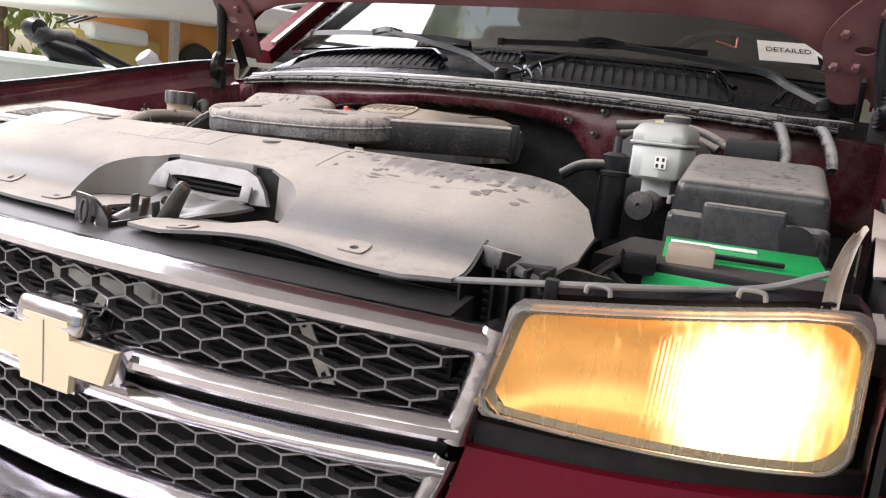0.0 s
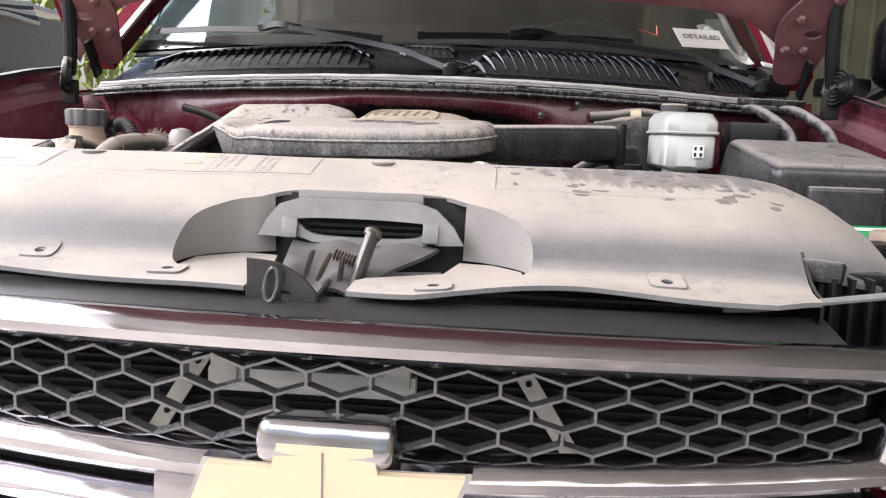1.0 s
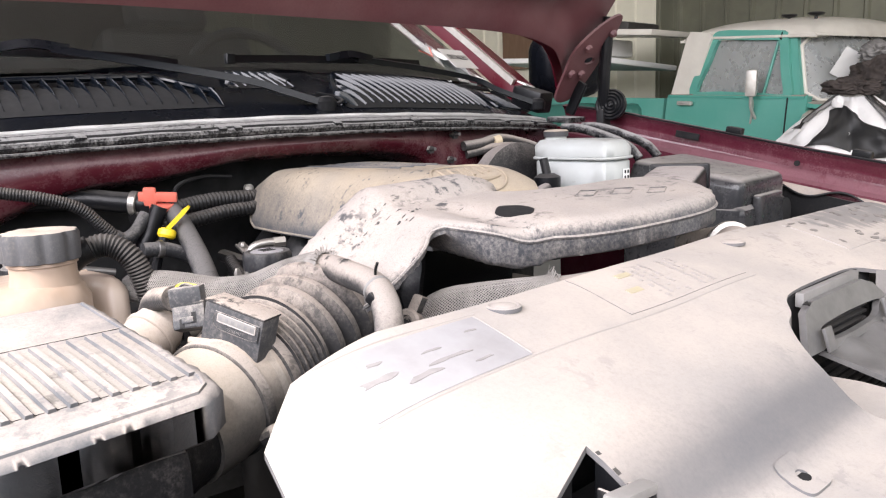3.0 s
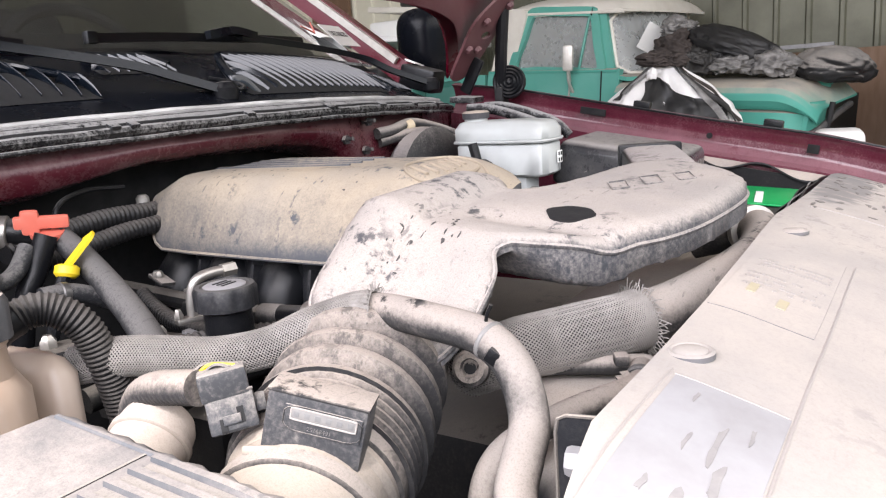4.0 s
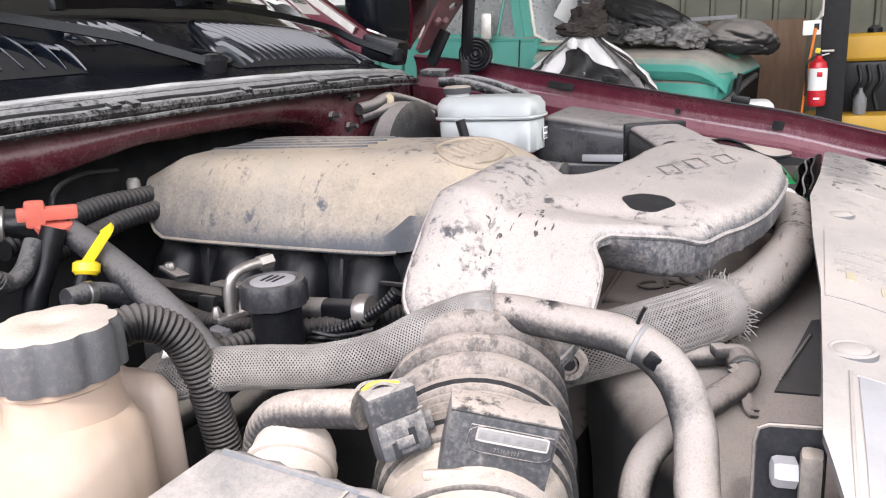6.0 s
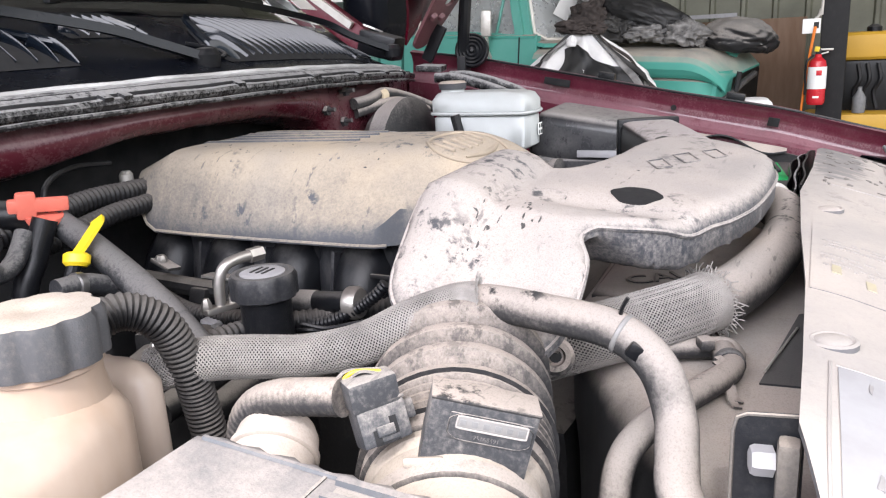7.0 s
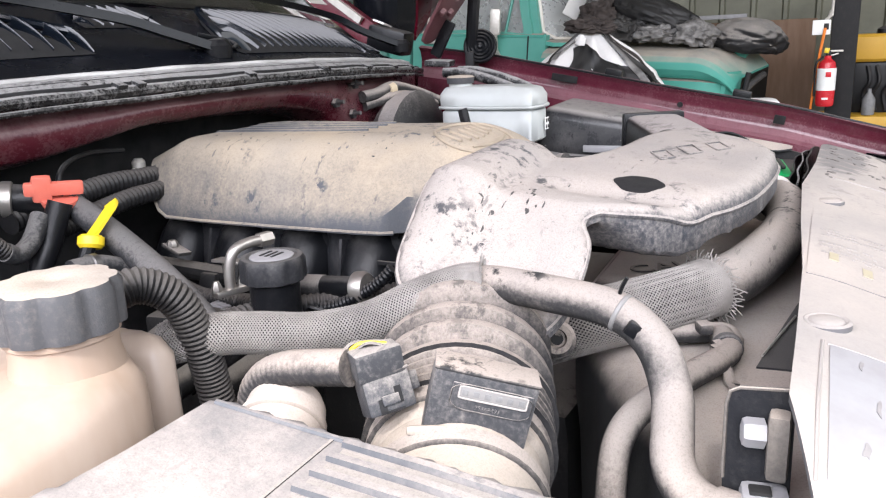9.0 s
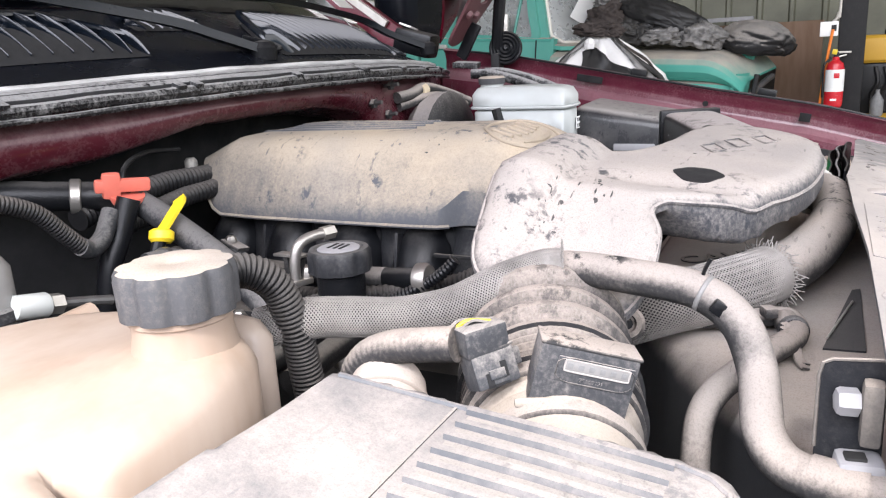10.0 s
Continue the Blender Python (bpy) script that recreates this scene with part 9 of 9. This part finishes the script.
part("foot", rings(spline([(-4.1, 2.88, 1.45), (-4.1, 3.02, 1.40), (-4.1, 3.18, 1.36), (-4.1, 3.36, 1.30)], 5), lambda i, s: circle(0.045 + 0.05 * math.sin(math.pi * s), 14), True), "plastic_clean", arm2)
part("joint", lathe([(0.01, -0.09), (0.07, -0.07), (0.085, 0.0), (0.06, 0.06), (0.03, 0.09)], axis_matrix((-4.1, 3.78, 1.42), (0.2, 0.7, -0.7)), 18), "label", arm2, "pale joint")
part("joint_rod", tube([(-4.1, 3.80, 1.46), (-4.1, 3.95, 1.38), (-4.1, 4.12, 1.31)], 0.025, 10), "label", arm2)
for k in range(3):
    part("rod", tube([(-4.15, 3.02 + 0.07 * k, 1.60 + 0.01 * k), (-4.15, 3.18 + 0.08 * k, 1.67 + 0.012 * k)], 0.008, 6), "plastic_clean", arm2)

# a grey car beyond the pale truck: windscreen pillar with bright strips, side glass and sill
car = thing("grey_car", "grey car with bright window strips standing in the yard", "car")
for k, (dy, mat_name) in enumerate(((0.0, "zinc"), (0.16, "plastic_clean"), (0.30, "zinc"), (0.42, "plastic_clean"), (0.54, "zinc"))):
    part("pillar_strip", rings(spline([(-5.0, 5.36 + dy, 1.30), (-5.02, 5.95 + dy * 0.9, 1.90), (-5.05, 6.45 + dy * 0.8, 2.25), (-5.08, 7.6 + dy * 0.3, 2.46 - 0.05 * k)], 6), lambda i, s: [(-0.05, -0.02), (0.05, -0.02), (0.05, 0.02), (-0.05, 0.02)], True), mat_name, car, "bright strip" if mat_name == "zinc" else "black strip")
part("side_glass", slab(lambda u, v: (-5.10, 5.9 + 2.6 * u + 0.6 * v * (1 - u), 1.40 + 0.95 * v), (-0.02, 0, 0), 6, 4), "cable", car, "dull grey side glass")
part("sill", box(0.10, 2.4, 0.10, pose(-5.0, 7.0, 1.60), 0.03), "white", car, "white window sill")
part("body", box(1.6, 3.8, 0.95, pose(-5.85, 7.0, 0.95), 0.12, 3), "zinc", car, "grey car body")
part("roof", box(1.3, 1.7, 0.06, pose(-5.85, 7.9, 2.47), 0.03), "zinc", car)
for y in (5.9, 8.1):
    part("tyre", lathe([(0.1, -0.1), (0.31, -0.1), (0.34, -0.06), (0.34, 0.06), (0.31, 0.1), (0.1, 0.1)], pose(-5.1, y, 0.34, 0, 90, 0), 28), "tyre", car, "black tyre")

# trees at the far side of the yard
rng = random.Random(21)
for tx, ty, th in ((-14, 9, 5.5), (-15, 13, 6.5), (-13, 5, 5.0), (-16, 17, 6.0), (-12, 21, 6.0), (-6, 24, 6.5)):
    tree = thing("tree", "yellow-green leafy tree beyond the yard", "tree", group="yard trees")
    part("trunk", tube([(tx, ty, 0), (tx + 0.1, ty, th * 0.3), (tx - 0.1, ty + 0.1, th * 0.7)], lambda s: 0.16 * (1 - 0.7 * s), 8), "wood", tree)
    b = bmesh.new()
    for k in range(900):
        d = Vector((rng.gauss(0, 1), rng.gauss(0, 1), rng.gauss(0, 0.8)))
        c = Vector((tx, ty, th * 0.62)) + Vector((d.x * 1.1, d.y * 1.1, d.z * th * 0.22))
        r = 0.10 + 0.14 * rng.random()
        e = Euler((rng.random() * 6, rng.random() * 6, rng.random() * 6)).to_matrix()
        q = [b.verts.new(c + e @ Vector(p)) for p in ((-r, 0, 0), (0, -r * 0.5, 0.02), (r, 0, 0), (0, r * 0.5, 0.03))]
        b.faces.new(q)
    part("crown", b, "leaf", tree, smooth=False)
